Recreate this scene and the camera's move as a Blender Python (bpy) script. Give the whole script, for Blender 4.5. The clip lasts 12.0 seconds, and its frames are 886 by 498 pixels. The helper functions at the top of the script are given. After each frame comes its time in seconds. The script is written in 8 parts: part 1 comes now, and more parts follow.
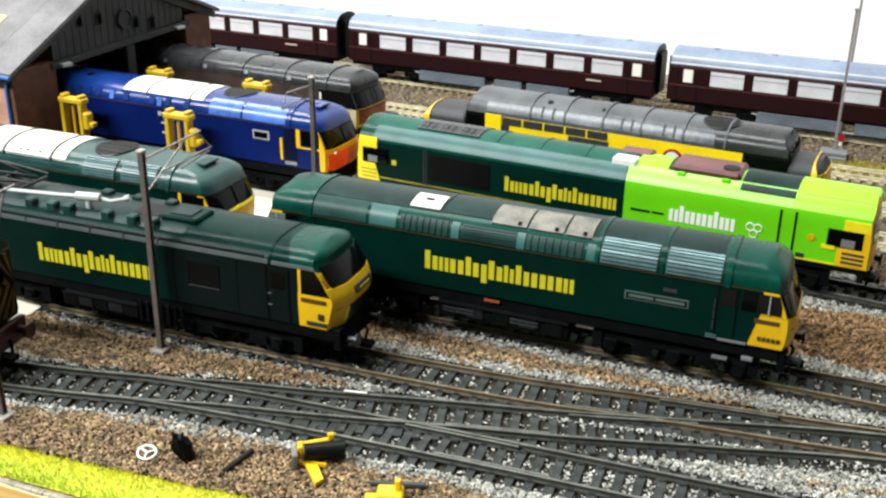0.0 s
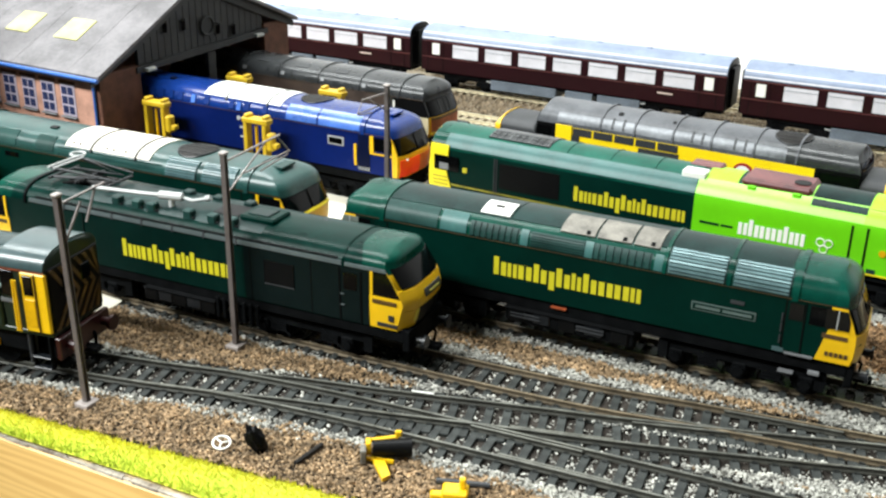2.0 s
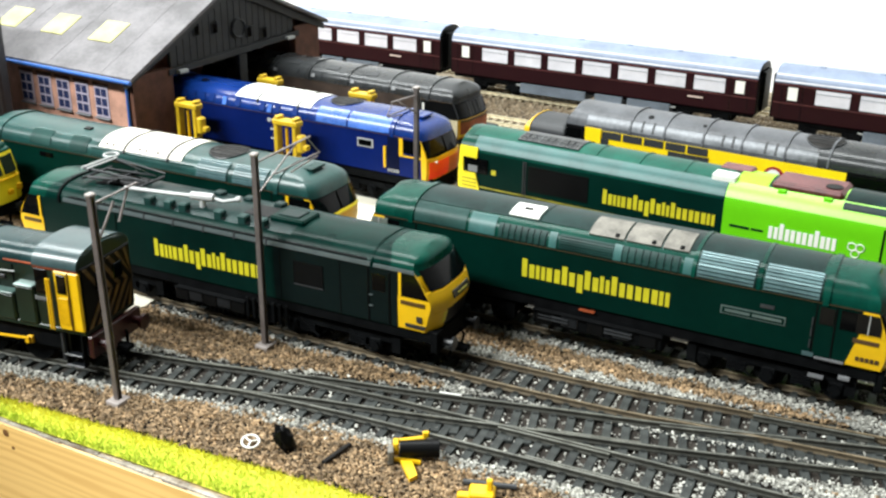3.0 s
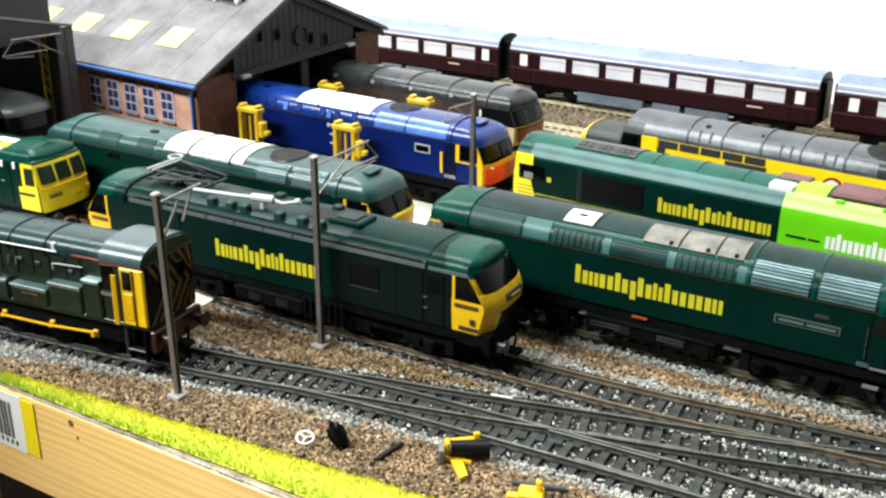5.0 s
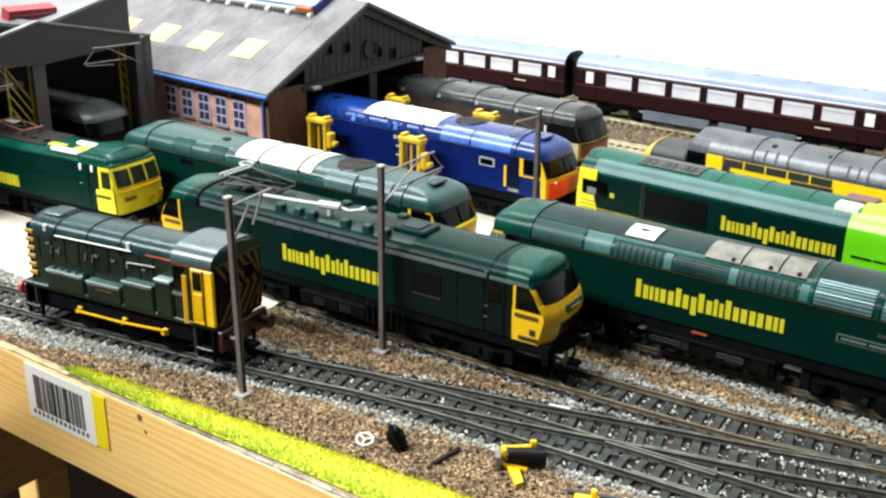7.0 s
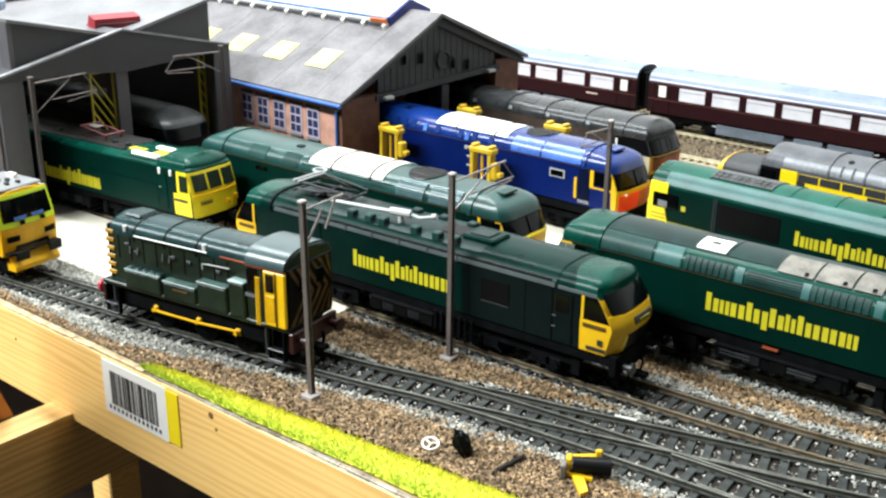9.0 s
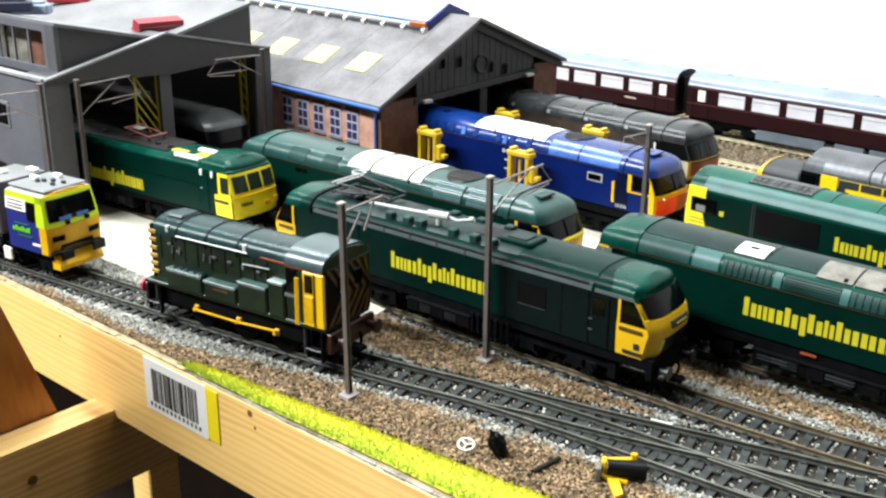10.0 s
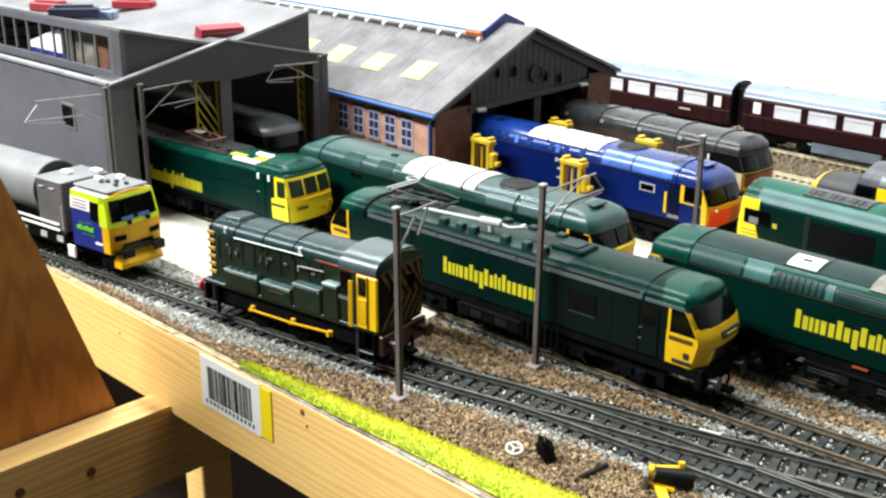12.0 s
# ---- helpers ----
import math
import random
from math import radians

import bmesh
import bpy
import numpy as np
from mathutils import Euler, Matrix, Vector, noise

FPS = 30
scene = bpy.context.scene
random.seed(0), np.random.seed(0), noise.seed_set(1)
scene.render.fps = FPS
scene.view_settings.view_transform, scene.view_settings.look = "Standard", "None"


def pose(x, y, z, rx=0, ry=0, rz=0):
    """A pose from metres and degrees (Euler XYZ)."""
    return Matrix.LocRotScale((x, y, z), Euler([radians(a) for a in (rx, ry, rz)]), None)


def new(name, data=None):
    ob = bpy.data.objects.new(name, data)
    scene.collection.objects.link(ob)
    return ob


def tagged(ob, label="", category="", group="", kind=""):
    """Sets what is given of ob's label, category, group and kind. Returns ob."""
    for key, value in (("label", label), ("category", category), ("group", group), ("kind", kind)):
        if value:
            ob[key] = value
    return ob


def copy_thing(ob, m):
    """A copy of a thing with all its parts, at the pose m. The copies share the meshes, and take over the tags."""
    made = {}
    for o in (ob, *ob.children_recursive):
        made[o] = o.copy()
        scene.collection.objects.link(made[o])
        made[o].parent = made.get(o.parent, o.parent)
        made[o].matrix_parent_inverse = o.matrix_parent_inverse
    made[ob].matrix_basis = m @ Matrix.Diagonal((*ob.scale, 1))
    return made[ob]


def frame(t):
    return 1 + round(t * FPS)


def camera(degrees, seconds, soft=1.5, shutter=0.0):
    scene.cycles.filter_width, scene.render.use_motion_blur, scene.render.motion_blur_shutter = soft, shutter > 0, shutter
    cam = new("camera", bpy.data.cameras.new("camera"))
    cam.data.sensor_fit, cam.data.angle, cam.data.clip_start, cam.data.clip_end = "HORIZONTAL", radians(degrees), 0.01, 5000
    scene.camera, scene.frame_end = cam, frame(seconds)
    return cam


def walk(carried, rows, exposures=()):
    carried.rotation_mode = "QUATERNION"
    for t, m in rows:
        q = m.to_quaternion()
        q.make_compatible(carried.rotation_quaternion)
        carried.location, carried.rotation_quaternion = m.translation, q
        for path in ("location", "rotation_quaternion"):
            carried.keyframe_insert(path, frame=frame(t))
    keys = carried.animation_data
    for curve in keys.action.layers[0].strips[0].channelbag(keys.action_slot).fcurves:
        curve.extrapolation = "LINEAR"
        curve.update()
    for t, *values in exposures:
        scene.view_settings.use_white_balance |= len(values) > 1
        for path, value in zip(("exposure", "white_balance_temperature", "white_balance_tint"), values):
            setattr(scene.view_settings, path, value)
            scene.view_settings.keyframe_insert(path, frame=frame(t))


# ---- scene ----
cam = camera(46.2, 12.0, soft=2.4)
walk(cam, [
    (0.0, pose(0.1281, -0.4000, 0.2123, 67.195, -0.784, 22.469)),
    (0.5, pose(0.1288, -0.4031, 0.2128, 67.358, -0.890, 23.459)),
    (1.0, pose(0.1293, -0.4059, 0.2132, 67.515, -0.957, 24.478)),
    (1.5, pose(0.1298, -0.4079, 0.2136, 67.625, -0.957, 25.480)),
    (2.0, pose(0.1297, -0.4092, 0.2139, 67.703, -0.873, 26.337)),
    (2.5, pose(0.1296, -0.4101, 0.2137, 67.800, -0.769, 27.131)),
    (3.0, pose(0.1302, -0.4104, 0.2139, 67.848, -0.637, 27.922)),
    (5.0, pose(0.1338, -0.4158, 0.2143, 68.297, -0.426, 31.140)),
    (5.5, pose(0.1349, -0.4178, 0.2145, 68.500, -0.515, 32.057)),
    (6.0, pose(0.1360, -0.4198, 0.2142, 68.747, -0.586, 32.973)),
    (6.5, pose(0.1368, -0.4213, 0.2142, 68.961, -0.659, 33.907)),
    (7.0, pose(0.1373, -0.4228, 0.2137, 69.217, -0.722, 34.831)),
    (9.0, pose(0.1387, -0.4267, 0.2122, 69.940, -0.662, 38.722)),
    (9.5, pose(0.1396, -0.4282, 0.2124, 70.035, -0.544, 39.744)),
    (10.0, pose(0.1405, -0.4295, 0.2127, 70.134, -0.451, 40.787)),
    (10.5, pose(0.1414, -0.4311, 0.2132, 70.212, -0.401, 41.733)),
    (11.0, pose(0.1426, -0.4327, 0.2137, 70.311, -0.403, 42.540)),
    (11.5, pose(0.1432, -0.4340, 0.2138, 70.431, -0.445, 43.201)),
    (12.0, pose(0.1440, -0.4352, 0.2137, 70.575, -0.600, 43.746)),
], exposures=((0.0, -0.14, 6500, 10), (1.0, -0.08, 6500, 10), (2.0, 0.04, 6450, 10), (7.0, 0.04, 6420, 10), (9.0, 0.10, 6300, 10), (12.0, 0.06, 6420, 10)))

# ---- world and lamps ----
world = bpy.data.worlds.new("room_light")
world.use_nodes = True
world.node_tree.nodes["Background"].inputs[0].default_value = (0.9, 0.95, 1.0, 1)
world.node_tree.nodes["Background"].inputs[1].default_value = 0.020
scene.world = world


def tube_lamp(x, y, z, sx, sy, watts, turn=0.0):
    data = bpy.data.lights.new("ceiling_tube", "AREA")
    data.shape, data.size, data.size_y, data.energy, data.color = "RECTANGLE", sx, sy, watts, (0.95, 0.985, 0.97)
    ob = new("ceiling_tube_light", data)
    ob.matrix_world = pose(x, y, z, 0, 0, turn)
    return ob


tube_lamp(-1.12, -1.14, 1.36, 1.6, 0.22, 128.0)
tube_lamp(-0.78, 0.18, 1.36, 1.6, 0.20, 44.0)

# ---- materials ----
def mat(name, color, rough=0.5, metal=0.0, vary=0.15, scale=60.0, bump=0.0, bscale=800.0, color2=None, coat=0.0, rvary=0.0, spread=0.0, spec=0.5):
    """Procedural paint or stuff: two scales of noise in the colour, fine relief, uneven gloss."""
    m = bpy.data.materials.new(name)
    m.use_nodes = True
    nt = m.node_tree
    b = nt.nodes["Principled BSDF"]
    b.inputs["Roughness"].default_value, b.inputs["Metallic"].default_value = rough, metal
    b.inputs["Specular IOR Level"].default_value = spec
    if coat:
        b.inputs["Coat Weight"].default_value, b.inputs["Coat Roughness"].default_value = coat, 0.15
    tc = nt.nodes.new("ShaderNodeTexCoord")
    n1 = nt.nodes.new("ShaderNodeTexNoise")
    n1.inputs["Scale"].default_value, n1.inputs["Detail"].default_value = scale, 6
    n2 = nt.nodes.new("ShaderNodeTexNoise")
    n2.inputs["Scale"].default_value, n2.inputs["Detail"].default_value = scale * 9, 3
    nt.links.new(tc.outputs["Object"], n1.inputs["Vector"])
    nt.links.new(tc.outputs["Object"], n2.inputs["Vector"])
    add = nt.nodes.new("ShaderNodeMath")
    add.operation = "MULTIPLY_ADD"
    add.inputs[1].default_value, add.inputs[2].default_value = 0.4, 0.0
    nt.links.new(n2.outputs["Fac"], add.inputs[0])
    nt.links.new(n1.outputs["Fac"], add.inputs[2])
    ramp = nt.nodes.new("ShaderNodeValToRGB")
    c2 = color2 or tuple(min(1.0, c * (1 + vary)) for c in color)
    c1 = tuple(c * (1 - vary) for c in color)
    ramp.color_ramp.elements[0].position, ramp.color_ramp.elements[1].position = 0.5, 0.9
    ramp.color_ramp.elements[0].color = (*(color if color2 else c1), 1)
    ramp.color_ramp.elements[1].color = (*c2, 1)
    nt.links.new(add.outputs[0], ramp.inputs[0])
    out = ramp.outputs[0]
    if spread:
        oi = nt.nodes.new("ShaderNodeObjectInfo")
        ge = nt.nodes.new("ShaderNodeNewGeometry")
        s = nt.nodes.new("ShaderNodeMath")
        s.operation = "ADD"
        nt.links.new(oi.outputs["Random"], s.inputs[0])
        nt.links.new(ge.outputs["Random Per Island"], s.inputs[1])
        mr = nt.nodes.new("ShaderNodeMapRange")
        mr.inputs[1].default_value, mr.inputs[2].default_value = 0.0, 2.0
        mr.inputs[3].default_value, mr.inputs[4].default_value = 1 - spread, 1 + spread
        nt.links.new(s.outputs[0], mr.inputs[0])
        hsv = nt.nodes.new("ShaderNodeHueSaturation")
        nt.links.new(mr.outputs[0], hsv.inputs["Value"])
        nt.links.new(out, hsv.inputs["Color"])
        out = hsv.outputs[0]
    nt.links.new(out, b.inputs["Base Color"])
    if rvary:
        rr = nt.nodes.new("ShaderNodeMapRange")
        rr.inputs[3].default_value, rr.inputs[4].default_value = max(0.05, rough - rvary), min(1, rough + rvary)
        nt.links.new(n1.outputs["Fac"], rr.inputs[0])
        nt.links.new(rr.outputs[0], b.inputs["Roughness"])
    if bump:
        nb = nt.nodes.new("ShaderNodeTexNoise")
        nb.inputs["Scale"].default_value, nb.inputs["Detail"].default_value = bscale, 4
        nt.links.new(tc.outputs["Object"], nb.inputs["Vector"])
        bp = nt.nodes.new("ShaderNodeBump")
        bp.inputs["Strength"].default_value, bp.inputs["Distance"].default_value = bump, 0.0006
        nt.links.new(nb.outputs["Fac"], bp.inputs["Height"])
        nt.links.new(bp.outputs[0], b.inputs["Normal"])
    return m


def wood_mat(name, light, dark, stretch, rough=0.45, scale=9.0):
    """Pine: long wavering grain bands along one axis, fine fibres and knots."""
    m = mat(name, light, rough, vary=0.1, scale=20, bump=0.15, bscale=500)
    nt = m.node_tree
    b = nt.nodes["Principled BSDF"]
    tc = nt.nodes.new("ShaderNodeTexCoord")
    mp = nt.nodes.new("ShaderNodeMapping")
    mp.inputs["Scale"].default_value = stretch
    nt.links.new(tc.outputs["Object"], mp.inputs[0])
    w = nt.nodes.new("ShaderNodeTexWave")
    w.wave_type, w.bands_direction = "BANDS", "Z"
    w.inputs["Scale"].default_value, w.inputs["Distortion"].default_value = scale, 9.0
    w.inputs["Detail"].default_value, w.inputs["Detail Scale"].default_value = 3, 1.2
    nt.links.new(mp.outputs[0], w.inputs["Vector"])
    n = nt.nodes.new("ShaderNodeTexNoise")
    n.inputs["Scale"].default_value, n.inputs["Detail"].default_value = 60, 5
    nt.links.new(mp.outputs[0], n.inputs["Vector"])
    mx = nt.nodes.new("ShaderNodeMath")
    mx.operation = "MULTIPLY"
    nt.links.new(w.outputs["Fac"], mx.inputs[0])
    nt.links.new(n.outputs["Fac"], mx.inputs[1])
    r = nt.nodes.new("ShaderNodeValToRGB")
    r.color_ramp.elements[0].color, r.color_ramp.elements[1].color = (*light, 1), (*dark, 1)
    r.color_ramp.elements[0].position, r.color_ramp.elements[1].position = 0.1, 0.75
    nt.links.new(mx.outputs[0], r.inputs[0])
    nt.links.new(r.outputs[0], b.inputs["Base Color"])
    return m


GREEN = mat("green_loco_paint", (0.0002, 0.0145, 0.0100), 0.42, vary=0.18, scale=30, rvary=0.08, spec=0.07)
# Weathered teal, with the bright sheen on the roof painted in as well.
GREEN_PALE = mat("weathered_lit_teal_roof", (0.0085, 0.043, 0.038), 0.32, vary=0.4, scale=40, rvary=0.10, spec=0.40)
# Lighter copy of the side green: light on the roofs is put into the colour.
GREEN_ROOF_LIT = mat("green_roof_paint", (0.0012, 0.0380, 0.0255), 0.27, vary=0.38, scale=40, rvary=0.10, spec=0.12)
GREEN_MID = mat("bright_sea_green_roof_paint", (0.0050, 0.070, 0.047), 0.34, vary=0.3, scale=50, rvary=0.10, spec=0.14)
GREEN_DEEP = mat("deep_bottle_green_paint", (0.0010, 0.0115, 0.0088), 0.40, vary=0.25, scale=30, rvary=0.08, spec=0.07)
GREEN_NIGHT = mat("blue_black_side_paint", (0.0030, 0.0072, 0.0071), 0.38, vary=0.25, scale=30, rvary=0.08, spec=0.10)
GREEN_BLACK = mat("sooty_black_green_roof_paint", (0.0004, 0.0150, 0.0112), 0.29, vary=0.4, scale=50, rvary=0.12, spec=0.05)
GREEN_SOOT = mat("sooty_grey_green_roof_paint", (0.007, 0.021, 0.019), 0.34, vary=0.5, scale=60, rvary=0.12, spec=0.09)
WARMWHITE = mat("warm_white_painted_panel", (0.64, 0.595, 0.50), 0.5, vary=0.10, scale=60)
GREEN_DULL = mat("weathered_green_panel", (0.011, 0.038, 0.033), 0.40, vary=0.3, scale=70, spec=0.15)
TEAL = mat("faded_teal_and_lit_shoulder", (0.028, 0.095, 0.088), 0.40, vary=0.2, scale=60, spec=0.3)
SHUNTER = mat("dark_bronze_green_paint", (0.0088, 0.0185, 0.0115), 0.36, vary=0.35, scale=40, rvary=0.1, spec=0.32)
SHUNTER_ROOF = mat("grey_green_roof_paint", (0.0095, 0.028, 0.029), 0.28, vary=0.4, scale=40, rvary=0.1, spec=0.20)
YELLOW = mat("warning_yellow_paint", (0.74, 0.44, 0.003), 0.4, vary=0.08, scale=50)
YELLOW_PALE = mat("lemon_yellow_paint", (0.76, 0.63, 0.012), 0.4, vary=0.10, scale=50)
YELLOW_RICH = mat("rich_golden_yellow_paint", (0.90, 0.64, 0.004), 0.4, vary=0.08, scale=50)
LETTER = mat("lettering_yellow", (0.53, 0.475, 0.014), 0.45, vary=0.10, scale=80)
JACK = mat("yellow_moulded_plastic", (0.58, 0.38, 0.012), 0.45, vary=0.1, scale=80)
ORANGE = mat("red_orange_panel", (0.95, 0.060, 0.012), 0.35, vary=0.08, scale=60)
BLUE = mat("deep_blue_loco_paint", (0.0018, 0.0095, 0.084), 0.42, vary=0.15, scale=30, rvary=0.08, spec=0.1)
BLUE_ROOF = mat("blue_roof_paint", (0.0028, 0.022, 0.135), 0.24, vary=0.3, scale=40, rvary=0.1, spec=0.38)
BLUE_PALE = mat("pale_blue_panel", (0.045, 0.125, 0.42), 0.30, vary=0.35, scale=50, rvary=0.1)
WHITE = mat("white_painted_panel", (0.78, 0.78, 0.72), 0.5, vary=0.05, scale=60)
CREAM = mat("cream_card", (0.72, 0.68, 0.56), 0.7, vary=0.06, scale=40)
TAUPE = mat("weathered_taupe_panel", (0.165, 0.155, 0.132), 0.6, vary=0.45, scale=110, spec=0.3)
ROOFGREY = mat("weathered_grey_roof", (0.084, 0.088, 0.095), 0.38, vary=0.35, scale=50, rvary=0.12, spec=0.18)
ROOFSHADE = mat("silver_roof_in_shed_shade", (0.042, 0.045, 0.046), 0.34, vary=0.4, scale=50, rvary=0.12, spec=0.25)
ROOF_HIGHLIGHT = mat("silver_grey_roof_highlight", (0.150, 0.158, 0.168), 0.36, metal=0.15, vary=0.45, scale=45, rvary=0.1, spec=0.2)
SILVER = mat("silver_louvre_paint", (0.085, 0.150, 0.156), 0.36, metal=0.3, vary=0.3, scale=90)
STRIPE = mat("silver_cantrail_stripe", (0.085, 0.105, 0.106), 0.30, metal=0.1, vary=0.15, scale=90)
DARK = mat("black_underframe", (0.0036, 0.0040, 0.0044), 0.6, vary=0.4, scale=120, bump=0.2, bscale=1500, spec=0.03)
BLACK = mat("black_satin_paint", (0.0030, 0.0032, 0.0034), 0.42, vary=0.25, scale=60, spec=0.10)
UNDER = mat("sooty_underframe_fitting", (0.0065, 0.0080, 0.0098), 0.36, vary=0.4, scale=80, spec=0.40)
FAN = mat("sooty_brown_fan_mesh", (0.012, 0.011, 0.010), 0.6, vary=0.5, scale=140, spec=0.15)
LOUVRE = mat("faded_blue_teal_louvre", (0.070, 0.130, 0.136), 0.34, vary=0.3, scale=90, spec=0.45)
OLIVE = mat("dull_olive_yellow_line", (0.22, 0.195, 0.014), 0.5, vary=0.4, scale=120)
CREAMSIDE = mat("faded_cream_cab_side", (0.46, 0.40, 0.25), 0.5, vary=0.25, scale=80)
# Two lid colours with the light on the box tops painted in.
TEALLID = mat("lit_pale_teal_lid", (0.20, 0.27, 0.25), 0.4, vary=0.3, scale=120)
LIDGREEN = mat("lit_pale_green_lid", (0.065, 0.115, 0.100), 0.36, vary=0.5, scale=120, rvary=0.1, spec=0.35)
CABROOF = mat("pale_blue_grey_cab_roof", (0.026, 0.050, 0.052), 0.30, vary=0.3, scale=40, rvary=0.1)
GRILLE = mat("dull_grey_grille_bar", (0.075, 0.082, 0.082), 0.5, vary=0.3, scale=80)
MASTPALE = mat("pale_pinkish_grey_mast", (0.23, 0.205, 0.21), 0.5, vary=0.2, scale=120)
DGREY = mat("dark_grey_moulding", (0.030, 0.032, 0.034), 0.5, vary=0.2, scale=80, spec=0.3)
MGREY = mat("mid_grey_plastic", (0.16, 0.165, 0.17), 0.5, vary=0.12, scale=60)
MODGREY = mat("warm_grey_module_paint", (0.096, 0.093, 0.090), 0.5, vary=0.12, scale=60)
TANKGREY = mat("grey_tank_paint", (0.175, 0.178, 0.180), 0.5, vary=0.12, scale=60)
LGREY = mat("light_grey_plastic", (0.40, 0.41, 0.40), 0.55, vary=0.1, scale=60)
RED = mat("red_plastic", (0.24, 0.0070, 0.0150), 0.5, vary=0.12, scale=60)
PINKRED = mat("faded_red_roof_tank", (0.095, 0.024, 0.024), 0.42, vary=0.5, scale=50)
LIME = mat("bright_lime_green_paint", (0.13, 0.56, 0.003), 0.38, vary=0.05, scale=40, coat=0.2)
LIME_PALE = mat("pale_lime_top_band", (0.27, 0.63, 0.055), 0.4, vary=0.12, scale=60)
LIME_ROOF = mat("yellow_lime_roof_paint", (0.26, 0.56, 0.004), 0.4, vary=0.08, scale=40)
HIVIS = mat("fluorescent_yellow_green", (0.46, 0.62, 0.008), 0.45, vary=0.08, scale=60)
DULLAMBER = mat("grimy_amber_paint", (0.34, 0.185, 0.006), 0.45, vary=0.35, scale=120)
AMBER = mat("deep_amber_yellow_paint", (0.60, 0.335, 0.003), 0.46, vary=0.16, scale=60, spec=0.2)
FADEORANGE = mat("faded_orange_paint", (0.50, 0.115, 0.012), 0.4, vary=0.25, scale=80)
GRIME = mat("grimy_brown_grey_paint", (0.050, 0.034, 0.026), 0.5, vary=0.4, scale=70)
RUST = mat("rust_red_nose_paint", (0.26, 0.055, 0.018), 0.45, vary=0.35, scale=90)
NAVYDARK = mat("dark_navy_door_paint", (0.0016, 0.0042, 0.024), 0.42, vary=0.2, scale=40, spec=0.1)
INKBLUE = mat("blue_black_plastic", (0.010, 0.013, 0.034), 0.4, vary=0.3, scale=60)
NAVY = mat("navy_blue_paint", (0.012, 0.020, 0.16), 0.38, vary=0.1, scale=60)
MAROON = mat("dark_maroon_coach_paint", (0.015, 0.0026, 0.0045), 0.36, vary=0.15, scale=30, spec=0.2)
COACHROOF = mat("pale_blue_grey_coach_roof", (0.19, 0.235, 0.325), 0.5, vary=0.2, scale=30)
EAVE = mat("white_eave_paint", (0.55, 0.54, 0.57), 0.5, vary=0.2, scale=40)
GRAIN_RUST = mat("rust_brown_granule", (0.175, 0.104, 0.050), 0.8, vary=0.6, scale=300, spread=0.95, spec=0.3)
GRAIN_FAR = mat("dusty_tan_ballast_chip", (0.185, 0.140, 0.088), 0.8, vary=0.5, scale=200, spread=0.95, spec=0.3)
SKIRT = mat("blue_grey_underframe_paint", (0.115, 0.140, 0.170), 0.5, vary=0.3, scale=60)
PINKLINE = mat("cream_lining", (0.62, 0.50, 0.44), 0.5, vary=0.05)
STEEL = mat("dull_nickel_rail", (0.140, 0.142, 0.122), 0.36, metal=0.4, vary=0.4, scale=150)
RAILBROWN = mat("brown_tarnished_rail_head", (0.175, 0.138, 0.088), 0.42, metal=0.3, vary=0.4, scale=150)
RAILSIDE = mat("tarnished_rail", (0.046, 0.046, 0.037), 0.6, metal=0.2, vary=0.3, scale=150)
RAILBROWN_SIDE = mat("brown_tarnished_rail_web", (0.105, 0.082, 0.051), 0.55, metal=0.2, vary=0.4, scale=150)
BRASSRAIL = mat("bright_cream_rail", (0.66, 0.59, 0.40), 0.4, metal=0.2, vary=0.25, scale=100)
SLEEPER = mat("grey_black_plastic_sleeper", (0.0235, 0.0260, 0.0245), 0.55, vary=0.5, scale=200, bump=0.25, spread=0.5, spec=0.2)
SLEEPER_FAR = mat("tan_dusty_sleeper", (0.22, 0.18, 0.115), 0.7, vary=0.35, scale=150, spread=0.3)
MAST = mat("brown_grey_mast_paint", (0.105, 0.088, 0.082), 0.5, metal=0.1, vary=0.2, scale=120)
ARM = mat("bare_metal_wire", (0.24, 0.21, 0.20), 0.4, metal=0.5, vary=0.2, scale=200)
BASEPLATE = mat("pale_mast_base", (0.30, 0.265, 0.245), 0.6, vary=0.2, scale=150)
GAPSHADE = mat("brown_gap_shade_underlay", (0.026, 0.022, 0.018), 0.9, vary=0.5, scale=160, bump=0.6, bscale=900, spec=0.2)
GRAIN_BROWN = mat("brown_cork_granule", (0.265, 0.182, 0.100), 0.75, vary=0.6, scale=300, spread=0.98, spec=0.4)
GRAIN_GREY = mat("pale_grey_granite_chip", (0.555, 0.550, 0.490), 0.7, vary=0.4, scale=300, spread=0.70, spec=0.4)
GRASS_BASE = mat("acid_green_flock_mat", (0.48, 0.56, 0.050), 0.95, vary=0.3, scale=90, bump=0.4, bscale=1500, color2=(0.50, 0.48, 0.05), spec=0.2)
GRASS_YELLOW = mat("sunny_yellow_flock_fibre", (0.66, 0.620, 0.050), 0.9, vary=0.2, scale=110, spread=0.16, spec=0.2)
GRASS = mat("yellow_green_flock_fibre", (0.46, 0.58, 0.055), 0.9, vary=0.25, scale=90, spread=0.20, spec=0.2)
PINE = wood_mat("knotty_pine", (0.88, 0.57, 0.195), (0.70, 0.41, 0.12), (0.10, 1.0, 1.0), 0.42, 85)
PINE_Y = wood_mat("planed_pine_joist", (0.78, 0.52, 0.20), (0.56, 0.32, 0.095), (1.0, 0.10, 1.0), 0.45, 75)
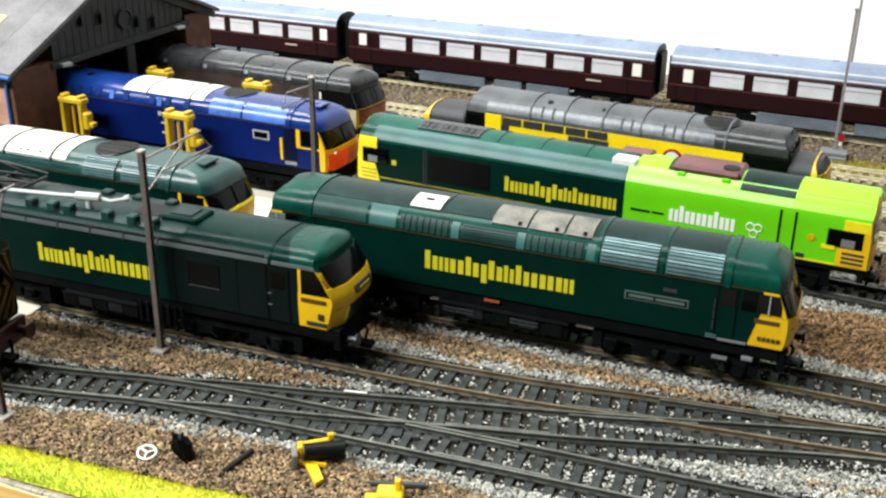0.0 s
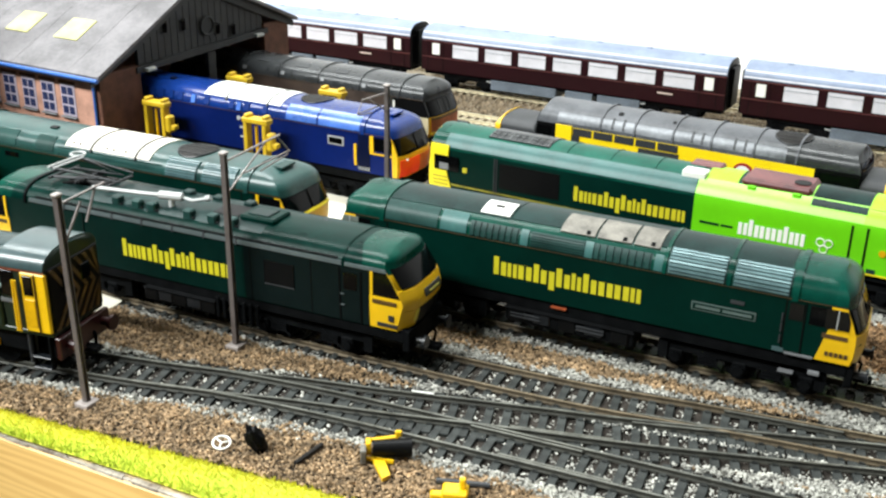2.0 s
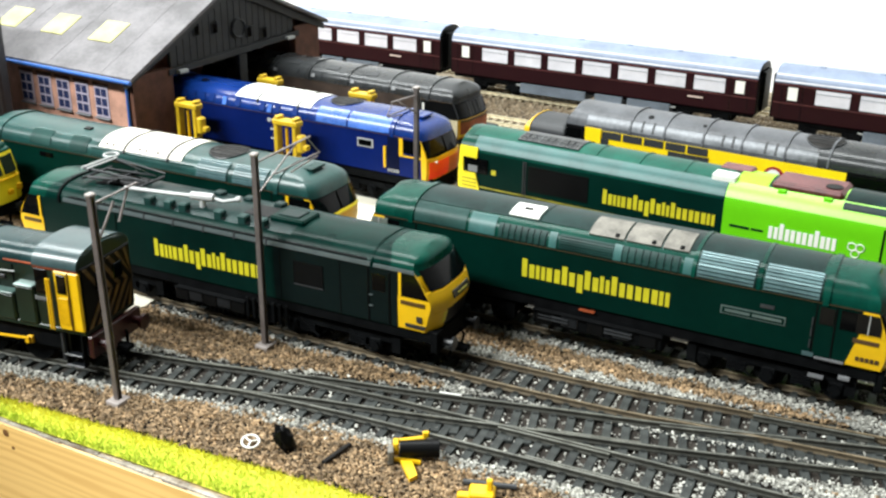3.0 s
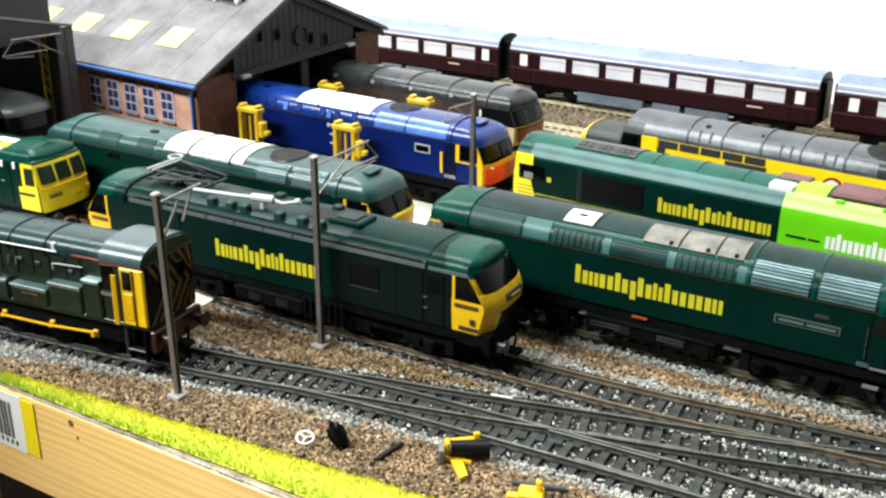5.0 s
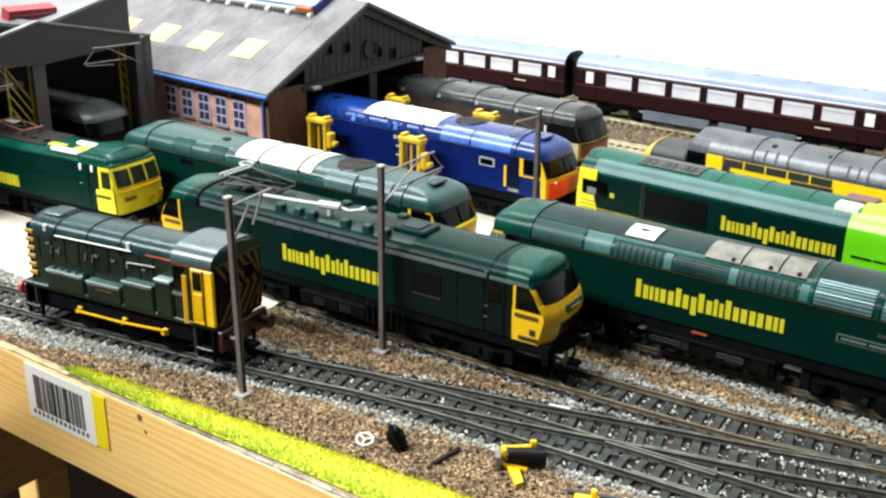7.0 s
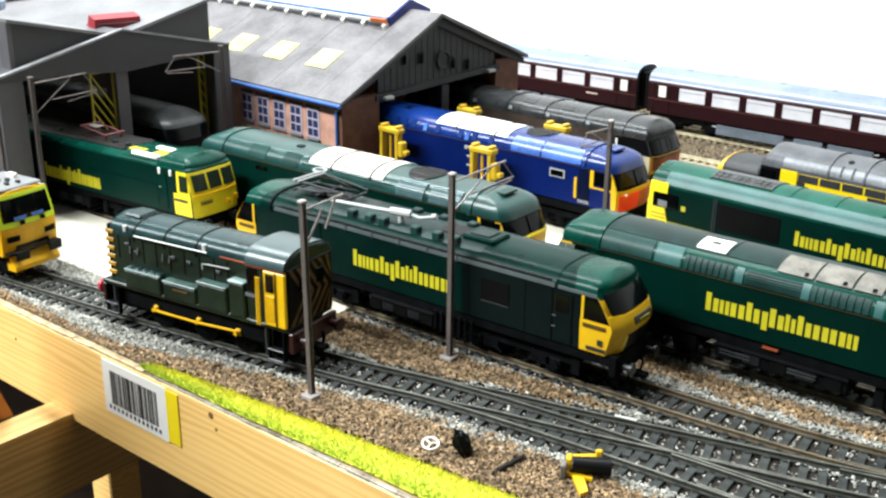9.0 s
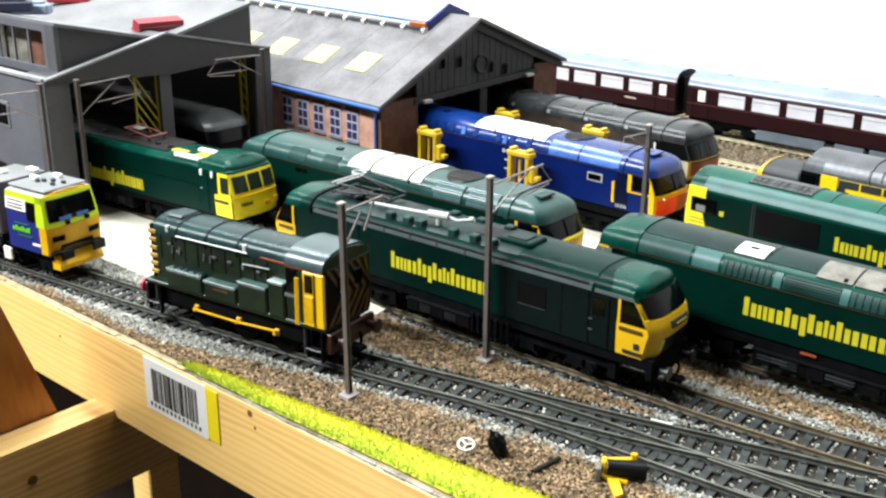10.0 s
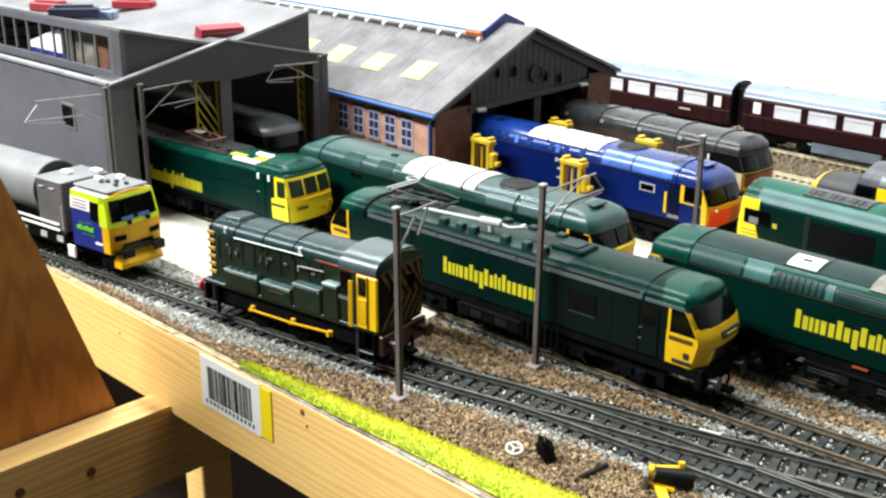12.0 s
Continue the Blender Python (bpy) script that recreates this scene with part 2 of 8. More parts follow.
BROWNWOOD = wood_mat("stained_brown_board", (0.40, 0.152, 0.022), (0.26, 0.086, 0.012), (1.0, 1.0, 0.10), 0.42, 90)
KNOT = mat("brown_wood_knot", (0.16, 0.070, 0.022), 0.6, vary=0.4, scale=300)
BUFFERRED = mat("bright_red_buffer_paint", (0.42, 0.03, 0.05), 0.4, vary=0.15, scale=80)
PLY = mat("ragged_plywood_edge", (0.50, 0.38, 0.22), 0.8, vary=0.35, scale=180, bump=0.4)
CORKEDGE = mat("white_filler_edge", (0.64, 0.59, 0.49), 0.8, vary=0.4, scale=70, bump=0.7, bscale=700, color2=(0.10, 0.06, 0.03))
SLATE = mat("grey_slate_paper_roof", (0.122, 0.115, 0.119), 0.65, vary=0.34, scale=45, bump=0.2)
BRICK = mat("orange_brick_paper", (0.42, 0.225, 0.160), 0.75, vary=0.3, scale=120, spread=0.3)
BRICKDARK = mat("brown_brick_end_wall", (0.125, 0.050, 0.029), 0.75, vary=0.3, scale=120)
CHARCOAL = mat("charcoal_roof_paint", (0.026, 0.028, 0.029), 0.28, vary=0.4, scale=60, rvary=0.1, spec=0.25)
DULLORANGE = mat("dull_orange_line", (0.070, 0.036, 0.012), 0.5, vary=0.3)
DARKRED = mat("dark_red_buffer_beam", (0.022, 0.0014, 0.002), 0.4, vary=0.25, scale=80)
OCHRE = mat("dirty_ochre_stripe", (0.078, 0.040, 0.005), 0.5, vary=0.6, scale=160)
TIMBERDARK = mat("dark_painted_gable_boarding", (0.021, 0.0225, 0.024), 0.6, vary=0.3, scale=60)
PRINTBLUE = mat("pale_printed_blue", (0.11, 0.20, 0.43), 0.6, vary=0.3, scale=60)
BLUETRIM = mat("bright_blue_gutter_paint", (0.028, 0.110, 0.37), 0.45, vary=0.15, scale=90)
PALEBLUE = mat("pale_lilac_window_frame", (0.44, 0.39, 0.47), 0.55, vary=0.15, scale=90)
SKYLIGHT = mat("pale_yellow_skylight", (0.42, 0.40, 0.165), 0.5, vary=0.25, scale=90)
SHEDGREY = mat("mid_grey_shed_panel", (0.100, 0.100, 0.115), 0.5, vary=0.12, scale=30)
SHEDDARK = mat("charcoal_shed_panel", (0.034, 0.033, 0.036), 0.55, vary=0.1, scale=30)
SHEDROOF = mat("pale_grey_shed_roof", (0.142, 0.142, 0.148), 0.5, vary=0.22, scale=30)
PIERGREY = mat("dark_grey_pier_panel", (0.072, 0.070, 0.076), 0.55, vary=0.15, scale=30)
PLATE = mat("dull_cast_nameplate", (0.10, 0.135, 0.125), 0.45, metal=0.2, vary=0.15, scale=90)
SHEDTRIM = mat("light_grey_gable_trim", (0.25, 0.25, 0.26), 0.5, vary=0.25, scale=60)
YELLOWMESH = mat("yellow_lattice_gate", (0.42, 0.36, 0.012), 0.5, vary=0.15, scale=90)
PAPER = mat("white_printed_paper", (0.80, 0.80, 0.80), 0.7, vary=0.04, scale=30)
LABELWHITE = mat("white_sticker", (0.75, 0.74, 0.70), 0.5, vary=0.05, scale=50)
INK = mat("black_print", (0.02, 0.02, 0.02), 0.5, vary=0.1)
LABELYELLOW = mat("yellow_sticker_end", (0.80, 0.62, 0.005), 0.5, vary=0.05)
WALLWHITE = mat("white_painted_backboard", (0.93, 0.93, 0.92), 0.7, vary=0.02, scale=4, bump=0.05)
CEIL = mat("white_ceiling_paint", (0.16, 0.16, 0.155), 0.8, vary=0.03, scale=5)
ROOMWALL = mat("dim_room_wall", (0.07, 0.066, 0.062), 0.85, vary=0.15, scale=5)
FLOOR = mat("dark_workshop_floor", (0.06, 0.05, 0.042), 0.8, vary=0.3, scale=12)
DARKBOARD = mat("dark_brown_shelf_board", (0.05, 0.026, 0.014), 0.7, vary=0.3, scale=20)


def glass_mat(name, color, rough=0.08):
    m = mat(name, color, rough, vary=0.1, scale=80, spec=0.12)
    return m


GLASS = glass_mat("dark_cab_glazing", (0.0018, 0.0020, 0.0022))
COACHGLASS = glass_mat("pale_coach_glazing", (0.58, 0.58, 0.62), 0.2)
REFLECTGLASS = glass_mat("pale_reflection_glazing", (0.13, 0.15, 0.13), 0.12)
GREENGLASS = glass_mat("dim_green_cab_glazing", (0.016, 0.024, 0.015), 0.12)
CABGLASS = glass_mat("greyish_cab_side_glazing", (0.0085, 0.0080, 0.0070), 0.15)

# ---- building helpers ----
def part(name, bm, material, parent=None, label="", smooth=True):
    """Links a bmesh as one mesh object under a thing or part."""
    me = bpy.data.meshes.new(name)
    bm.normal_update()
    if smooth:
        for f in bm.faces:
            f.smooth = True
        for e in bm.edges:
            if len(e.link_faces) != 2 or e.calc_face_angle(0.0) > 0.6:
                e.smooth = False
    bm.to_mesh(me)
    bm.free()
    for m in (material if isinstance(material, (list, tuple)) else [material]):
        me.materials.append(m)
    ob = new(name, me)
    if parent:
        ob.parent = parent
    return tagged(ob, label)


def thing(name, label, category, at=None, group="", kind=""):
    ob = new(name)
    ob.empty_display_size = 0.01
    if at is not None:
        ob.matrix_world = at
    return tagged(ob, label, category, group, kind)


def box(bm, x0, x1, y0, y1, z0, z1, bev=0.0, turn=None, mi=0):
    co = [(x, y, z) for x in (x0, x1) for y in (y0, y1) for z in (z0, z1)]
    vs = [bm.verts.new(turn @ Vector(c) if turn else c) for c in co]
    fs = [bm.faces.new([vs[i] for i in q]) for q in ((0, 1, 3, 2), (4, 6, 7, 5), (0, 4, 5, 1), (2, 3, 7, 6), (0, 2, 6, 4), (1, 5, 7, 3))]
    for f in fs:
        f.material_index = mi
    if bev:
        es = list({e for f in fs for e in f.edges})
        bmesh.ops.bevel(bm, geom=es, offset=bev, segments=1, affect="EDGES", profile=0.5)
    return vs


def boxed(name, dims, material, parent=None, label="", bev=0.0003, turn=None):
    bm = bmesh.new()
    box(bm, *dims, bev=bev, turn=turn)
    return part(name, bm, material, parent, label)


def rod(bm, p, q, r, n=8, r2=None):
    p, q = Vector(p), Vector(q)
    d = (q - p).normalized()
    u = d.orthogonal().normalized()
    v = d.cross(u)
    a, b = [], []
    for i in range(n):
        t = 2 * math.pi * i / n
        o = u * math.cos(t) + v * math.sin(t)
        a.append(bm.verts.new(p + o * r))
        b.append(bm.verts.new(q + o * (r if r2 is None else r2)))
    for i in range(n):
        j = (i + 1) % n
        bm.faces.new((a[i], a[j], b[j], b[i]))
    bm.faces.new(a[::-1])
    bm.faces.new(b)


def rodded(name, runs, r, material, parent=None, label="", n=8):
    bm = bmesh.new()
    for p, q in runs:
        rod(bm, p, q, r, n)
    return part(name, bm, material, parent, label)


def tube(bm, pts, r, n=6, closed=False):
    """One bent tube through the given points."""
    P = [Vector(p) for p in pts]
    m = len(P)
    rings = []
    for i, p in enumerate(P):
        a = P[(i - 1) % m] if closed or i else p
        b = P[(i + 1) % m] if closed or i < m - 1 else p
        d = (b - a).normalized()
        up = Vector((0, 0, 1)) if abs(d.z) < 0.9 else Vector((1, 0, 0))
        u = d.cross(up).normalized()
        v = d.cross(u)
        rings.append([bm.verts.new(p + (u * math.cos(2 * math.pi * k / n) + v * math.sin(2 * math.pi * k / n)) * r) for k in range(n)])
    for i in range(m if closed else m - 1):
        a, b = rings[i], rings[(i + 1) % m]
        for k in range(n):
            bm.faces.new((a[k], a[(k + 1) % n], b[(k + 1) % n], b[k]))
    if not closed:
        bm.faces.new(rings[0][::-1])
        bm.faces.new(rings[-1])
    bmesh.ops.recalc_face_normals(bm, faces=bm.faces)


def prism(bm, pts, axis, lo, hi):
    """A polygon given in the two other axes, pushed along axis 0, 1 or 2."""
    def at(p, h):
        c = list(p)
        c.insert(axis, h)
        return c
    a = [bm.verts.new(at(p, lo)) for p in pts]
    b = [bm.verts.new(at(p, hi)) for p in pts]
    n = len(pts)
    for i in range(n):
        bm.faces.new((a[i], a[(i + 1) % n], b[(i + 1) % n], b[i]))
    bm.faces.new(a[::-1])
    bm.faces.new(b)
    bmesh.ops.recalc_face_normals(bm, faces=bm.faces)


def section(w, zb, zc, zt, e=0.86, n=9, tuck=0.97):
    """Half a body section from the sill over the cantrail to the roof's crown."""
    pts = [(w * tuck, zb), (w, zb + (zc - zb) * 0.35), (w, zc - 0.0008), (w * 0.998, zc)]
    for i in range(1, n + 1):
        t = math.pi / 2 * i / n
        pts.append((w * max(0.0, math.cos(t)) ** e, zc + (zt - zc) * math.sin(t) ** e))
    pts[-1] = (0.0, zt)
    return pts


def ease(t):
    t = min(1.0, max(0.0, t))
    return t * t * (3 - 2 * t)


class Shell:
    """A vehicle body: a section swept along x, with shaped ends; panels are laid on its skin."""

    def __init__(self, sec, front, corner=0.003, back=None, power=5):
        self.sec, self.front, self.back = sec, front, back or front
        self.corner, self.power = corner, power
        ring = [(-y, z) for y, z in sec] + [(y, z) for y, z in sec[-2::-1]]
        half = [0.0]
        for (y0, z0), (y1, z1) in zip(sec, sec[1:]):
            half.append(half[-1] + math.hypot(y1 - y0, z1 - z0))
        half = [h / half[-1] for h in half]
        self.ring, self.par = ring, half + [2 - h for h in half[-2::-1]]

    def at(self, a):
        for i in range(len(self.par) - 1):
            if a <= self.par[i + 1] or i == len(self.par) - 2:
                t = (a - self.par[i]) / (self.par[i + 1] - self.par[i])
                (y0, z0), (y1, z1) = self.ring[i], self.ring[i + 1]
                d = math.hypot(y1 - y0, z1 - z0) or 1
                return y0 + (y1 - y0) * t, z0 + (z1 - z0) * t, -(z1 - z0) / d, (y1 - y0) / d

    def a_of(self, z):
        for i in range(len(self.sec) - 1):
            z0, z1 = self.sec[i][1], self.sec[i + 1][1]
            if z <= z1:
                return self.par[i] + (self.par[i + 1] - self.par[i]) * (z - z0) / (z1 - z0)
        return 1.0

    def width(self, z):
        return abs(self.at(self.a_of(z))[0])

    def lim(self, z, s):
        return (self.front(z) if s > 0 else self.back(z)) - self.corner

    def body(self, name, materials, parent, label="", rule=None, nu=10):
        bm = bmesh.new()
        st = [-1, -0.97, -0.9, -0.6, -0.3, 0, 0.3, 0.6, 0.9, 0.97, 1]
        cols = []
        for f in st:
            cols.append([bm.verts.new((f * self.lim(z, f), y, z)) for y, z in self.ring])
        for c, d in zip(cols, cols[1:]):
            for i in range(len(c) - 1):
                bm.faces.new((c[i], c[i + 1], d[i + 1], d[i]))
        m = len(self.sec)
        for s, col in ((-1, cols[0]), (1, cols[-1])):
            rows = []
            for i in range(m):
                y, z = self.sec[i]
                x = self.front(z) if s > 0 else self.back(z)
                row = []
                for k in range(nu + 1):
                    u = -1 + 2 * k / nu
                    if k == 0:
                        row.append(col[i])
                    elif k == nu:
                        row.append(col[len(col) - 1 - i])
                    else:
                        row.append(bm.verts.new((s * (x - self.corner * abs(u) ** self.power), u * y, z)))
                rows.append(row)
            for r, q in zip(rows, rows[1:]):
                for k in range(nu):
                    vs = []
                    for v in (r[k], r[k + 1], q[k + 1], q[k]):
                        if v not in vs:
                            vs.append(v)
                    if len(vs) > 2:
                        bm.faces.new(vs if s > 0 else vs[::-1])
            low = rows[0]
            box_row = [bm.verts.new((v.co.x, v.co.y, v.co.z - 0.0002)) for v in low]
            for k in range(nu):
                bm.faces.new((box_row[k], box_row[k + 1], low[k + 1], low[k]))
        bmesh.ops.remove_doubles(bm, verts=bm.verts, dist=0.00002)
        bmesh.ops.recalc_face_normals(bm, faces=bm.faces)
        if rule:
            for f in bm.faces:
                f.material_index = rule(f.calc_center_median(), f.normal)
        return part(name, bm, materials, parent, label)

    def _slab(self, name, top, low, material, parent, label):
        bm = bmesh.new()
        T = [[bm.verts.new(p) for p in row] for row in top]
        L = [[bm.verts.new(p) for p in row] for row in low]
        R, C = len(T), len(T[0])
        for i in range(R - 1):
            for j in range(C - 1):
                bm.faces.new((T[i][j], T[i][j + 1], T[i + 1][j + 1], T[i + 1][j]))
        edge = [(0, j) for j in range(C)] + [(i, C - 1) for i in range(1, R)] + [(R - 1, j) for j in range(C - 2, -1, -1)] + [(i, 0) for i in range(R - 2, 0, -1)]
        for (i, j), (k, l) in zip(edge, edge[1:] + edge[:1]):
            bm.faces.new((T[i][j], L[i][j], L[k][l], T[k][l]))
        bmesh.ops.recalc_face_normals(bm, faces=bm.faces)
        return part(name, bm, material, parent, label)

    def panel(self, name, x0, x1, a0, a1, material, parent, label="", off=0.0004, slant=0.0, na=None):
        """A slab on the side or roof: x0..x1 along, a0..a1 round the section (0 near sill, 1 crown, 2 far sill)."""
        na = na or max(1, int(abs(a1 - a0) / 0.06))
        nx = 1
        top, low = [], []
        for i in range(na + 1):
            a = a0 + (a1 - a0) * i / na
            y, z, ny, nz = self.at(a)
            t, l = [], []
            for j in range(nx + 1):
                x = x0 + (x1 - x0) * j / nx + slant * i / na
                x = max(-self.lim(z, -1), min(self.lim(z, 1), x))
                t.append((x, y + ny * off, z + nz * off))
                l.append((x, y - ny * 0.0006, z - nz * 0.0006))
            top.append(t)
            low.append(l)
        return self._slab(name, top, low, material, parent, label)

    def side(self, name, x0, x1, z0, z1, material, parent, label="", off=0.0004, slant=0.0):
        return self.panel(name, x0, x1, self.a_of(z0), self.a_of(z1), material, parent, label, off, slant)

    def nose(self, name, u0, u1, z0, z1, material, parent, label="", off=0.0004, s=1, nu=6, nz=3, lean=0.0):
        top, low = [], []
        for i in range(nz + 1):
            z = z0 + (z1 - z0) * i / nz
            w = self.width(z)
            x = self.front(z) if s > 0 else self.back(z)
            t, l = [], []
            for j in range(nu + 1):
                u = u0 + (u1 - u0) * j / nu
                u = u * (1 - lean * i / nz)
                xx = x - self.corner * abs(u) ** self.power
                k = abs(u) ** self.power * 0.7
                t.append((s * (xx + off * (1 - k)), u * w + math.copysign(off * k, u), z))
                l.append((s * (xx - 0.0008), u * w * 0.985, z))
            top.append(t)
            low.append(l)
        return self._slab(name, top, low, material, parent, label)


LOGO = ((0.95, 0, 1.35), (0.7, 0, 1), (1, 0, 1), (0.5, 0, 1.35), (1, -0.35, 1), (1, 0, 1.35), (0.7, 0, 1.2), (0.5, 0, 1.35), (0.5, 0, 1), (1, 0, 1), (1, 0, 1), (0.7, 0, 1))
MARK = ((0.9, 0, 1), (1, 0, 1.35), (1, 0, 1), (1, 0, 1), (1, 0, 1.35), (0.9, 0, 1))


def wordmark(shell, x0, x1, z0, xh, material, parent, glyphs=LOGO, label="yellow lettering bar", off=0.00025):
    """A brand mark as a row of plain upright bars."""
    total = sum(g[0] for g in glyphs)
    x = x0
    for w, lo, hi in glyphs:
        step = (x1 - x0) * w / total
        if w < 0.65:
            bars = ((0.16, 0.84, lo, hi),)
        else:
            bars = ((0.06, 0.42, 0.0, hi), (0.58, 0.94, lo, min(hi, 1.0)))
        for f0, f1, b0, b1 in bars:
            shell.side("lettering_bar", x + step * f0, x + step * f1, z0 + b0 * xh, z0 + b1 * xh, material, parent, label, off=off)
        x += step


def wheelset(parent, x, r=0.0065, y=0.0074):
    for s in (-1, 1):
        bm = bmesh.new()
        rod(bm, (x, s * y, r), (x, s * (y + 0.0026), r), r, 20)
        rod(bm, (x, s * (y + 0.0024), r), (x, s * (y + 0.0034), r), r * 0.35, 10)
        part("wheel", bm, DARK, parent)
    rodded("axle", [((x, -y, r), (x, y, r))], 0.0012, DARK, parent)


def bogie(parent, x, half=0.024, axles=(-0.0265, 0, 0.0265), w=0.0125, top=0.0155):
    """A cast frame with axle boxes, springs and wheels."""
    for s in (-1, 1):
        bm = bmesh.new()
        box(bm, x - half - 0.009, x + half + 0.009, s * w - 0.001, s * w + 0.001, 0.0085, 0.0125, 0.0003)
        for a in axles:
            box(bm, x + a - 0.003, x + a + 0.003, s * w - 0.0016, s * w + 0.0016, 0.0046, 0.0095, 0.0005)
            rod(bm, (x + a, s * (w + 0.001), 0.0062), (x + a, s * (w + 0.0026), 0.0062), 0.0022, 10)
        for a in (-0.013, 0.013):
            for k in range(3):
                box(bm, x + a - 0.004, x + a + 0.004, s * (w + 0.0008) - 0.001, s * (w + 0.0008) + 0.001, 0.0052 + k * 0.0014, 0.0062 + k * 0.0014)
            rod(bm, (x + a - 0.004, s * (w + 0.0012), 0.011), (x + a + 0.006, s * (w + 0.0016), 0.004), 0.0005, 6)
        box(bm, x - half - 0.010, x - half - 0.006, s * (w + 0.001) - 0.001, s * (w + 0.001) + 0.001, 0.0050, 0.013)
        box(bm, x + half + 0.006, x + half + 0.010, s * (w + 0.001) - 0.001, s * (w + 0.001) + 0.001, 0.0050, 0.013)
        part("bogie_side_frame", bm, DARK, parent)
    bm = bmesh.new()
    box(bm, x - half, x + half, -w + 0.001, w - 0.001, 0.008, top)
    part("bogie_centre", bm, DARK, parent)
    for a in axles:
        wheelset(parent, x + a)


def running_gear(parent, half, zb, bogies, gap, w=0.0165, tanks=((-0.5, 0.5),), fuel=DARK, axles=(-0.0265, 0, 0.0265)):
    boxed("underframe", (-half + 0.004, half - 0.004, -w, w, 0.0145, zb + 0.0008), DARK, parent)
    for b in bogies:
        bogie(parent, b, axles=axles)
    for t0, t1 in tanks:
        bm = bmesh.new()
        box(bm, t0 * gap, t1 * gap, -w, w, 0.0064, 0.0146, 0.0008)
        tank = part("fuel_tank", bm, fuel, parent, "dark box tank between the bogies")
        for k in range(5):
            x = t0 * gap + (t1 - t0) * gap * (k + 0.5) / 5
            boxed("tank_panel", (x - 0.0042, x + 0.0034, -w - 0.0008, -w + 0.001, 0.0074 + 0.0008 * (k % 2), 0.0128), UNDER if k % 2 else BLACK, tank, "", 0.0003)
        rodded("tank_pipe", [((t0 * gap, -w - 0.0011, 0.0136), (t1 * gap, -w - 0.0011, 0.0136))], 0.0005, DARK, tank, "", 6)
    for s in (-1, 1):
        boxed("buffer_beam", (s * (half - 0.0035) - 0.0016, s * (half - 0.0035) + 0.0016, -w, w, 0.0105, zb + 0.0005), DARK, parent)
        for y in (-0.0112, 0.0112):
            bm = bmesh.new()
            x0 = s * (half - 0.003)
            rod(bm, (x0, y, 0.0142), (x0 + s * 0.0055, y, 0.0142), 0.0016, 10)
            rod(bm, (x0 + s * 0.0055, y, 0.0142), (x0 + s * 0.0066, y, 0.0142), 0.0030, 14)
            part("buffer", bm, UNDER, parent)
        bm = bmesh.new()
        x0 = s * (half - 0.003)
        box(bm, min(x0, x0 + s * 0.008), max(x0, x0 + s * 0.008), -0.0022, 0.0022, 0.0062, 0.0085, 0.0003)
        part("coupling", bm, DARK, parent)
        for y in (-0.006, 0.0055):
            rodded("brake_pipe", [((x0, y, 0.0135), (x0 + s * 0.003, y, 0.0110)), ((x0 + s * 0.003, y, 0.0110), (x0 + s * 0.002, y, 0.0055))], 0.0006, DARK, parent, "", 6)

# ---- room and baseboard ----
def solid(name, dims, material, label, category, bev=0.0):
    ob = boxed(name, dims, material, None, label, bev)
    return tagged(ob, label, category, kind="structure")


solid("floor", (-2.6, 2.6, -2.6, 0.75, -0.98, -0.93), FLOOR, "dark workshop floor under the layout", "floor")
solid("ceiling", (-2.6, 2.6, -2.6, 0.75, 1.40, 1.45), CEIL, "plain white ceiling above the layout", "ceiling")
solid("wall_south", (-2.6, 2.6, -2.65, -2.6, -0.98, 1.45), ROOMWALL, "plain dim wall of the layout room", "wall")
solid("wall_east", (2.6, 2.65, -2.6, 0.75, -0.98, 1.45), ROOMWALL, "plain dim wall of the layout room", "wall")
solid("wall_west", (-2.65, -2.6, -2.6, 0.75, -0.98, 1.45), ROOMWALL, "plain dim wall of the layout room", "wall")
wall = boxed("wall_north", (-2.6, 2.6, 0.0, 0.05, -0.98, 1.45), WALLWHITE)
wall.matrix_world = pose(0, 0.545, 0, 0, 0, -3.0)
tagged(wall, "bright white painted backboard behind the tracks", "wall", kind="structure")

EDGE = -0.178
deck = solid("baseboard", (-1.9, 1.4, EDGE + 0.002, 0.54, -0.016, -0.0052), PLY, "plywood deck of the model railway", "baseboard")
beam = boxed("front_beam", (-1.9, 1.4, EDGE, EDGE + 0.020, -0.0540, -0.0062), PINE, None, "", 0.0008)
tagged(beam, "knotty pine beam along the baseboard front", "timber beam", kind="structure")
bm = bmesh.new()
x = -1.0
rng = random.Random(3)
while x < 0.6:
    d = rng.uniform(0.003, 0.012)
    box(bm, x, x + d * 1.02, EDGE + rng.uniform(0.0001, 0.0007), EDGE + rng.uniform(0.0022, 0.0030), -0.0064, -0.0056 + rng.uniform(0, 0.0007))
    x += d
for f in bm.faces:
    f.material_index = 1 if f.calc_center_median().x < -0.232 else 0
tagged(part("filler_strip", bm, [CORKEDGE, PLY]), "ragged white filler strip along the board edge", "edge strip", kind="structure")
for kx, kz, r in ((-0.186, -0.0105, 0.0016), (-0.183, -0.0165, 0.0008), (-0.345, -0.022, 0.0008)):
    bm = bmesh.new()
    rod(bm, (kx, EDGE - 0.0002, kz), (kx, EDGE + 0.002, kz), r, 10)
    part("wood_knot", bm, KNOT, beam, "dark knot in the pine")

# trestle timbers under and before the board
def timber(name, label, dims, material, m=None):
    ob = boxed(name, dims, material, None, label, 0.0008)
    if m is not None:
        ob.matrix_world = m
    return tagged(ob, label, "timber")


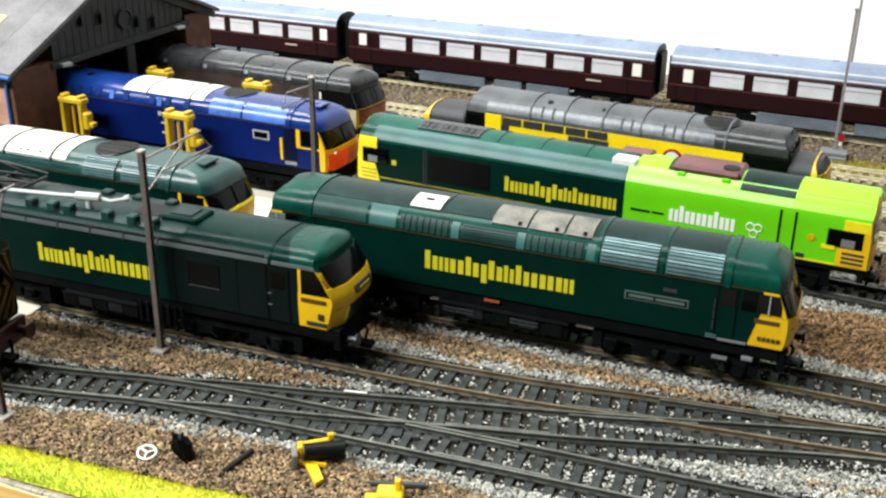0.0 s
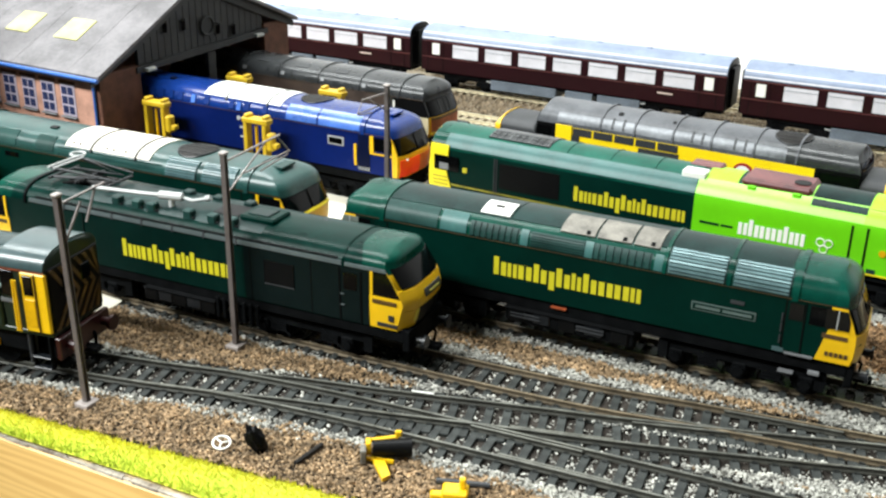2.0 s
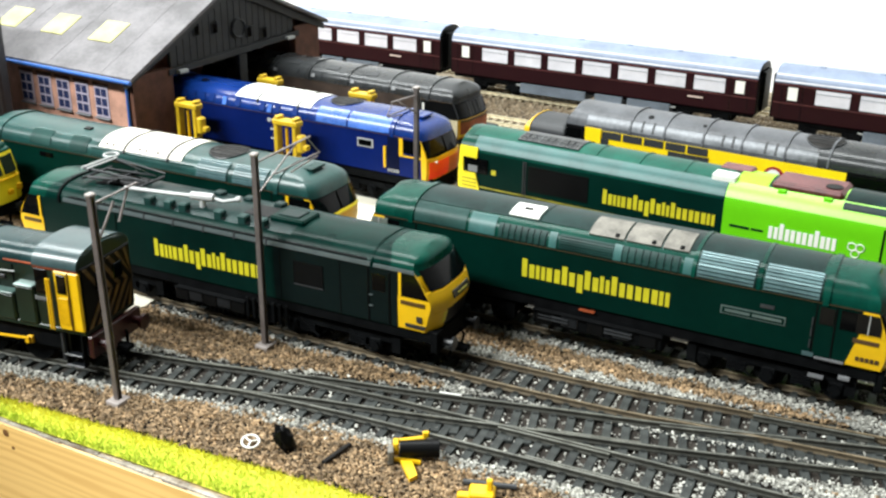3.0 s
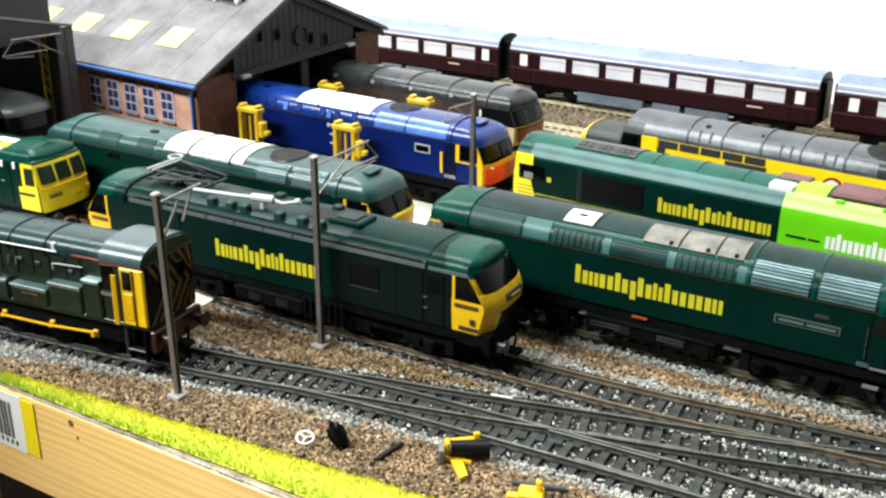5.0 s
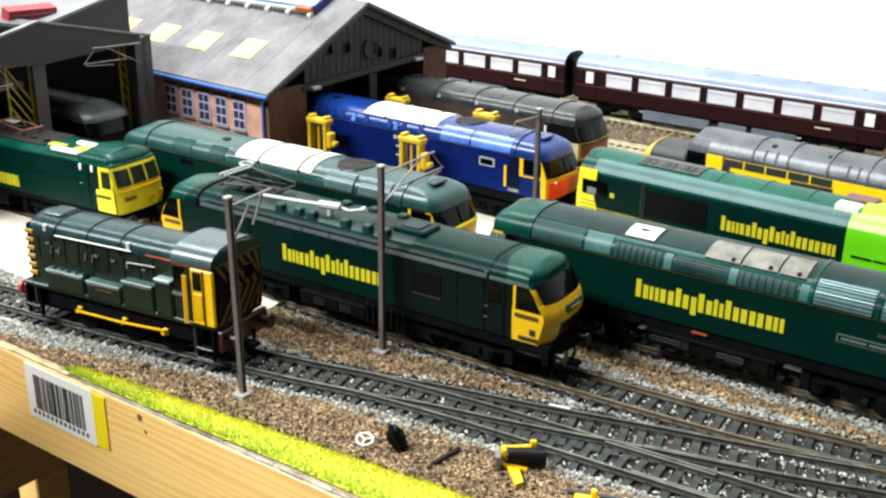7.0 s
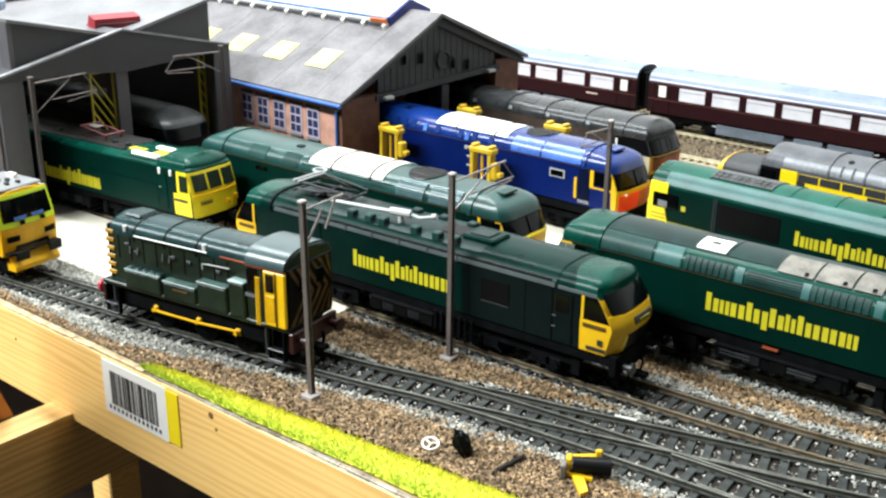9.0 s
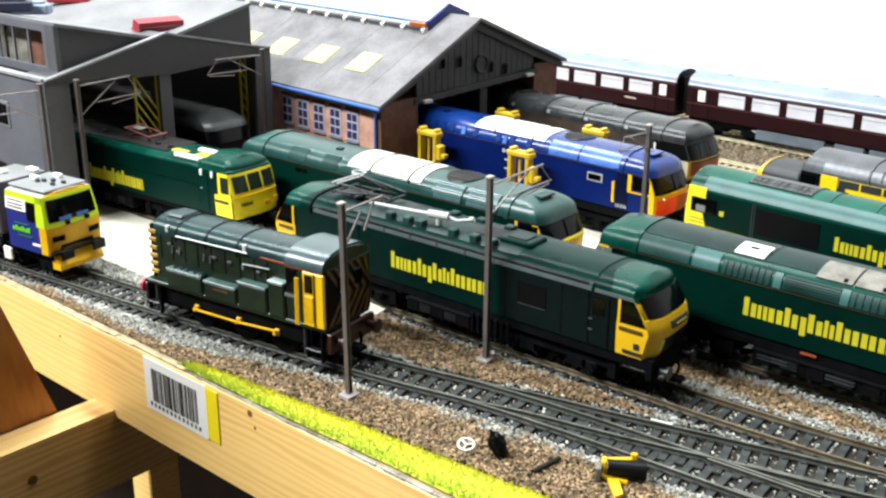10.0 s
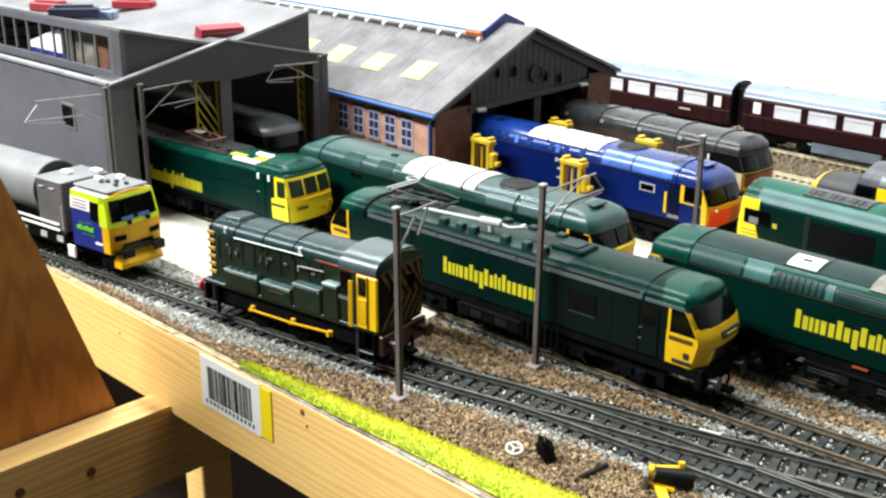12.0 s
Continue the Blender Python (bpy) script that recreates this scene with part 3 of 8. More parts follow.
bm = bmesh.new()
prism(bm, [(-0.42, -0.093), (-0.06, -0.093), (-0.06, -0.0543), (EDGE - 0.0003, -0.0543), (EDGE - 0.0003, -0.0494), (-0.42, -0.0494)], 0, -0.3170, -0.2980)
j = tagged(part("pine_joist", bm, PINE_Y), "planed pine joist notched under the front beam", "timber")
for ky, kz in ((-0.2259, -0.0685), (-0.2623, -0.0640)):
    bm = bmesh.new()
    rod(bm, (-0.2976, ky, kz), (-0.2995, ky, kz), 0.0026, 9)
    part("wood_knot", bm, KNOT, j, "dark knot in the pine")
timber("pine_post", "pine post standing under the baseboard", (-0.3360, -0.3175, -0.150, -0.130, -0.93, -0.0545), PINE, pose(0, 0, 0, 0, 0, 0))
# stained board standing on the joist
bm = bmesh.new()
prism(bm, [(-0.1985, -0.0492), (-0.2290, 0.0450), (-0.2640, 0.1450), (-0.3600, 0.1450), (-0.3600, -0.0492)], 0, -0.3300, -0.3185)
tagged(part("stained_board", bm, BROWNWOOD), "brown stained board standing on the pine joist", "wooden board")
solid("shelf_back", (-1.9, 1.4, 0.30, 0.33, -0.93, -0.016), DARKBOARD, "dark board closing the space under the layout", "board")

# ---- ground ----
bm = bmesh.new()
box(bm, -1.6, 1.3, EDGE + 0.004, 0.538, -0.0052, -0.0042)
tagged(part("ground", bm, mat("dusty_grey_brown_ground", (0.120, 0.094, 0.060), 0.9, vary=0.4, scale=90, bump=0.7, bscale=900, color2=(0.27, 0.225, 0.155))), "dusty grey-brown scenic ground of the layout", "ground", kind="structure")

# ---- locomotives ----
def class47(name, label, at, side, roof, endc, livery, ext=0.0, hip=0.0):
    """A twin-cab diesel with a raked flat cab front; livery picks its panels."""
    T = thing(name, label, "model locomotive", at, "model locomotives")
    half, zb, zc, zt, w = 0.1195, 0.0205, 0.0447, 0.0555, 0.0184
    front = lambda z: half - 0.0012 * ease((0.026 - z) / 0.006) - 0.0048 * max(0.0, min(z, zc) - 0.0335) / 0.011 - (0.0062 + 0.5 * hip) * ease((z - zc) / (zt - zc)) ** 3 - hip * max(0.0, (z - zc) / (zt - zc)) ** 1.25
    S = Shell(section(w, zb, zc, zt), front, 0.0028, back=lambda z: front(z) + ext)
    ac = S.a_of(zc)

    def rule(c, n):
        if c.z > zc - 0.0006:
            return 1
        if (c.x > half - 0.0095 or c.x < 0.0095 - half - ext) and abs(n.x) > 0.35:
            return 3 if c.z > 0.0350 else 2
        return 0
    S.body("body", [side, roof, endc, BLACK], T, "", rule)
    running_gear(T, half, zb, (-0.074 - ext, 0.074), 0.06)
    for x in (-0.0923 - ext, 0.0923):
        S.panel("roof_rib", x - 0.0012, x + 0.0012, ac - 0.02, 2 - ac + 0.02, roof, T, off=0.0008)
    for s in (-1, 1):
        # cab front, side cab window, door
        S.nose("yellow_front", -1, 1, zb + 0.0003, 0.0338, endc, T, off=0.0003, s=s)
        for u0, u1 in ((-0.93, -0.05), (0.05, 0.93)):
            S.nose("windscreen", u0, u1, 0.0350, 0.0436, GLASS, T, "dark tinted windscreen", off=0.0003, s=s)
        e = ext if s < 0 else 0.0
        xs = sorted((s * (0.0985 + e), s * (0.1125 + e)))
        S.side("cab_window", xs[0], xs[1], 0.0352, 0.0432, GLASS, T, off=0.0003)
        xd = sorted((s * (0.0895 + e), s * (0.0968 + e)))
        S.side("cab_door", xd[0], xd[1], zb + 0.001, zc - 0.0012, side, T, off=0.0002)
        for xe in xd:
            S.side("door_seam", xe - 0.0003, xe + 0.0003, zb + 0.001, zc - 0.0012, BLACK, T, off=0.0003)
        for zz in (0.0265, 0.0315, 0.036):
            S.side("handrail", s * (0.0885 + e) - 0.0003, s * (0.0885 + e) + 0.0003, zz - 0.0018, zz + 0.0018, DGREY, T, off=0.0006)
        S.panel("cantrail_lip", -0.118 - ext if s < 0 else 0.0, 0.0 if s < 0 else 0.118, ac - 0.015, ac + 0.004, side, T, off=0.0004)
    S.panel("cantrail_stripe", -0.112 - ext, 0.112, ac - 0.006, ac - 0.001, DULLORANGE, T, "thin dull orange line", off=0.0005)
    return T, S, ac


def sleeved(S, T, x0, x1, a0, a1, n, material, name="grille_slat", across=False, off=0.0007):
    for k in range(n):
        if across:
            d = (x1 - x0) / n
            S.panel(name, x0 + d * (k + 0.2), x0 + d * (k + 0.75), a0, a1, material, T, off=off)
        else:
            d = (a1 - a0) / n
            S.panel(name, x0, x1, a0 + d * (k + 0.18), a0 + d * (k + 0.78), material, T, off=off, na=1)


def roof_fan(S, T, xc, ac, r):
    """A flush round mesh in the curved roof: a disc bent over the section, with a rim and bars."""
    half = sum(math.hypot(b[0] - a[0], b[1] - a[1]) for a, b in zip(S.sec, S.sec[1:]))

    def skin(x, a, off):
        y, z, ny, nz = S.at(a)
        return Vector((x, y + ny * off, z + nz * off))
    bm = bmesh.new()
    rings = []
    for q in (0.0, 0.33, 0.66, 1.0):
        rings.append([bm.verts.new(skin(xc + r * q * math.cos(t * math.pi / 16), ac + r * q * math.sin(t * math.pi / 16) / half, 0.0004)) for t in range(32)])
    for a, b in zip(rings, rings[1:]):
        for k in range(32):
            bm.faces.new((a[k], b[k], b[(k + 1) % 32], a[(k + 1) % 32]))
    bmesh.ops.remove_doubles(bm, verts=bm.verts, dist=0.00002)
    fan = part("roof_fan_grille", bm, FAN, T, "dark round roof fan")
    bm = bmesh.new()
    tube(bm, [skin(xc + r * math.cos(t * math.pi / 16), ac + r * math.sin(t * math.pi / 16) / half, 0.0003) for t in range(32)], 0.0004, 5, True)
    part("fan_rim", bm, UNDER, fan)
    for k in (-0.6, -0.2, 0.2, 0.6):
        w = r * math.sqrt(1 - k * k)
        S.panel("fan_bar", xc - w, xc + w, ac + k * r / half - 0.004, ac + k * r / half + 0.004, UNDER, fan, off=0.0006, na=1)


def build_57():
    T, S, ac = class47("diesel_locomotive", "dark green diesel locomotive with louvred roof and yellow cab ends", pose(0, 0, 0), GREEN, GREEN_ROOF_LIT, YELLOW, 0)
    wordmark(S, -0.0358, 0.0318, 0.0289, 0.0063, LETTER, T)
    # yellow wrap on the cab sides
    for s in (1, -1):
        xs = sorted((s * 0.104, s * 0.1164))
        S.side("yellow_cab_side", xs[0] - (0.0015 if s > 0 else 0), xs[1] + (0 if s > 0 else 0.0015), 0.0208, 0.0345, YELLOW, T, off=0.0005, slant=0.0035 if s > 0 else -0.0035)
        wx = sorted((s * 0.1062, s * 0.1160))
        S.side("window_surround", wx[0], wx[1], 0.0343, 0.0444, YELLOW, T, off=0.0005)
        gx = sorted((s * 0.1045, s * 0.1136))
        # The rear window's pale glass colour paints a reflection.
        S.side("cab_glazing", gx[0], gx[1], 0.0354, 0.0434, CABGLASS if s > 0 else REFLECTGLASS, T, "pale cab side window", off=0.0009)
        S.side("window_divider", s * 0.1090 - 0.0002, s * 0.1090 + 0.0002, 0.0354, 0.0434, LGREY, T, off=0.0012)
        S.side("depot_label", s * 0.1090 - 0.005, s * 0.1090 + 0.0045, 0.0312, 0.0328, DULLORANGE, T, off=0.0009)
    for k in range(5):
        S.side("running_number_bar", 0.1060 + k * 0.0018, 0.1073 + k * 0.0018, 0.0236, 0.0253, DULLORANGE, T, off=0.0009)
    S.side("door_window", 0.0908, 0.0962, 0.0358, 0.0428, CABGLASS, T, off=0.0005)
    S.side("nameplate", 0.0527, 0.0785, 0.0316, 0.0352, PLATE, T, "small dull nameplate", off=0.0004)
    S.side("nameplate_field", 0.0533, 0.0779, 0.0321, 0.0347, GREEN, T, off=0.0006)
    S.side("nameplate_lettering_bar", 0.0545, 0.0645, 0.0329, 0.0340, PLATE, T, off=0.0008)
    S.side("nameplate_lettering_bar", 0.0655, 0.0770, 0.0329, 0.0340, PLATE, T, off=0.0008)
    S.side("crest_bar", 0.068, 0.0735, 0.0375, 0.0390, DGREY, T)
    S.side("silver_sill_plate", 0.0862, 0.0905, 0.0208, 0.0226, SILVER, T)
    S.side("sill_step", 0.0910, 0.1020, 0.0206, 0.0213, MGREY, T, off=0.001)
    # roof side panels from rear to front
    am = ac + 0.24
    S.panel("roof_side_panel", -0.0905, -0.064, ac + 0.012, am - 0.02, GREEN_DULL, T)
    S.panel("teal_roof_panel", -0.0625, -0.0495, ac + 0.012, am - 0.03, TEAL, T)
    for x0, x1 in ((-0.048, -0.0245), (-0.019, 0.0055), (0.0095, 0.0345)):
        S.panel("grille_backing", x0, x1, ac + 0.010, ac + 0.15, GREEN_DULL, T, off=0.0002)
        if x0 < -0.03 or x0 > 0.0:
            sleeved(S, T, x0, x1, ac + 0.014, ac + 0.146, 8, GREEN_DULL, across=True)
        else:
            sleeved(S, T, x0, x1, ac + 0.014, ac + 0.146, 6, GREEN_DULL)
    for x in (-0.0218, 0.0075, 0.0375):
        S.panel("pale_roof_tab", x - 0.0018, x + 0.0018, ac + 0.01, ac + 0.15, TEAL, T, off=0.0007)
    S.panel("white_hatch", -0.0455, -0.0315, ac + 0.25, 0.99, WHITE, T, "white roof hatch with a dark slot", off=0.0009)
    S.panel("hatch_slot", -0.0405, -0.0365, 0.86, 0.90, BLACK, T, off=0.0012)
    for x0, x1 in ((-0.007, 0.0085), (0.0095, 0.0245), (0.0255, 0.0365)):
        S.panel("taupe_roof_hatch", x0, x1, ac + 0.20, 1.02, TAUPE, T, "weathered taupe roof hatch", off=0.0008)
        S.panel("hatch_latch", x1 - 0.004, x1 - 0.0025, ac + 0.215, ac + 0.25, DARK, T, off=0.0012)
    for x0, x1 in ((0.0418, 0.0645), (0.0684, 0.0897)):
        S.panel("louvre_backing", x0 - 0.0006, x1 + 0.0006, ac + 0.006, ac + 0.25, GREEN_DULL, T, off=0.0003)
        sleeved(S, T, x0, x1, ac + 0.012, ac + 0.245, 8, SILVER, "silver_louvre", off=0.0011)
        S.panel("louvre_backing", x0 - 0.0006, x1 + 0.0006, 2 - ac - 0.25, 2 - ac - 0.006, GREEN_DULL, T, off=0.0003)
    for x in (0.0663, 0.0400):
        S.panel("roof_rib", x - 0.0008, x + 0.0008, ac, 2 - ac, GREEN_ROOF_LIT, T, off=0.0007)
    S.panel("sooty_roof_crown", -0.0905, -0.0305, am - 0.01, 1.45, GREEN_SOOT, T, "sooty dark roof crown", off=0.0003)
    S.panel("grey_roof_centre", -0.030, 0.0405, am + 0.0, 1.45, GREEN_SOOT, T, off=0.0003)
    S.panel("exhaust_soot_panel", 0.041, 0.089, ac + 0.26, 1.4, GREEN_SOOT, T, off=0.0003)
    for x0, x1 in ((-0.0270, -0.0130), (0.0040, 0.0165)):
        for z in (0.0098, 0.0113):
            boxed("tank_ledge", (x0, x1, -0.0180, -0.0165, z, z + 0.0004), DGREY, T, "thin grey tank ledge", 0.0)
    boxed("orange_sole_mark", (-0.0080, -0.0010, -0.0180, -0.0165, 0.0180, 0.0186), RUST, T, "", 0.0)
    boxed("cab_footstep", (0.1010, 0.1055, -0.0178, -0.0150, 0.0130, 0.0148), MGREY, T, "pale cab footstep", 0.0003)
    boxed("cab_footstep", (0.0895, 0.0955, -0.0178, -0.0150, 0.0116, 0.0121), MGREY, T, "pale cab footstep", 0.0)
    bm = bmesh.new()
    for s in (-1, 1):
        box(bm, 0.1155, 0.1168, s * 0.0155 - 0.0004, s * 0.0155 + 0.0004, 0.0345, 0.0350)
    part("windscreen_sill", bm, YELLOW, T)
    return T


def build_g47():
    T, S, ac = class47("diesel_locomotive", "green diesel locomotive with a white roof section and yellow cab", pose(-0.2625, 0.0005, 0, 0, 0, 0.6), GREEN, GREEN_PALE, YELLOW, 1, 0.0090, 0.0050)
    S.panel("white_roof_section", -0.0260, 0.031, ac + 0.13, 2 - ac - 0.13, WARMWHITE, T, "white translucent roof section", off=0.0006)
    for x in (-0.0080, 0.0220):
        S.panel("roof_strap", x - 0.0005, x + 0.0005, ac + 0.1, 2 - ac - 0.1, DGREY, T, off=0.0011)
    S.panel("dark_roof_patch", -0.077, -0.0615, ac + 0.03, ac + 0.22, GREEN_DULL, T)
    S.panel("dark_roof_patch", -0.047, -0.034, ac + 0.03, ac + 0.22, GREEN_DULL, T)
    S.panel("roof_vent_hole", -0.046, -0.0415, 0.86, 0.92, BLACK, T, off=0.0008)
    for x0, x1 in ((0.0425, 0.0615), (0.0655, 0.0855)):
        S.panel("louvre_backing", x0 - 0.0005, x1 + 0.0005, ac + 0.006, ac + 0.23, GREEN_DULL, T, off=0.0002)
        sleeved(S, T, x0, x1, ac + 0.012, ac + 0.225, 8, LOUVRE, "grille_slat", off=0.0009)
    for x in (-0.021, -0.0165, 0.002, 0.0065, 0.0145):
        S.panel("roof_rivet_hole", x - 0.0006, x + 0.0006, ac + 0.165, ac + 0.185, BLACK, T, off=0.0009)
    S.panel("roof_side_strip", -0.031, 0.040, ac + 0.008, ac + 0.11, GREEN_DULL, T, off=0.0003)
    roof_fan(S, T, 0.051, 0.98, 0.0105)
    S.side("bodyside_window", -0.070, -0.060, 0.0395, 0.0420, GLASS, T)
    for s in (1, -1):
        e = 0.0090 if s < 0 else 0.0
        xs = sorted((s * (0.109 + e), s * (0.1164 + e)))
        S.side("yellow_cab_side", xs[0], xs[1], 0.0208, 0.0447, YELLOW, T, off=0.00025)
        S.side("window_pillar", s * 0.099 - 0.0008, s * 0.099 + 0.0008, 0.0345, 0.0440, YELLOW, T, off=0.0005)
    S.nose("yellow_front_line", -0.9, 0.9, 0.0335, 0.0345, YELLOW_PALE, T, off=0.0007)
    bm = bmesh.new()
    box(bm, 0.094, 0.106, -0.006, 0.006, 0.0540, 0.0552, 0.0004)
    part("cab_roof_hatch", bm, GREEN_DULL, T)
    return T


def build_b47():
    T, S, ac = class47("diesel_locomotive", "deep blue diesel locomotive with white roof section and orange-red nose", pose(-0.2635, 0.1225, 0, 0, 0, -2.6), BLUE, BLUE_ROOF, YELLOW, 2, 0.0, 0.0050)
    S.panel("white_roof_section", -0.0295, 0.0305, ac + 0.16, 2 - ac - 0.16, WHITE, T, "white translucent roof section", off=0.0006)
    for x in (-0.011, 0.021):
        S.panel("roof_strap", x - 0.0005, x + 0.0005, ac + 0.12, 2 - ac - 0.12, DGREY, T, off=0.0011)
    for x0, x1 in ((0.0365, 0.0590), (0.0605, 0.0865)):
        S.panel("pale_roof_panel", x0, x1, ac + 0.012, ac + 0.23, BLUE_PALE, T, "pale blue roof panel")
    # Pale strip paints the bright sheen near the cab; no separate panel there.
    S.panel("painted_cab_roof_sheen", 0.0865, 0.090, ac + 0.02, ac + 0.22, BLUE_PALE, T)
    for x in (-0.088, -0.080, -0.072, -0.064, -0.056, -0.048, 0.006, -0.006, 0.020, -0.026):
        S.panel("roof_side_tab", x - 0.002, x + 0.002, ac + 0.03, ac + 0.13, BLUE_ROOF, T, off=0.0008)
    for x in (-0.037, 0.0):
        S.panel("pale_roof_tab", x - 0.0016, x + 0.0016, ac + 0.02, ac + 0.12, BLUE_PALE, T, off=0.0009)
    roof_fan(S, T, 0.047, 1.02, 0.0100)
    S.panel("roof_vent_hole", -0.0665, -0.062, 0.86, 0.92, BLACK, T, off=0.0008)
    S.side("side_window_frame", 0.0676, 0.0788, 0.0348, 0.0400, LGREY, T, off=0.0005)
    S.side("side_window", 0.0685, 0.0779, 0.0356, 0.0392, GLASS, T, off=0.0008)
    for z in (0.0405, 0.0345, 0.0285):
        S.side("bodyside_mark", 0.0005, 0.0045, z, z + 0.0011, LGREY, T)
    S.side("bodyside_mark", -0.0015, 0.0005, 0.0395, 0.0420, LGREY, T)
    S.side("number_panel_bar", 0.089, 0.097, 0.0220, 0.0242, LGREY, T)
    S.side("yellow_grab_rail", 0.0865, 0.0880, 0.0245, 0.0375, YELLOW, T, off=0.0009)
    S.side("yellow_door_edge", 0.0975, 0.1000, 0.0335, 0.0440, YELLOW, T, off=0.0007)
    S.side("yellow_window_line", 0.0975, 0.1145, 0.0330, 0.0338, YELLOW, T, off=0.0007)
    S.side("yellow_cab_pillar", 0.1128, 0.1164, 0.0208, 0.0445, YELLOW, T, off=0.0006)
    S.side("yellow_cab_pillar", -0.1164, -0.1128, 0.0208, 0.0445, YELLOW, T, off=0.0006)
    S.nose("orange_nose_panel", -0.93, 0.05, 0.0210, 0.0314, ORANGE, T, "glossy orange-red nose panel", off=0.0007)
    S.nose("faded_orange_panel", 0.05, 0.93, 0.0210, 0.0314, FADEORANGE, T, "faded orange nose panel", off=0.0007)
    bm = bmesh.new()
    rod(bm, (0.1180, -0.0125, 0.0312), (0.1200, -0.0125, 0.0312), 0.0008, 10)
    part("marker_lamp", bm, WHITE, T, "small white marker lamp")
    S.side("cab_door_panel", 0.0893, 0.0970, 0.0215, 0.0436, NAVYDARK, T, "dark navy cab door", off=0.0004)
    bm = bmesh.new()
    box(bm, 0.094, 0.106, -0.006, 0.006, 0.0540, 0.0552, 0.0004)
    part("cab_roof_hatch", bm, BLUE_ROOF, T)
    return T


def build_grey47():
    T, S, ac = class47("diesel_locomotive", "weathered grey diesel locomotive with black cab and yellow front", pose(-0.2865, 0.2125, 0, 0, 0, -4.5), CHARCOAL, CHARCOAL, YELLOW, 3)
    S.side("brown_lower_side", -0.088, 0.086, 0.0212, 0.0445, GRIME, T, "grimy body side", off=0.00025)
    for s in (1, -1):
        xs = sorted((s * 0.090, s * 0.1164))
        S.side("black_cab_side", xs[0], xs[1], 0.0300, 0.0446, BLACK, T, off=0.0005)
        S.side("yellow_cab_side", xs[0] + 0.014 if s > 0 else xs[0], xs[1] if s > 0 else xs[1] - 0.014, 0.0208, 0.0335, CREAMSIDE, T, off=0.0007)
        S.nose("black_window_band", -1, 1, 0.0340, 0.0446, BLACK, T, off=0.0002, s=s)
    S.nose("rust_nose_panel", -0.92, 0.92, 0.0215, 0.0335, RUST, T, "rust-red nose panel", off=0.0006)
    for u in (-0.97, -0.33, 0.31, 0.95):
        S.nose("windscreen_pillar", u - 0.016, u + 0.016, 0.0348, 0.0438, DGREY, T, off=0.0008, nu=2)
    for z, m in ((0.0222, YELLOW_PALE), (0.0322, DULLORANGE)):
        S.nose("nose_stripe", -0.92, 0.92, z, z + 0.0014, m, T, off=0.0010)
    S.side("white_cab_mark", 0.0885, 0.0900, 0.0375, 0.0420, WHITE, T, off=0.0008)
    for x in (-0.08, -0.045, -0.01, 0.025, 0.06):
        S.panel("roof_rib", x - 0.0006, x + 0.0006, ac, 2 - ac, CHARCOAL, T, off=0.0007)
        S.panel("pale_roof_tab", x + 0.003, x + 0.006, ac + 0.05, ac + 0.10, MGREY, T, off=0.0007)
    for x in (-0.062, -0.027, 0.008, 0.042):
        S.panel("roof_dirt_patch", x - 0.005, x + 0.005, 0.72, 0.82, DGREY, T, off=0.0004)
    return T


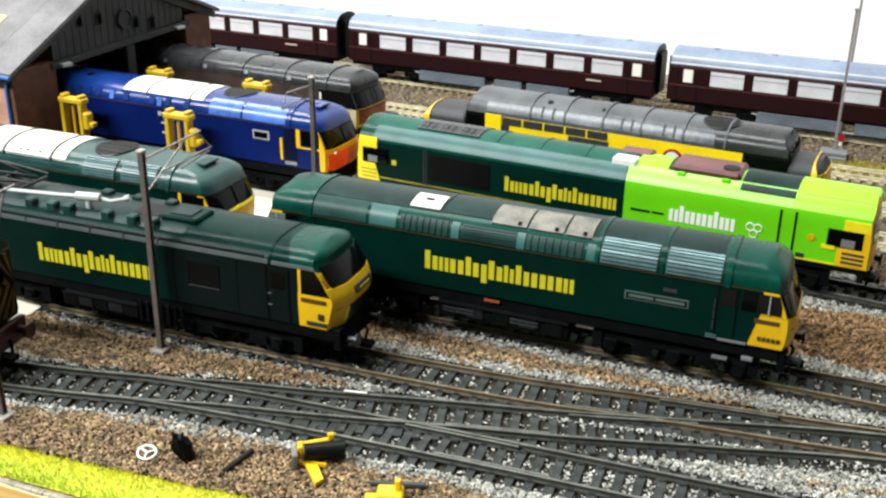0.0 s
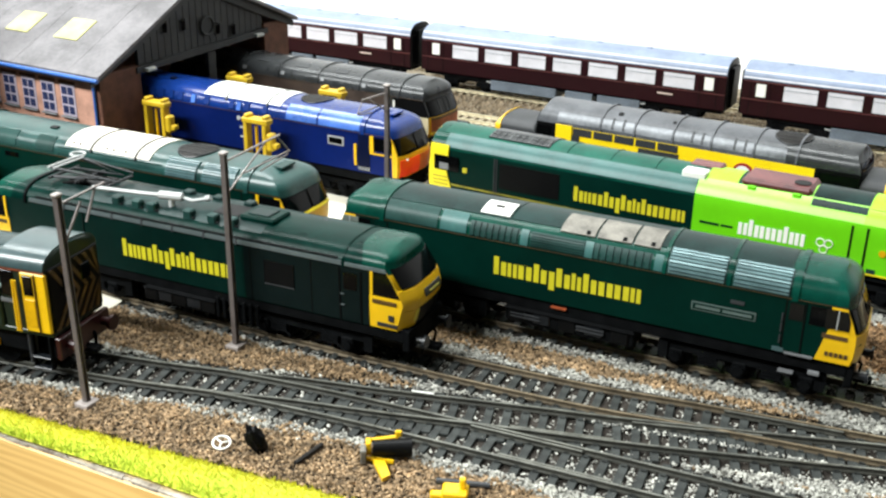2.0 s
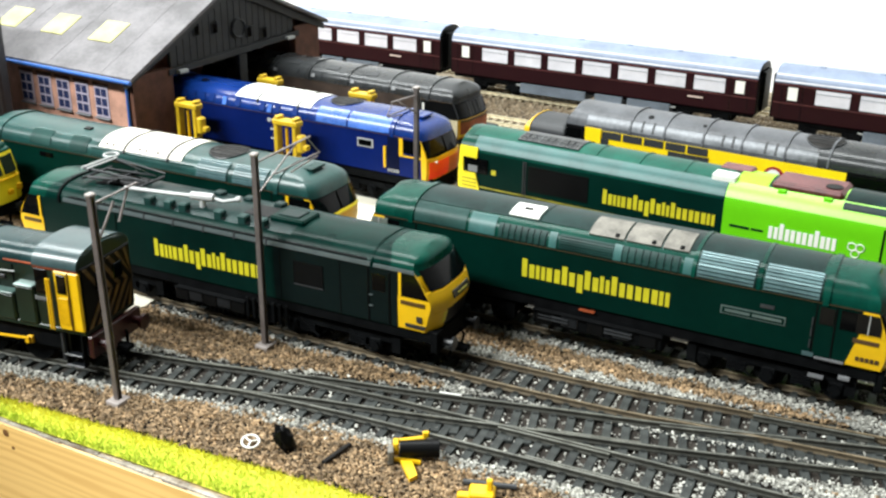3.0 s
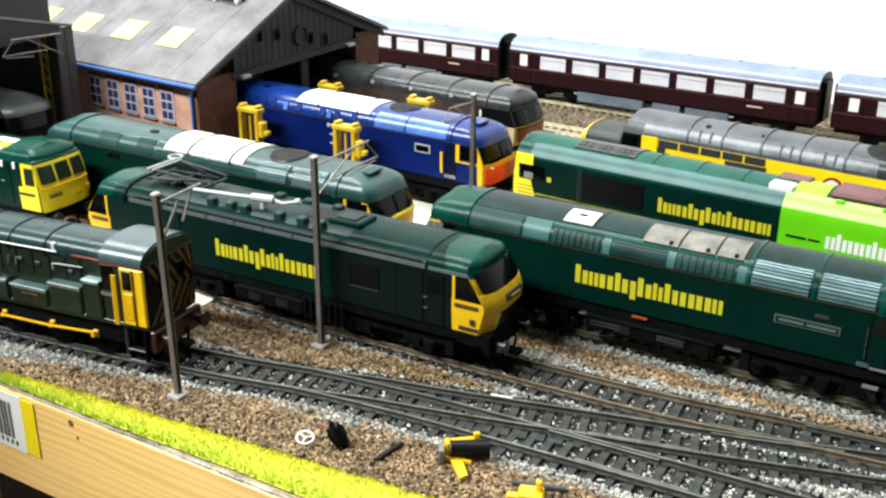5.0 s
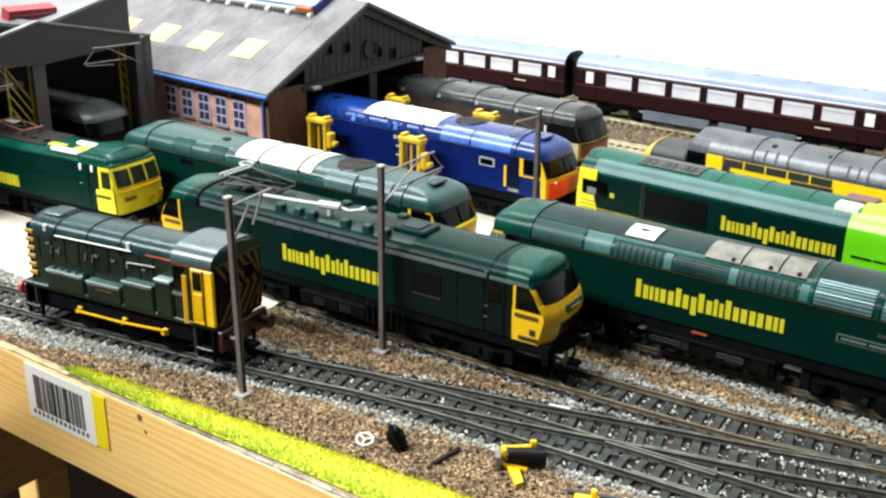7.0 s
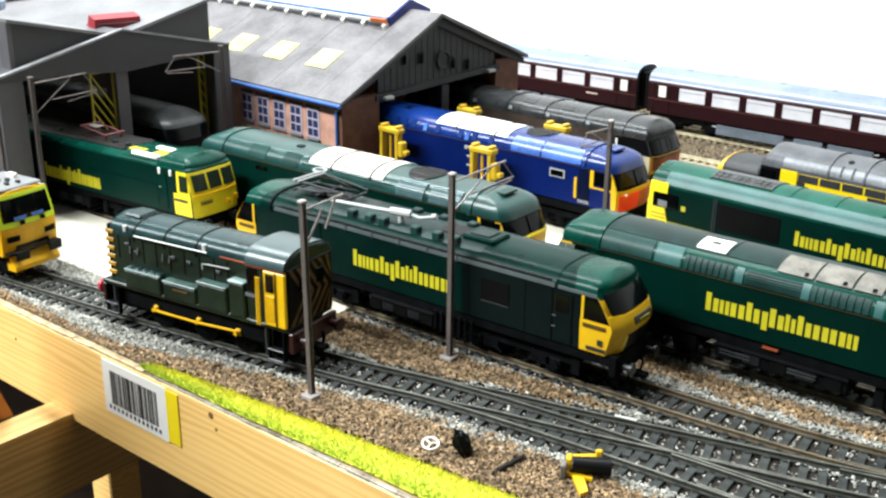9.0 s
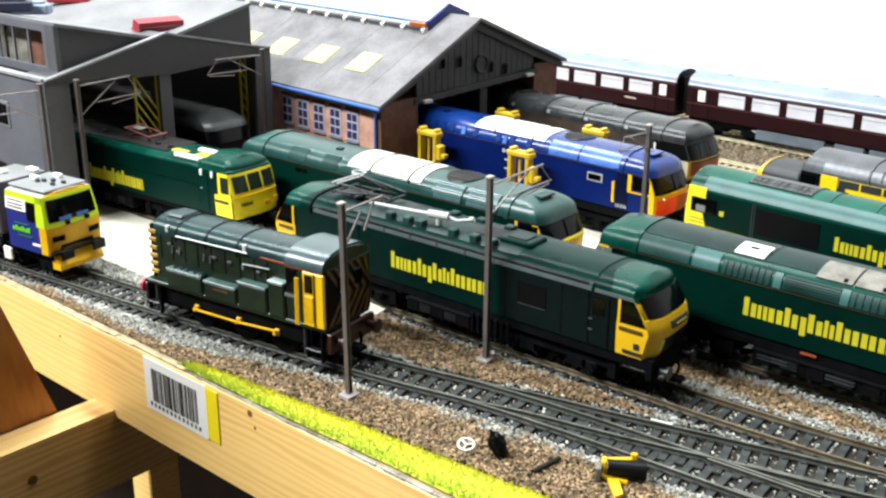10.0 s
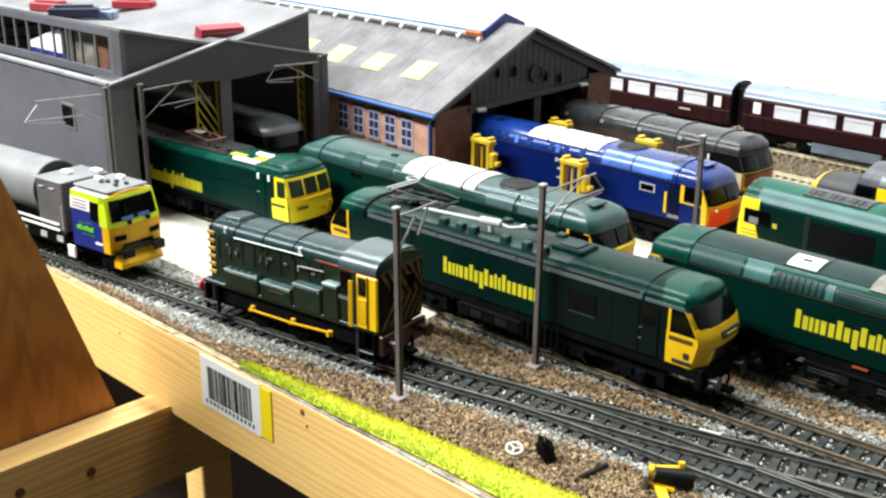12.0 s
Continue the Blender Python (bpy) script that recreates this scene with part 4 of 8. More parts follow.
def build_66():
    T = thing("freight_locomotive", "long green and lime freight locomotive with yellow cabs and block lettering", "model locomotive", pose(0.0078, 0.1135, 0, 0, 0, -4.6), "model locomotives")
    w, zb = 0.0176, 0.0180
    sec = [(w, zb), (w, 0.030), (w, 0.0408), (w * 0.995, 0.0415), (w * 0.93, 0.0445), (w * 0.80, 0.0470), (w * 0.62, 0.0492), (w * 0.35, 0.0508), (0.0, 0.0515)]
    half = 0.1390
    front = lambda z: half - 0.0012 * max(0.0, z - 0.030) / 0.012 + 0.0010 * ease((z - 0.0415) / 0.005)
    S = Shell(sec, front, 0.0010)
    ac = S.a_of(0.0415)
    rear, fore = [GREEN, GREEN_ROOF_LIT, YELLOW, LIME, LIME_PALE], 0.0215

    def rule(c, n):
        if abs(n.x) > 0.5:
            return 2
        if c.x > fore:
            return 4 if c.z > 0.0410 else 3
        return 1 if c.z > 0.0410 else 0
    S.body("body", rear, T, "", rule)
    # lime forward half laid over the skin
    S.panel("lime_side", 0.0195, 0.1375, 0.004, ac + 0.02, LIME, T, "bright lime green side", off=0.0005)
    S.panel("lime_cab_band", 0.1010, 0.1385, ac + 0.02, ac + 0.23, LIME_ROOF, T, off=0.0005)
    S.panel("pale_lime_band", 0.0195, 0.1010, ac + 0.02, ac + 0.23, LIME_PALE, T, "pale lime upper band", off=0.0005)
    S.panel("lime_roof", 0.0225, 0.0385, ac + 0.23, 1.35, LIME_ROOF, T, off=0.0005)
    S.panel("lime_cab_roof", 0.102, 0.1385, ac + 0.20, 1.5, LIME_ROOF, T, off=0.0007)
    S.panel("dark_soot_roof", 0.0755, 0.1015, ac + 0.12, 1.4, GREEN_SOOT, T, "soot-stained roof panel", off=0.0006)
    S.panel("rear_roof", -0.132, 0.0190, ac + 0.22, 1.5, GREEN_MID, T, off=0.0002)
    # Teal band paints the light caught along the rounded roof shoulder.
    S.panel("lit_shoulder_band", -0.128, 0.0190, ac + 0.02, ac + 0.22, TEAL, T, "green roof shoulder painted paler where lit", off=0.0003)
    for x in (-0.055, -0.03, -0.005):
        S.panel("roof_joint", x - 0.0003, x + 0.0003, ac + 0.24, 1.4, GREEN_MID, T, off=0.0006)
    # radiator roof hatch
    S.panel("dark_roof_grille", -0.104, -0.066, ac + 0.26, 1.35, CHARCOAL, T, "dark grey roof radiator grille", off=0.0008)
    for k in range(4):
        x = -0.1035 + k * 0.0120
        S.panel("grille_bar", x, x + 0.0006, ac + 0.27, ac + 0.45, GRILLE, T, off=0.0010)
        if k < 3:
            for q in (0.0042, 0.0080):
                S.panel("grille_bar", x + q, x + q + 0.0004, ac + 0.28, ac + 0.44, DGREY, T, off=0.0012)
    for a in (ac + 0.265, ac + 0.355, ac + 0.445):
        S.panel("grille_bar", -0.1035, -0.0667, a, a + 0.008, GRILLE, T, off=0.0010, na=1)
    # raised tank and red silencer
    bm = bmesh.new()
    box(bm, 0.0400, 0.0745, -0.0115, 0.010, 0.0485, 0.0530, 0.0016)
    part("silencer_housing", bm, PINKRED, T, "faded red roof housing")
    bm = bmesh.new()
    box(bm, 0.010, 0.0270, 0.000, 0.009, 0.0500, 0.0528, 0.0010)
    part("silencer_pipe", bm, PINKRED, T)
    bm = bmesh.new()
    rod(bm, (0.0685, -0.004, 0.0528), (0.0685, -0.004, 0.0535), 0.0042, 16)
    part("exhaust_port", bm, BLACK, T)
    boxed("white_roof_box", (0.0100, 0.0225, -0.0125, -0.0045, 0.0480, 0.0520), WHITE, T, "white roof box", 0.0006)
    for x in (0.046, 0.068):
        boxed("lifting_bracket", (x - 0.002, x + 0.002, -0.0135, -0.0115, 0.0470, 0.0500), LIME, T, "", 0.0003)
    # side details
    S.side("black_intake_panel", -0.0925, -0.0555, 0.0240, 0.0385, BLACK, T, "black side radiator opening", off=0.0004)
    for x in (-0.0955, -0.094):
        S.side("door_line", x - 0.0003, x + 0.0003, 0.019, 0.0405, DGREY, T, off=0.0006)
    wordmark(S, -0.0470, 0.0158, 0.0257, 0.0060, LETTER, T)
    S.side("yellow_sill_line", -0.134, 0.0190, 0.0200, 0.0209, OLIVE, T, "thin yellow sill line", off=0.0006)
    S.side("yellow_sill_line", 0.102, 0.136, 0.0182, 0.0190, YELLOW_PALE, T, off=0.0009)
    wordmark(S, 0.0430, 0.0760, 0.0258, 0.0062, WHITE, T, MARK, "white lettering bar", 0.0008)
    S.side("green_small_print_bar", 0.0235, 0.0335, 0.0278, 0.0290, GREEN, T, off=0.0008)
    S.side("green_small_print_bar", 0.0345, 0.0405, 0.0280, 0.0290, GREEN, T, off=0.0008)
    bm = bmesh.new()
    for k in range(3):
        t = k * 2.0944 + 0.5
        tube(bm, [(0.0850 + 0.0022 * math.cos(t) + 0.0019 * math.cos(q * math.pi / 6), -w - 0.0008, 0.0288 + 0.0022 * math.sin(t) + 0.0019 * math.sin(q * math.pi / 6)) for q in range(12)], 0.0003, 5, True)
    part("round_emblem", bm, WHITE, T, "white emblem of three rings")
    for x in (0.0965, 0.1035):
        S.side("door_gap", x - 0.0005, x + 0.0005, 0.0185, 0.0410, DARK, T, off=0.0008)
    S.side("vent_panel", 0.1055, 0.1095, 0.0190, 0.0212, GREEN_DULL, T, off=0.0009)
    bm = bmesh.new()
    rod(bm, (0.1114, -w - 0.0010, 0.0300), (0.1114, -w - 0.0004, 0.0300), 0.0017, 12)
    part("orange_badge", bm, AMBER, T, "amber round badge")
    # cabs
    for s in (-1, 1):
        a, b = (0.1235, 0.1378)
        up = 0.0 if s > 0 else 0.0012
        xs = sorted((s * a, s * b))
        S.side("yellow_cab_side", xs[0], xs[1], 0.0183, 0.0272 + up, YELLOW if s > 0 else YELLOW_PALE, T, off=0.0009, slant=0.0 if s > 0 else -0.0030)
        S.side("yellow_front_pillar", s * 0.1362 - 0.0016, s * 0.1362 + 0.0016, 0.0270 + up, 0.0400, YELLOW if s > 0 else YELLOW_PALE, T, off=0.0009)
        S.side("cab_window", s * 0.1265 - 0.0080, s * 0.1265 + 0.0080, 0.0276 + up, 0.0360 + up, GLASS, T, off=0.0010)
        S.nose("windscreen", -0.85, 0.85, 0.0300, 0.0405, GLASS, T, off=0.0004, s=s)
        S.nose("yellow_front", -0.98, 0.98, 0.0185, 0.0285, YELLOW, T, off=0.0004, s=s)
        for zz in (0.0200, 0.0222, 0.0244):
            S.side("depot_label", xs[0] + 0.0025, xs[1] - 0.002, zz, zz + (0.0011 if s > 0 else 0.0005), DGREY if s > 0 else OLIVE, T, off=0.0012)
        S.side("cab_seat_back", s * 0.1280 - 0.0030, s * 0.1280 + 0.0030, 0.0280 + up, 0.0318 + up, MGREY, T, off=0.0012)
        S.side("yellow_cab_eave", s * 0.1318 - 0.0066, s * 0.1318 + 0.0066, 0.0362 + up, 0.0410 + 2 * up, YELLOW_PALE, T, off=0.0011)
        if s > 0:
            S.side("yellow_window_foot", s * 0.1195 - 0.0030, s * 0.1195 + 0.0030, 0.0258, 0.0278, YELLOW_PALE, T, off=0.0011)
    S.side("yellow_square", -0.1160, -0.1132, 0.0290, 0.0318, LETTER, T)
    running_gear(T, half, zb, (-0.088, 0.088), 0.068, axles=(-0.0265, 0, 0.0265))
    return T


def build_37():
    T = thing("nosed_locomotive", "grey-roofed diesel locomotive with yellow sides and black noses", "model locomotive", pose(-0.0010, 0.1975, 0, 0, 0, -5.6), "model locomotives")
    w, zb, zc, zt = 0.0178, 0.0195, 0.0415, 0.0530
    front = lambda z: 0.1020 - 0.004 * ease((z - zc) / (zt - zc))
    S = Shell(section(w, zb, zc, zt), front, 0.0015, back=lambda z: 0.0965 - 0.004 * ease((z - zc) / (zt - zc)))
    ac = S.a_of(zc)
    S.body("body", [YELLOW_RICH, ROOFGREY, BLACK, CHARCOAL], T, "", lambda c, n: 3 if c.z > zc - 0.0005 and c.x > 0.070 else 1 if c.z > zc - 0.0005 else (2 if abs(n.x) > 0.5 or abs(c.x) > 0.085 else 0))
    # Silver strip paints the light streak on the shoulder of the grey roof.
    S.panel("shoulder_highlight", -0.081, 0.060, ac + 0.03, ac + 0.17, ROOF_HIGHLIGHT, T, "highlight painted along the grey roof shoulder", off=0.0003)
    for x in (-0.052, -0.030, -0.006, 0.017, 0.042, 0.066):
        S.panel("roof_rib", x - 0.0006, x + 0.0006, ac, 2 - ac, ROOFGREY, T, off=0.0008)
    for x in (-0.045, -0.038, 0.005, 0.011, 0.030, 0.036):
        S.panel("dark_roof_slot", x, x + 0.0014, ac + 0.05, ac + 0.2, DGREY, T, off=0.0005)
    bm = bmesh.new()
    rod(bm, (-0.042, -0.0085, 0.0490), (-0.042, -0.0100, 0.0518), 0.0019, 12)
    part("exhaust_port", bm, BLACK, T)
    bm = bmesh.new()
    rod(bm, (-0.008, -0.0085, 0.0490), (-0.008, -0.0100, 0.0518), 0.0013, 12)
    part("exhaust_port", bm, BLACK, T)
    roof_fan(S, T, 0.060, 0.95, 0.0105)
    # windows and yellow side panels
    S.side("yellow_cab_block", -0.0814, -0.0706, 0.0200, 0.0414, YELLOW_RICH, T, "yellow side block", off=0.0009)
    for k in range(5):
        x = -0.0698 + k * 0.0138
        S.side("side_window", x, x + 0.0124, 0.0360, 0.0404, DGREY, T, off=0.0005)
    S.side("dark_side_recess", -0.0265, -0.0012, 0.0197, 0.0352, DGREY, T, "dark recessed lower side", off=0.0004)
    S.side("dark_step", -0.0704, -0.0655, 0.0197, 0.0358, DGREY, T, off=0.0005)
    S.side("black_side_notch", 0.0105, 0.0225, 0.0265, 0.0300, BLACK, T)
    S.side("black_side_strip", 0.0430, 0.0680, 0.0285, 0.0300, BLACK, T)
    for s in (-1, 1):
        xs = sorted((s * (0.0765 if s > 0 else 0.0816), s * 0.1050))
        S.side("black_cab_side", xs[0], xs[1], 0.0197, 0.0414, BLACK, T, off=0.0004)
        S.side("cab_window", xs[0] + 0.002, xs[1] - 0.003, 0.0335, 0.0395, GLASS, T, off=0.0007)
        S.nose("windscreen", -0.9, 0.9, 0.0395, 0.0470, GLASS, T, off=0.0004, s=s)
        # the low bonnet
        sec = section(0.0172, 0.0195, 0.0330, 0.0405, n=7)
        hl = 0.0128 if s > 0 else 0.0172
        N = Shell(sec, lambda z, hl=hl: hl - 0.003 * ease((z - 0.033) / 0.0075), 0.003)
        ob = N.body("nose_bonnet", [BLACK, DGREY], T, "black bonnet nose", lambda c, n: 1 if c.z > 0.0325 else 0)
        ob.location.x = 0.1075 if s > 0 else -0.1108
        rim = N.panel("yellow_nose_rim", 0.0062 if s > 0 else -0.0142, 0.0098 if s > 0 else -0.0106, N.a_of(0.022), 2 - N.a_of(0.022), YELLOW, T, "yellow nose rim", off=0.0007)
        rim.location.x = 0.1075 if s > 0 else -0.1108
        yf = N.nose("yellow_front", -0.95, 0.95, 0.0200, 0.0345, YELLOW, T, off=0.0006, s=s)
        yf.location.x = 0.1075 if s > 0 else -0.1108
    bm = bmesh.new()
    rod(bm, (0.0375, -w - 0.0012, 0.0310), (0.0375, -w - 0.0004, 0.0310), 0.0062, 24)
    part("emblem_ring", bm, RED, T, "red ring emblem")
    bm = bmesh.new()
    rod(bm, (0.0375, -w - 0.0016, 0.0310), (0.0375, -w - 0.0010, 0.0310), 0.0046, 20)
    part("emblem_field", bm, WHITE, T)
    S.side("emblem_bar", 0.0335, 0.0415, 0.0318, 0.0335, NAVY, T, off=0.0020)
    running_gear(T, 0.1250, zb, (-0.076, 0.076), 0.058)
    return T


def build_90():
    T = thing("electric_locomotive", "dark green electric locomotive with raked yellow cab and pantograph", "model locomotive", pose(-0.1665, -0.0585, 0, 0, 0, 1.6), "model locomotives")
    w, zb, zc, zt = 0.0178, 0.0195, 0.0450, 0.0530
    half = 0.1185

    def front(z):
        if z < 0.0325:
            return half - 0.0034 * max(0.0, (0.0325 - z) / 0.0130)
        if z < 0.0378:
            return half - 0.0024 * (z - 0.0325) / 0.0053
        return half - 0.0024 - 0.0062 * min(1.0, (z - 0.0378) / 0.0088) - 0.0055 * ease((z - zc - 0.001) / (zt - zc)) ** 3
    S = Shell(section(w, zb, zc, zt, 0.80), front, 0.0040, power=4)
    ac = S.a_of(zc)
    S.body("body", [GREEN_DEEP, GREEN_ROOF_LIT, YELLOW, GREEN_BLACK], T, "", lambda c, n: 3 if c.z > zc - 0.0004 and abs(c.x) < 0.0862 else 1 if c.z > 0.0380 and abs(n.x) > 0.3 or c.z > zc - 0.0004 else (2 if abs(c.x) > 0.099 and abs(n.x) > 0.3 else 0))
    running_gear(T, half, zb, (-0.064, 0.064), 0.040, axles=(-0.0215, 0.0215))
    for k in range(7):
        x = 0.020 + k * 0.0035
        boxed("equipment_rib", (x, x + 0.0018, -0.0172, -0.0160, 0.0065, 0.0165), DARK, T, "", 0.0003)
    wordmark(S, -0.0300, 0.0320, 0.0275, 0.0062, LETTER, T)
    S.panel("silver_cantrail", -0.084, 0.0860, ac + 0.000, ac + 0.038, STRIPE, T, "pale silver cantrail strip", off=0.0007)
    for x in (-0.062, -0.048, -0.034, -0.017, 0.0, 0.017, 0.034):
        S.panel("cantrail_joint", x - 0.0004, x + 0.0004, ac - 0.01, ac + 0.05, DGREY, T, off=0.0010)
    S.panel("black_roof_gutter", -0.080, 0.084, ac + 0.048, ac + 0.066, BLACK, T, "black gap behind the cantrail", off=0.0005)
    # Pale strip paints the highlight along the edge of the cab roof.
    S.panel("cab_edge_highlight", 0.0875, 0.1085, ac + 0.000, ac + 0.030, STRIPE, T, off=0.0006)
    S.panel("cab_roof_joint", 0.0864, 0.0869, ac - 0.02, 2 - ac, GREEN_BLACK, T, off=0.0004)
    S.panel("cab_roof_joint", -0.0874, -0.0860, ac - 0.02, 2 - ac, DARK, T, off=0.0009)
    S.side("cab_corner_strip", 0.0838, 0.0846, 0.0205, 0.0440, GREEN_NIGHT, T, off=0.0005)
    S.side("blue_black_side_panel", 0.0372, 0.0985, 0.0198, 0.0447, GREEN_NIGHT, T, "blue-black rear side panel", off=0.00015)
    S.side("side_grille", 0.0480, 0.0625, 0.0295, 0.0400, BLACK, T, off=0.0004)
    S.side("grille_frame", 0.0478, 0.0627, 0.0290, 0.0295, DGREY, T, off=0.0006)
    for x in (0.0478, 0.0625):
        S.side("grille_frame", x - 0.0002, x + 0.0002, 0.0295, 0.0402, BLACK, T, off=0.0005)
    for x in (-0.052, 0.0405, 0.071):
        S.side("body_seam", x - 0.0002, x + 0.0002, 0.0200, 0.0445, BLACK, T, off=0.0003)
    for x in (0.0850, 0.0950):
        S.side("door_line", x - 0.0003, x + 0.0003, 0.0200, 0.0435, BLACK, T, off=0.0005)
    S.side("cab_door", 0.0856, 0.0944, 0.0205, 0.0430, GREEN_NIGHT, T, "dark cab door", off=0.0003)
    S.side("door_window", 0.0868, 0.0932, 0.0345, 0.0420, GLASS, T, off=0.0005)
    for z in (0.0270, 0.0320):
        S.side("chrome_handle", 0.0855, 0.0872, z, z + 0.0004, STRIPE, T, off=0.0009)
    for s in (-1, 1):
        lo = sorted((s * 0.0990, s * 0.1165))
        S.side("yellow_cab_side", lo[0], lo[1], 0.0198, 0.0345, YELLOW, T, off=0.0003)
        wn = sorted((s * 0.1000, s * 0.1150))
        S.side("cab_window", wn[0], wn[1], 0.0344, 0.0448, GLASS, T, off=0.0004)
        S.side("window_edge", s * 0.1000 - 0.0006, s * 0.1000 + 0.0006, 0.0344, 0.0449, YELLOW, T, off=0.0006)
        S.side("yellow_pillar", s * 0.1150 - 0.0013, s * 0.1150 + 0.0013, 0.0342, 0.0450, YELLOW, T, "slanting yellow pillar", off=0.0007, slant=-s * 0.0062)
        S.nose("windscreen", -0.90, 0.90, 0.0384, 0.0462, GLASS, T, "dark raked windscreen", off=0.0005, s=s)
        S.nose("yellow_front", -1, 1, 0.0285, 0.0378, YELLOW, T, off=0.0004, s=s)
        S.nose("yellow_corner", -1, -0.50, 0.0199, 0.0287, YELLOW, T, off=0.0004, s=s)
        S.nose("lamp_recess", -0.62, -0.50, 0.0225, 0.0278, YELLOW_PALE, T, off=0.0007, s=s)
        S.nose("black_underlip", -0.50, 1, 0.0198, 0.0283, BLACK, T, off=0.0005, s=s)
        S.nose("number_panel", -0.30, 0.55, 0.0322, 0.0352, INK, T, "black lamp cluster", off=0.0008, s=s)
        S.nose("number_panel_trim", -0.10, 0.40, 0.0332, 0.0338, OLIVE, T, off=0.0011, s=s)
        xs = sorted((s * 0.1005, s * 0.1115))
        S.side("depot_label", xs[0], xs[1], 0.0312, 0.0328, OCHRE, T, off=0.0008)
        S.side("number_bar", xs[0] + 0.002, xs[1] + 0.0005, 0.0210, 0.0226, INK, T, off=0.0008)
        S.side("data_panel", s * 0.109 - 0.0012, s * 0.109 + 0.0012, 0.0240, 0.0266, INK, T, off=0.0008)
    # roof well and gear
    S.panel("dark_roof_skin", -0.0860, 0.0860, ac + 0.045, 2 - ac - 0.05, GREEN_BLACK, T, "sooty black-green roof", off=0.0002)
    S.panel("roof_well", -0.070, 0.045, ac + 0.13, 1.5, GREEN_SOOT, T, "sunken equipment roof", off=0.0003)
    for x in (-0.0365, -0.0250, -0.0165, 0.0035, 0.0165, 0.0265):
        b = boxed("roof_insulator_box", (x, x + 0.0048, -0.0150, -0.0108, 0.0492, 0.0544), GREEN_DULL, T, "", 0.0006)
        # Added black block paints the shadow beside each insulator box.
        boxed("box_shadow_gap", (x + 0.0049, x + 0.0062, -0.0148, -0.0110, 0.0490, 0.0515), BLACK, b, "", 0.0002)
    for i in range(3):
        x = -0.012 + i * 0.0170
        boxed("roof_insulator_box", (x, x + 0.0052, 0.0050, 0.0098, 0.0508, 0.0546), GREEN_SOOT, T, "", 0.0006)
    boxed("roof_equipment_case", (0.0300, 0.0480, -0.0095, 0.0045, 0.0512, 0.0548), GREEN_BLACK, T, "", 0.0008)
    boxed("case_lid", (0.0330, 0.0440, -0.0070, 0.0020, 0.0547, 0.0553), GREEN_SOOT, T, "", 0.0004)
    boxed("dark_roof_tray", (0.0150, 0.0290, -0.0085, 0.0040, 0.0516, 0.0534), BLACK, T, "", 0.0005)
    bm = bmesh.new()
    tube(bm, [(-0.0465, -0.0150, 0.0570), (-0.020, -0.0120, 0.0573), (-0.0105, -0.0100, 0.0573)], 0.0009)
    rod(bm, (-0.0120, -0.0100, 0.0572), (-0.0010, -0.0080, 0.0572), 0.0020, 10)
    rod(bm, (-0.0065, -0.0090, 0.0518), (-0.0065, -0.0090, 0.0570), 0.0015, 10)
    tube(bm, [(-0.0015, -0.0080, 0.0570), (0.0035, -0.0072, 0.0560), (0.0100, -0.0045, 0.0572)], 0.0008)
    rod(bm, (0.0092, -0.0048, 0.0570), (0.0112, -0.0040, 0.0576), 0.0014, 8)
    part("white_busbar", bm, LGREY, T, "white roof busbar with insulator")
    bm = bmesh.new()
    tube(bm, [(-0.078, -0.007, 0.0550), (-0.045, -0.0042, 0.0575), (-0.076, -0.0091, 0.0602), (-0.076, 0.0091, 0.0602), (-0.045, 0.0042, 0.0575), (-0.078, 0.007, 0.0550)], 0.0008)
    pan = part("pantograph_frame", bm, DGREY, T, "folded dark pantograph")
    for x in (-0.078, -0.062, -0.045):
        rodded("pantograph_crossbar", [((x, -0.010, 0.0552), (x, 0.010, 0.0552))], 0.0008, DGREY, pan)
    rodded("pantograph_arm", [((-0.080, -0.0095, 0.0606), (-0.040, -0.0062, 0.0580)), ((-0.072, 0.0090, 0.0604), (-0.044, 0.0100, 0.0570))], 0.0004, DGREY, pan)
    for y in (-0.007, 0.007):
        rodded("pantograph_spring", [((-0.072, y, 0.0525), (-0.058, y, 0.0560))], 0.0010, BLACK, pan)
    boxed("pantograph_base", (-0.070, -0.048, -0.006, 0.006, 0.0515, 0.0550), BLACK, pan, "", 0.0008)
    bm = bmesh.new()
    for x in (-0.0775, -0.0740):
        rod(bm, (x, -0.0100, 0.0606), (x, 0.0100, 0.0606), 0.0006)
    tube(bm, [(-0.0800 + 0.0035 * math.cos(math.pi * (0.5 + i / 6)), 0.0125 + 0.0035 * math.sin(math.pi * (0.5 + i / 6)), 0.0606) for i in range(12)], 0.0006, 6, True)
    part("pantograph_head", bm, LGREY, T, "pale contact strip with looped horn")
    return T


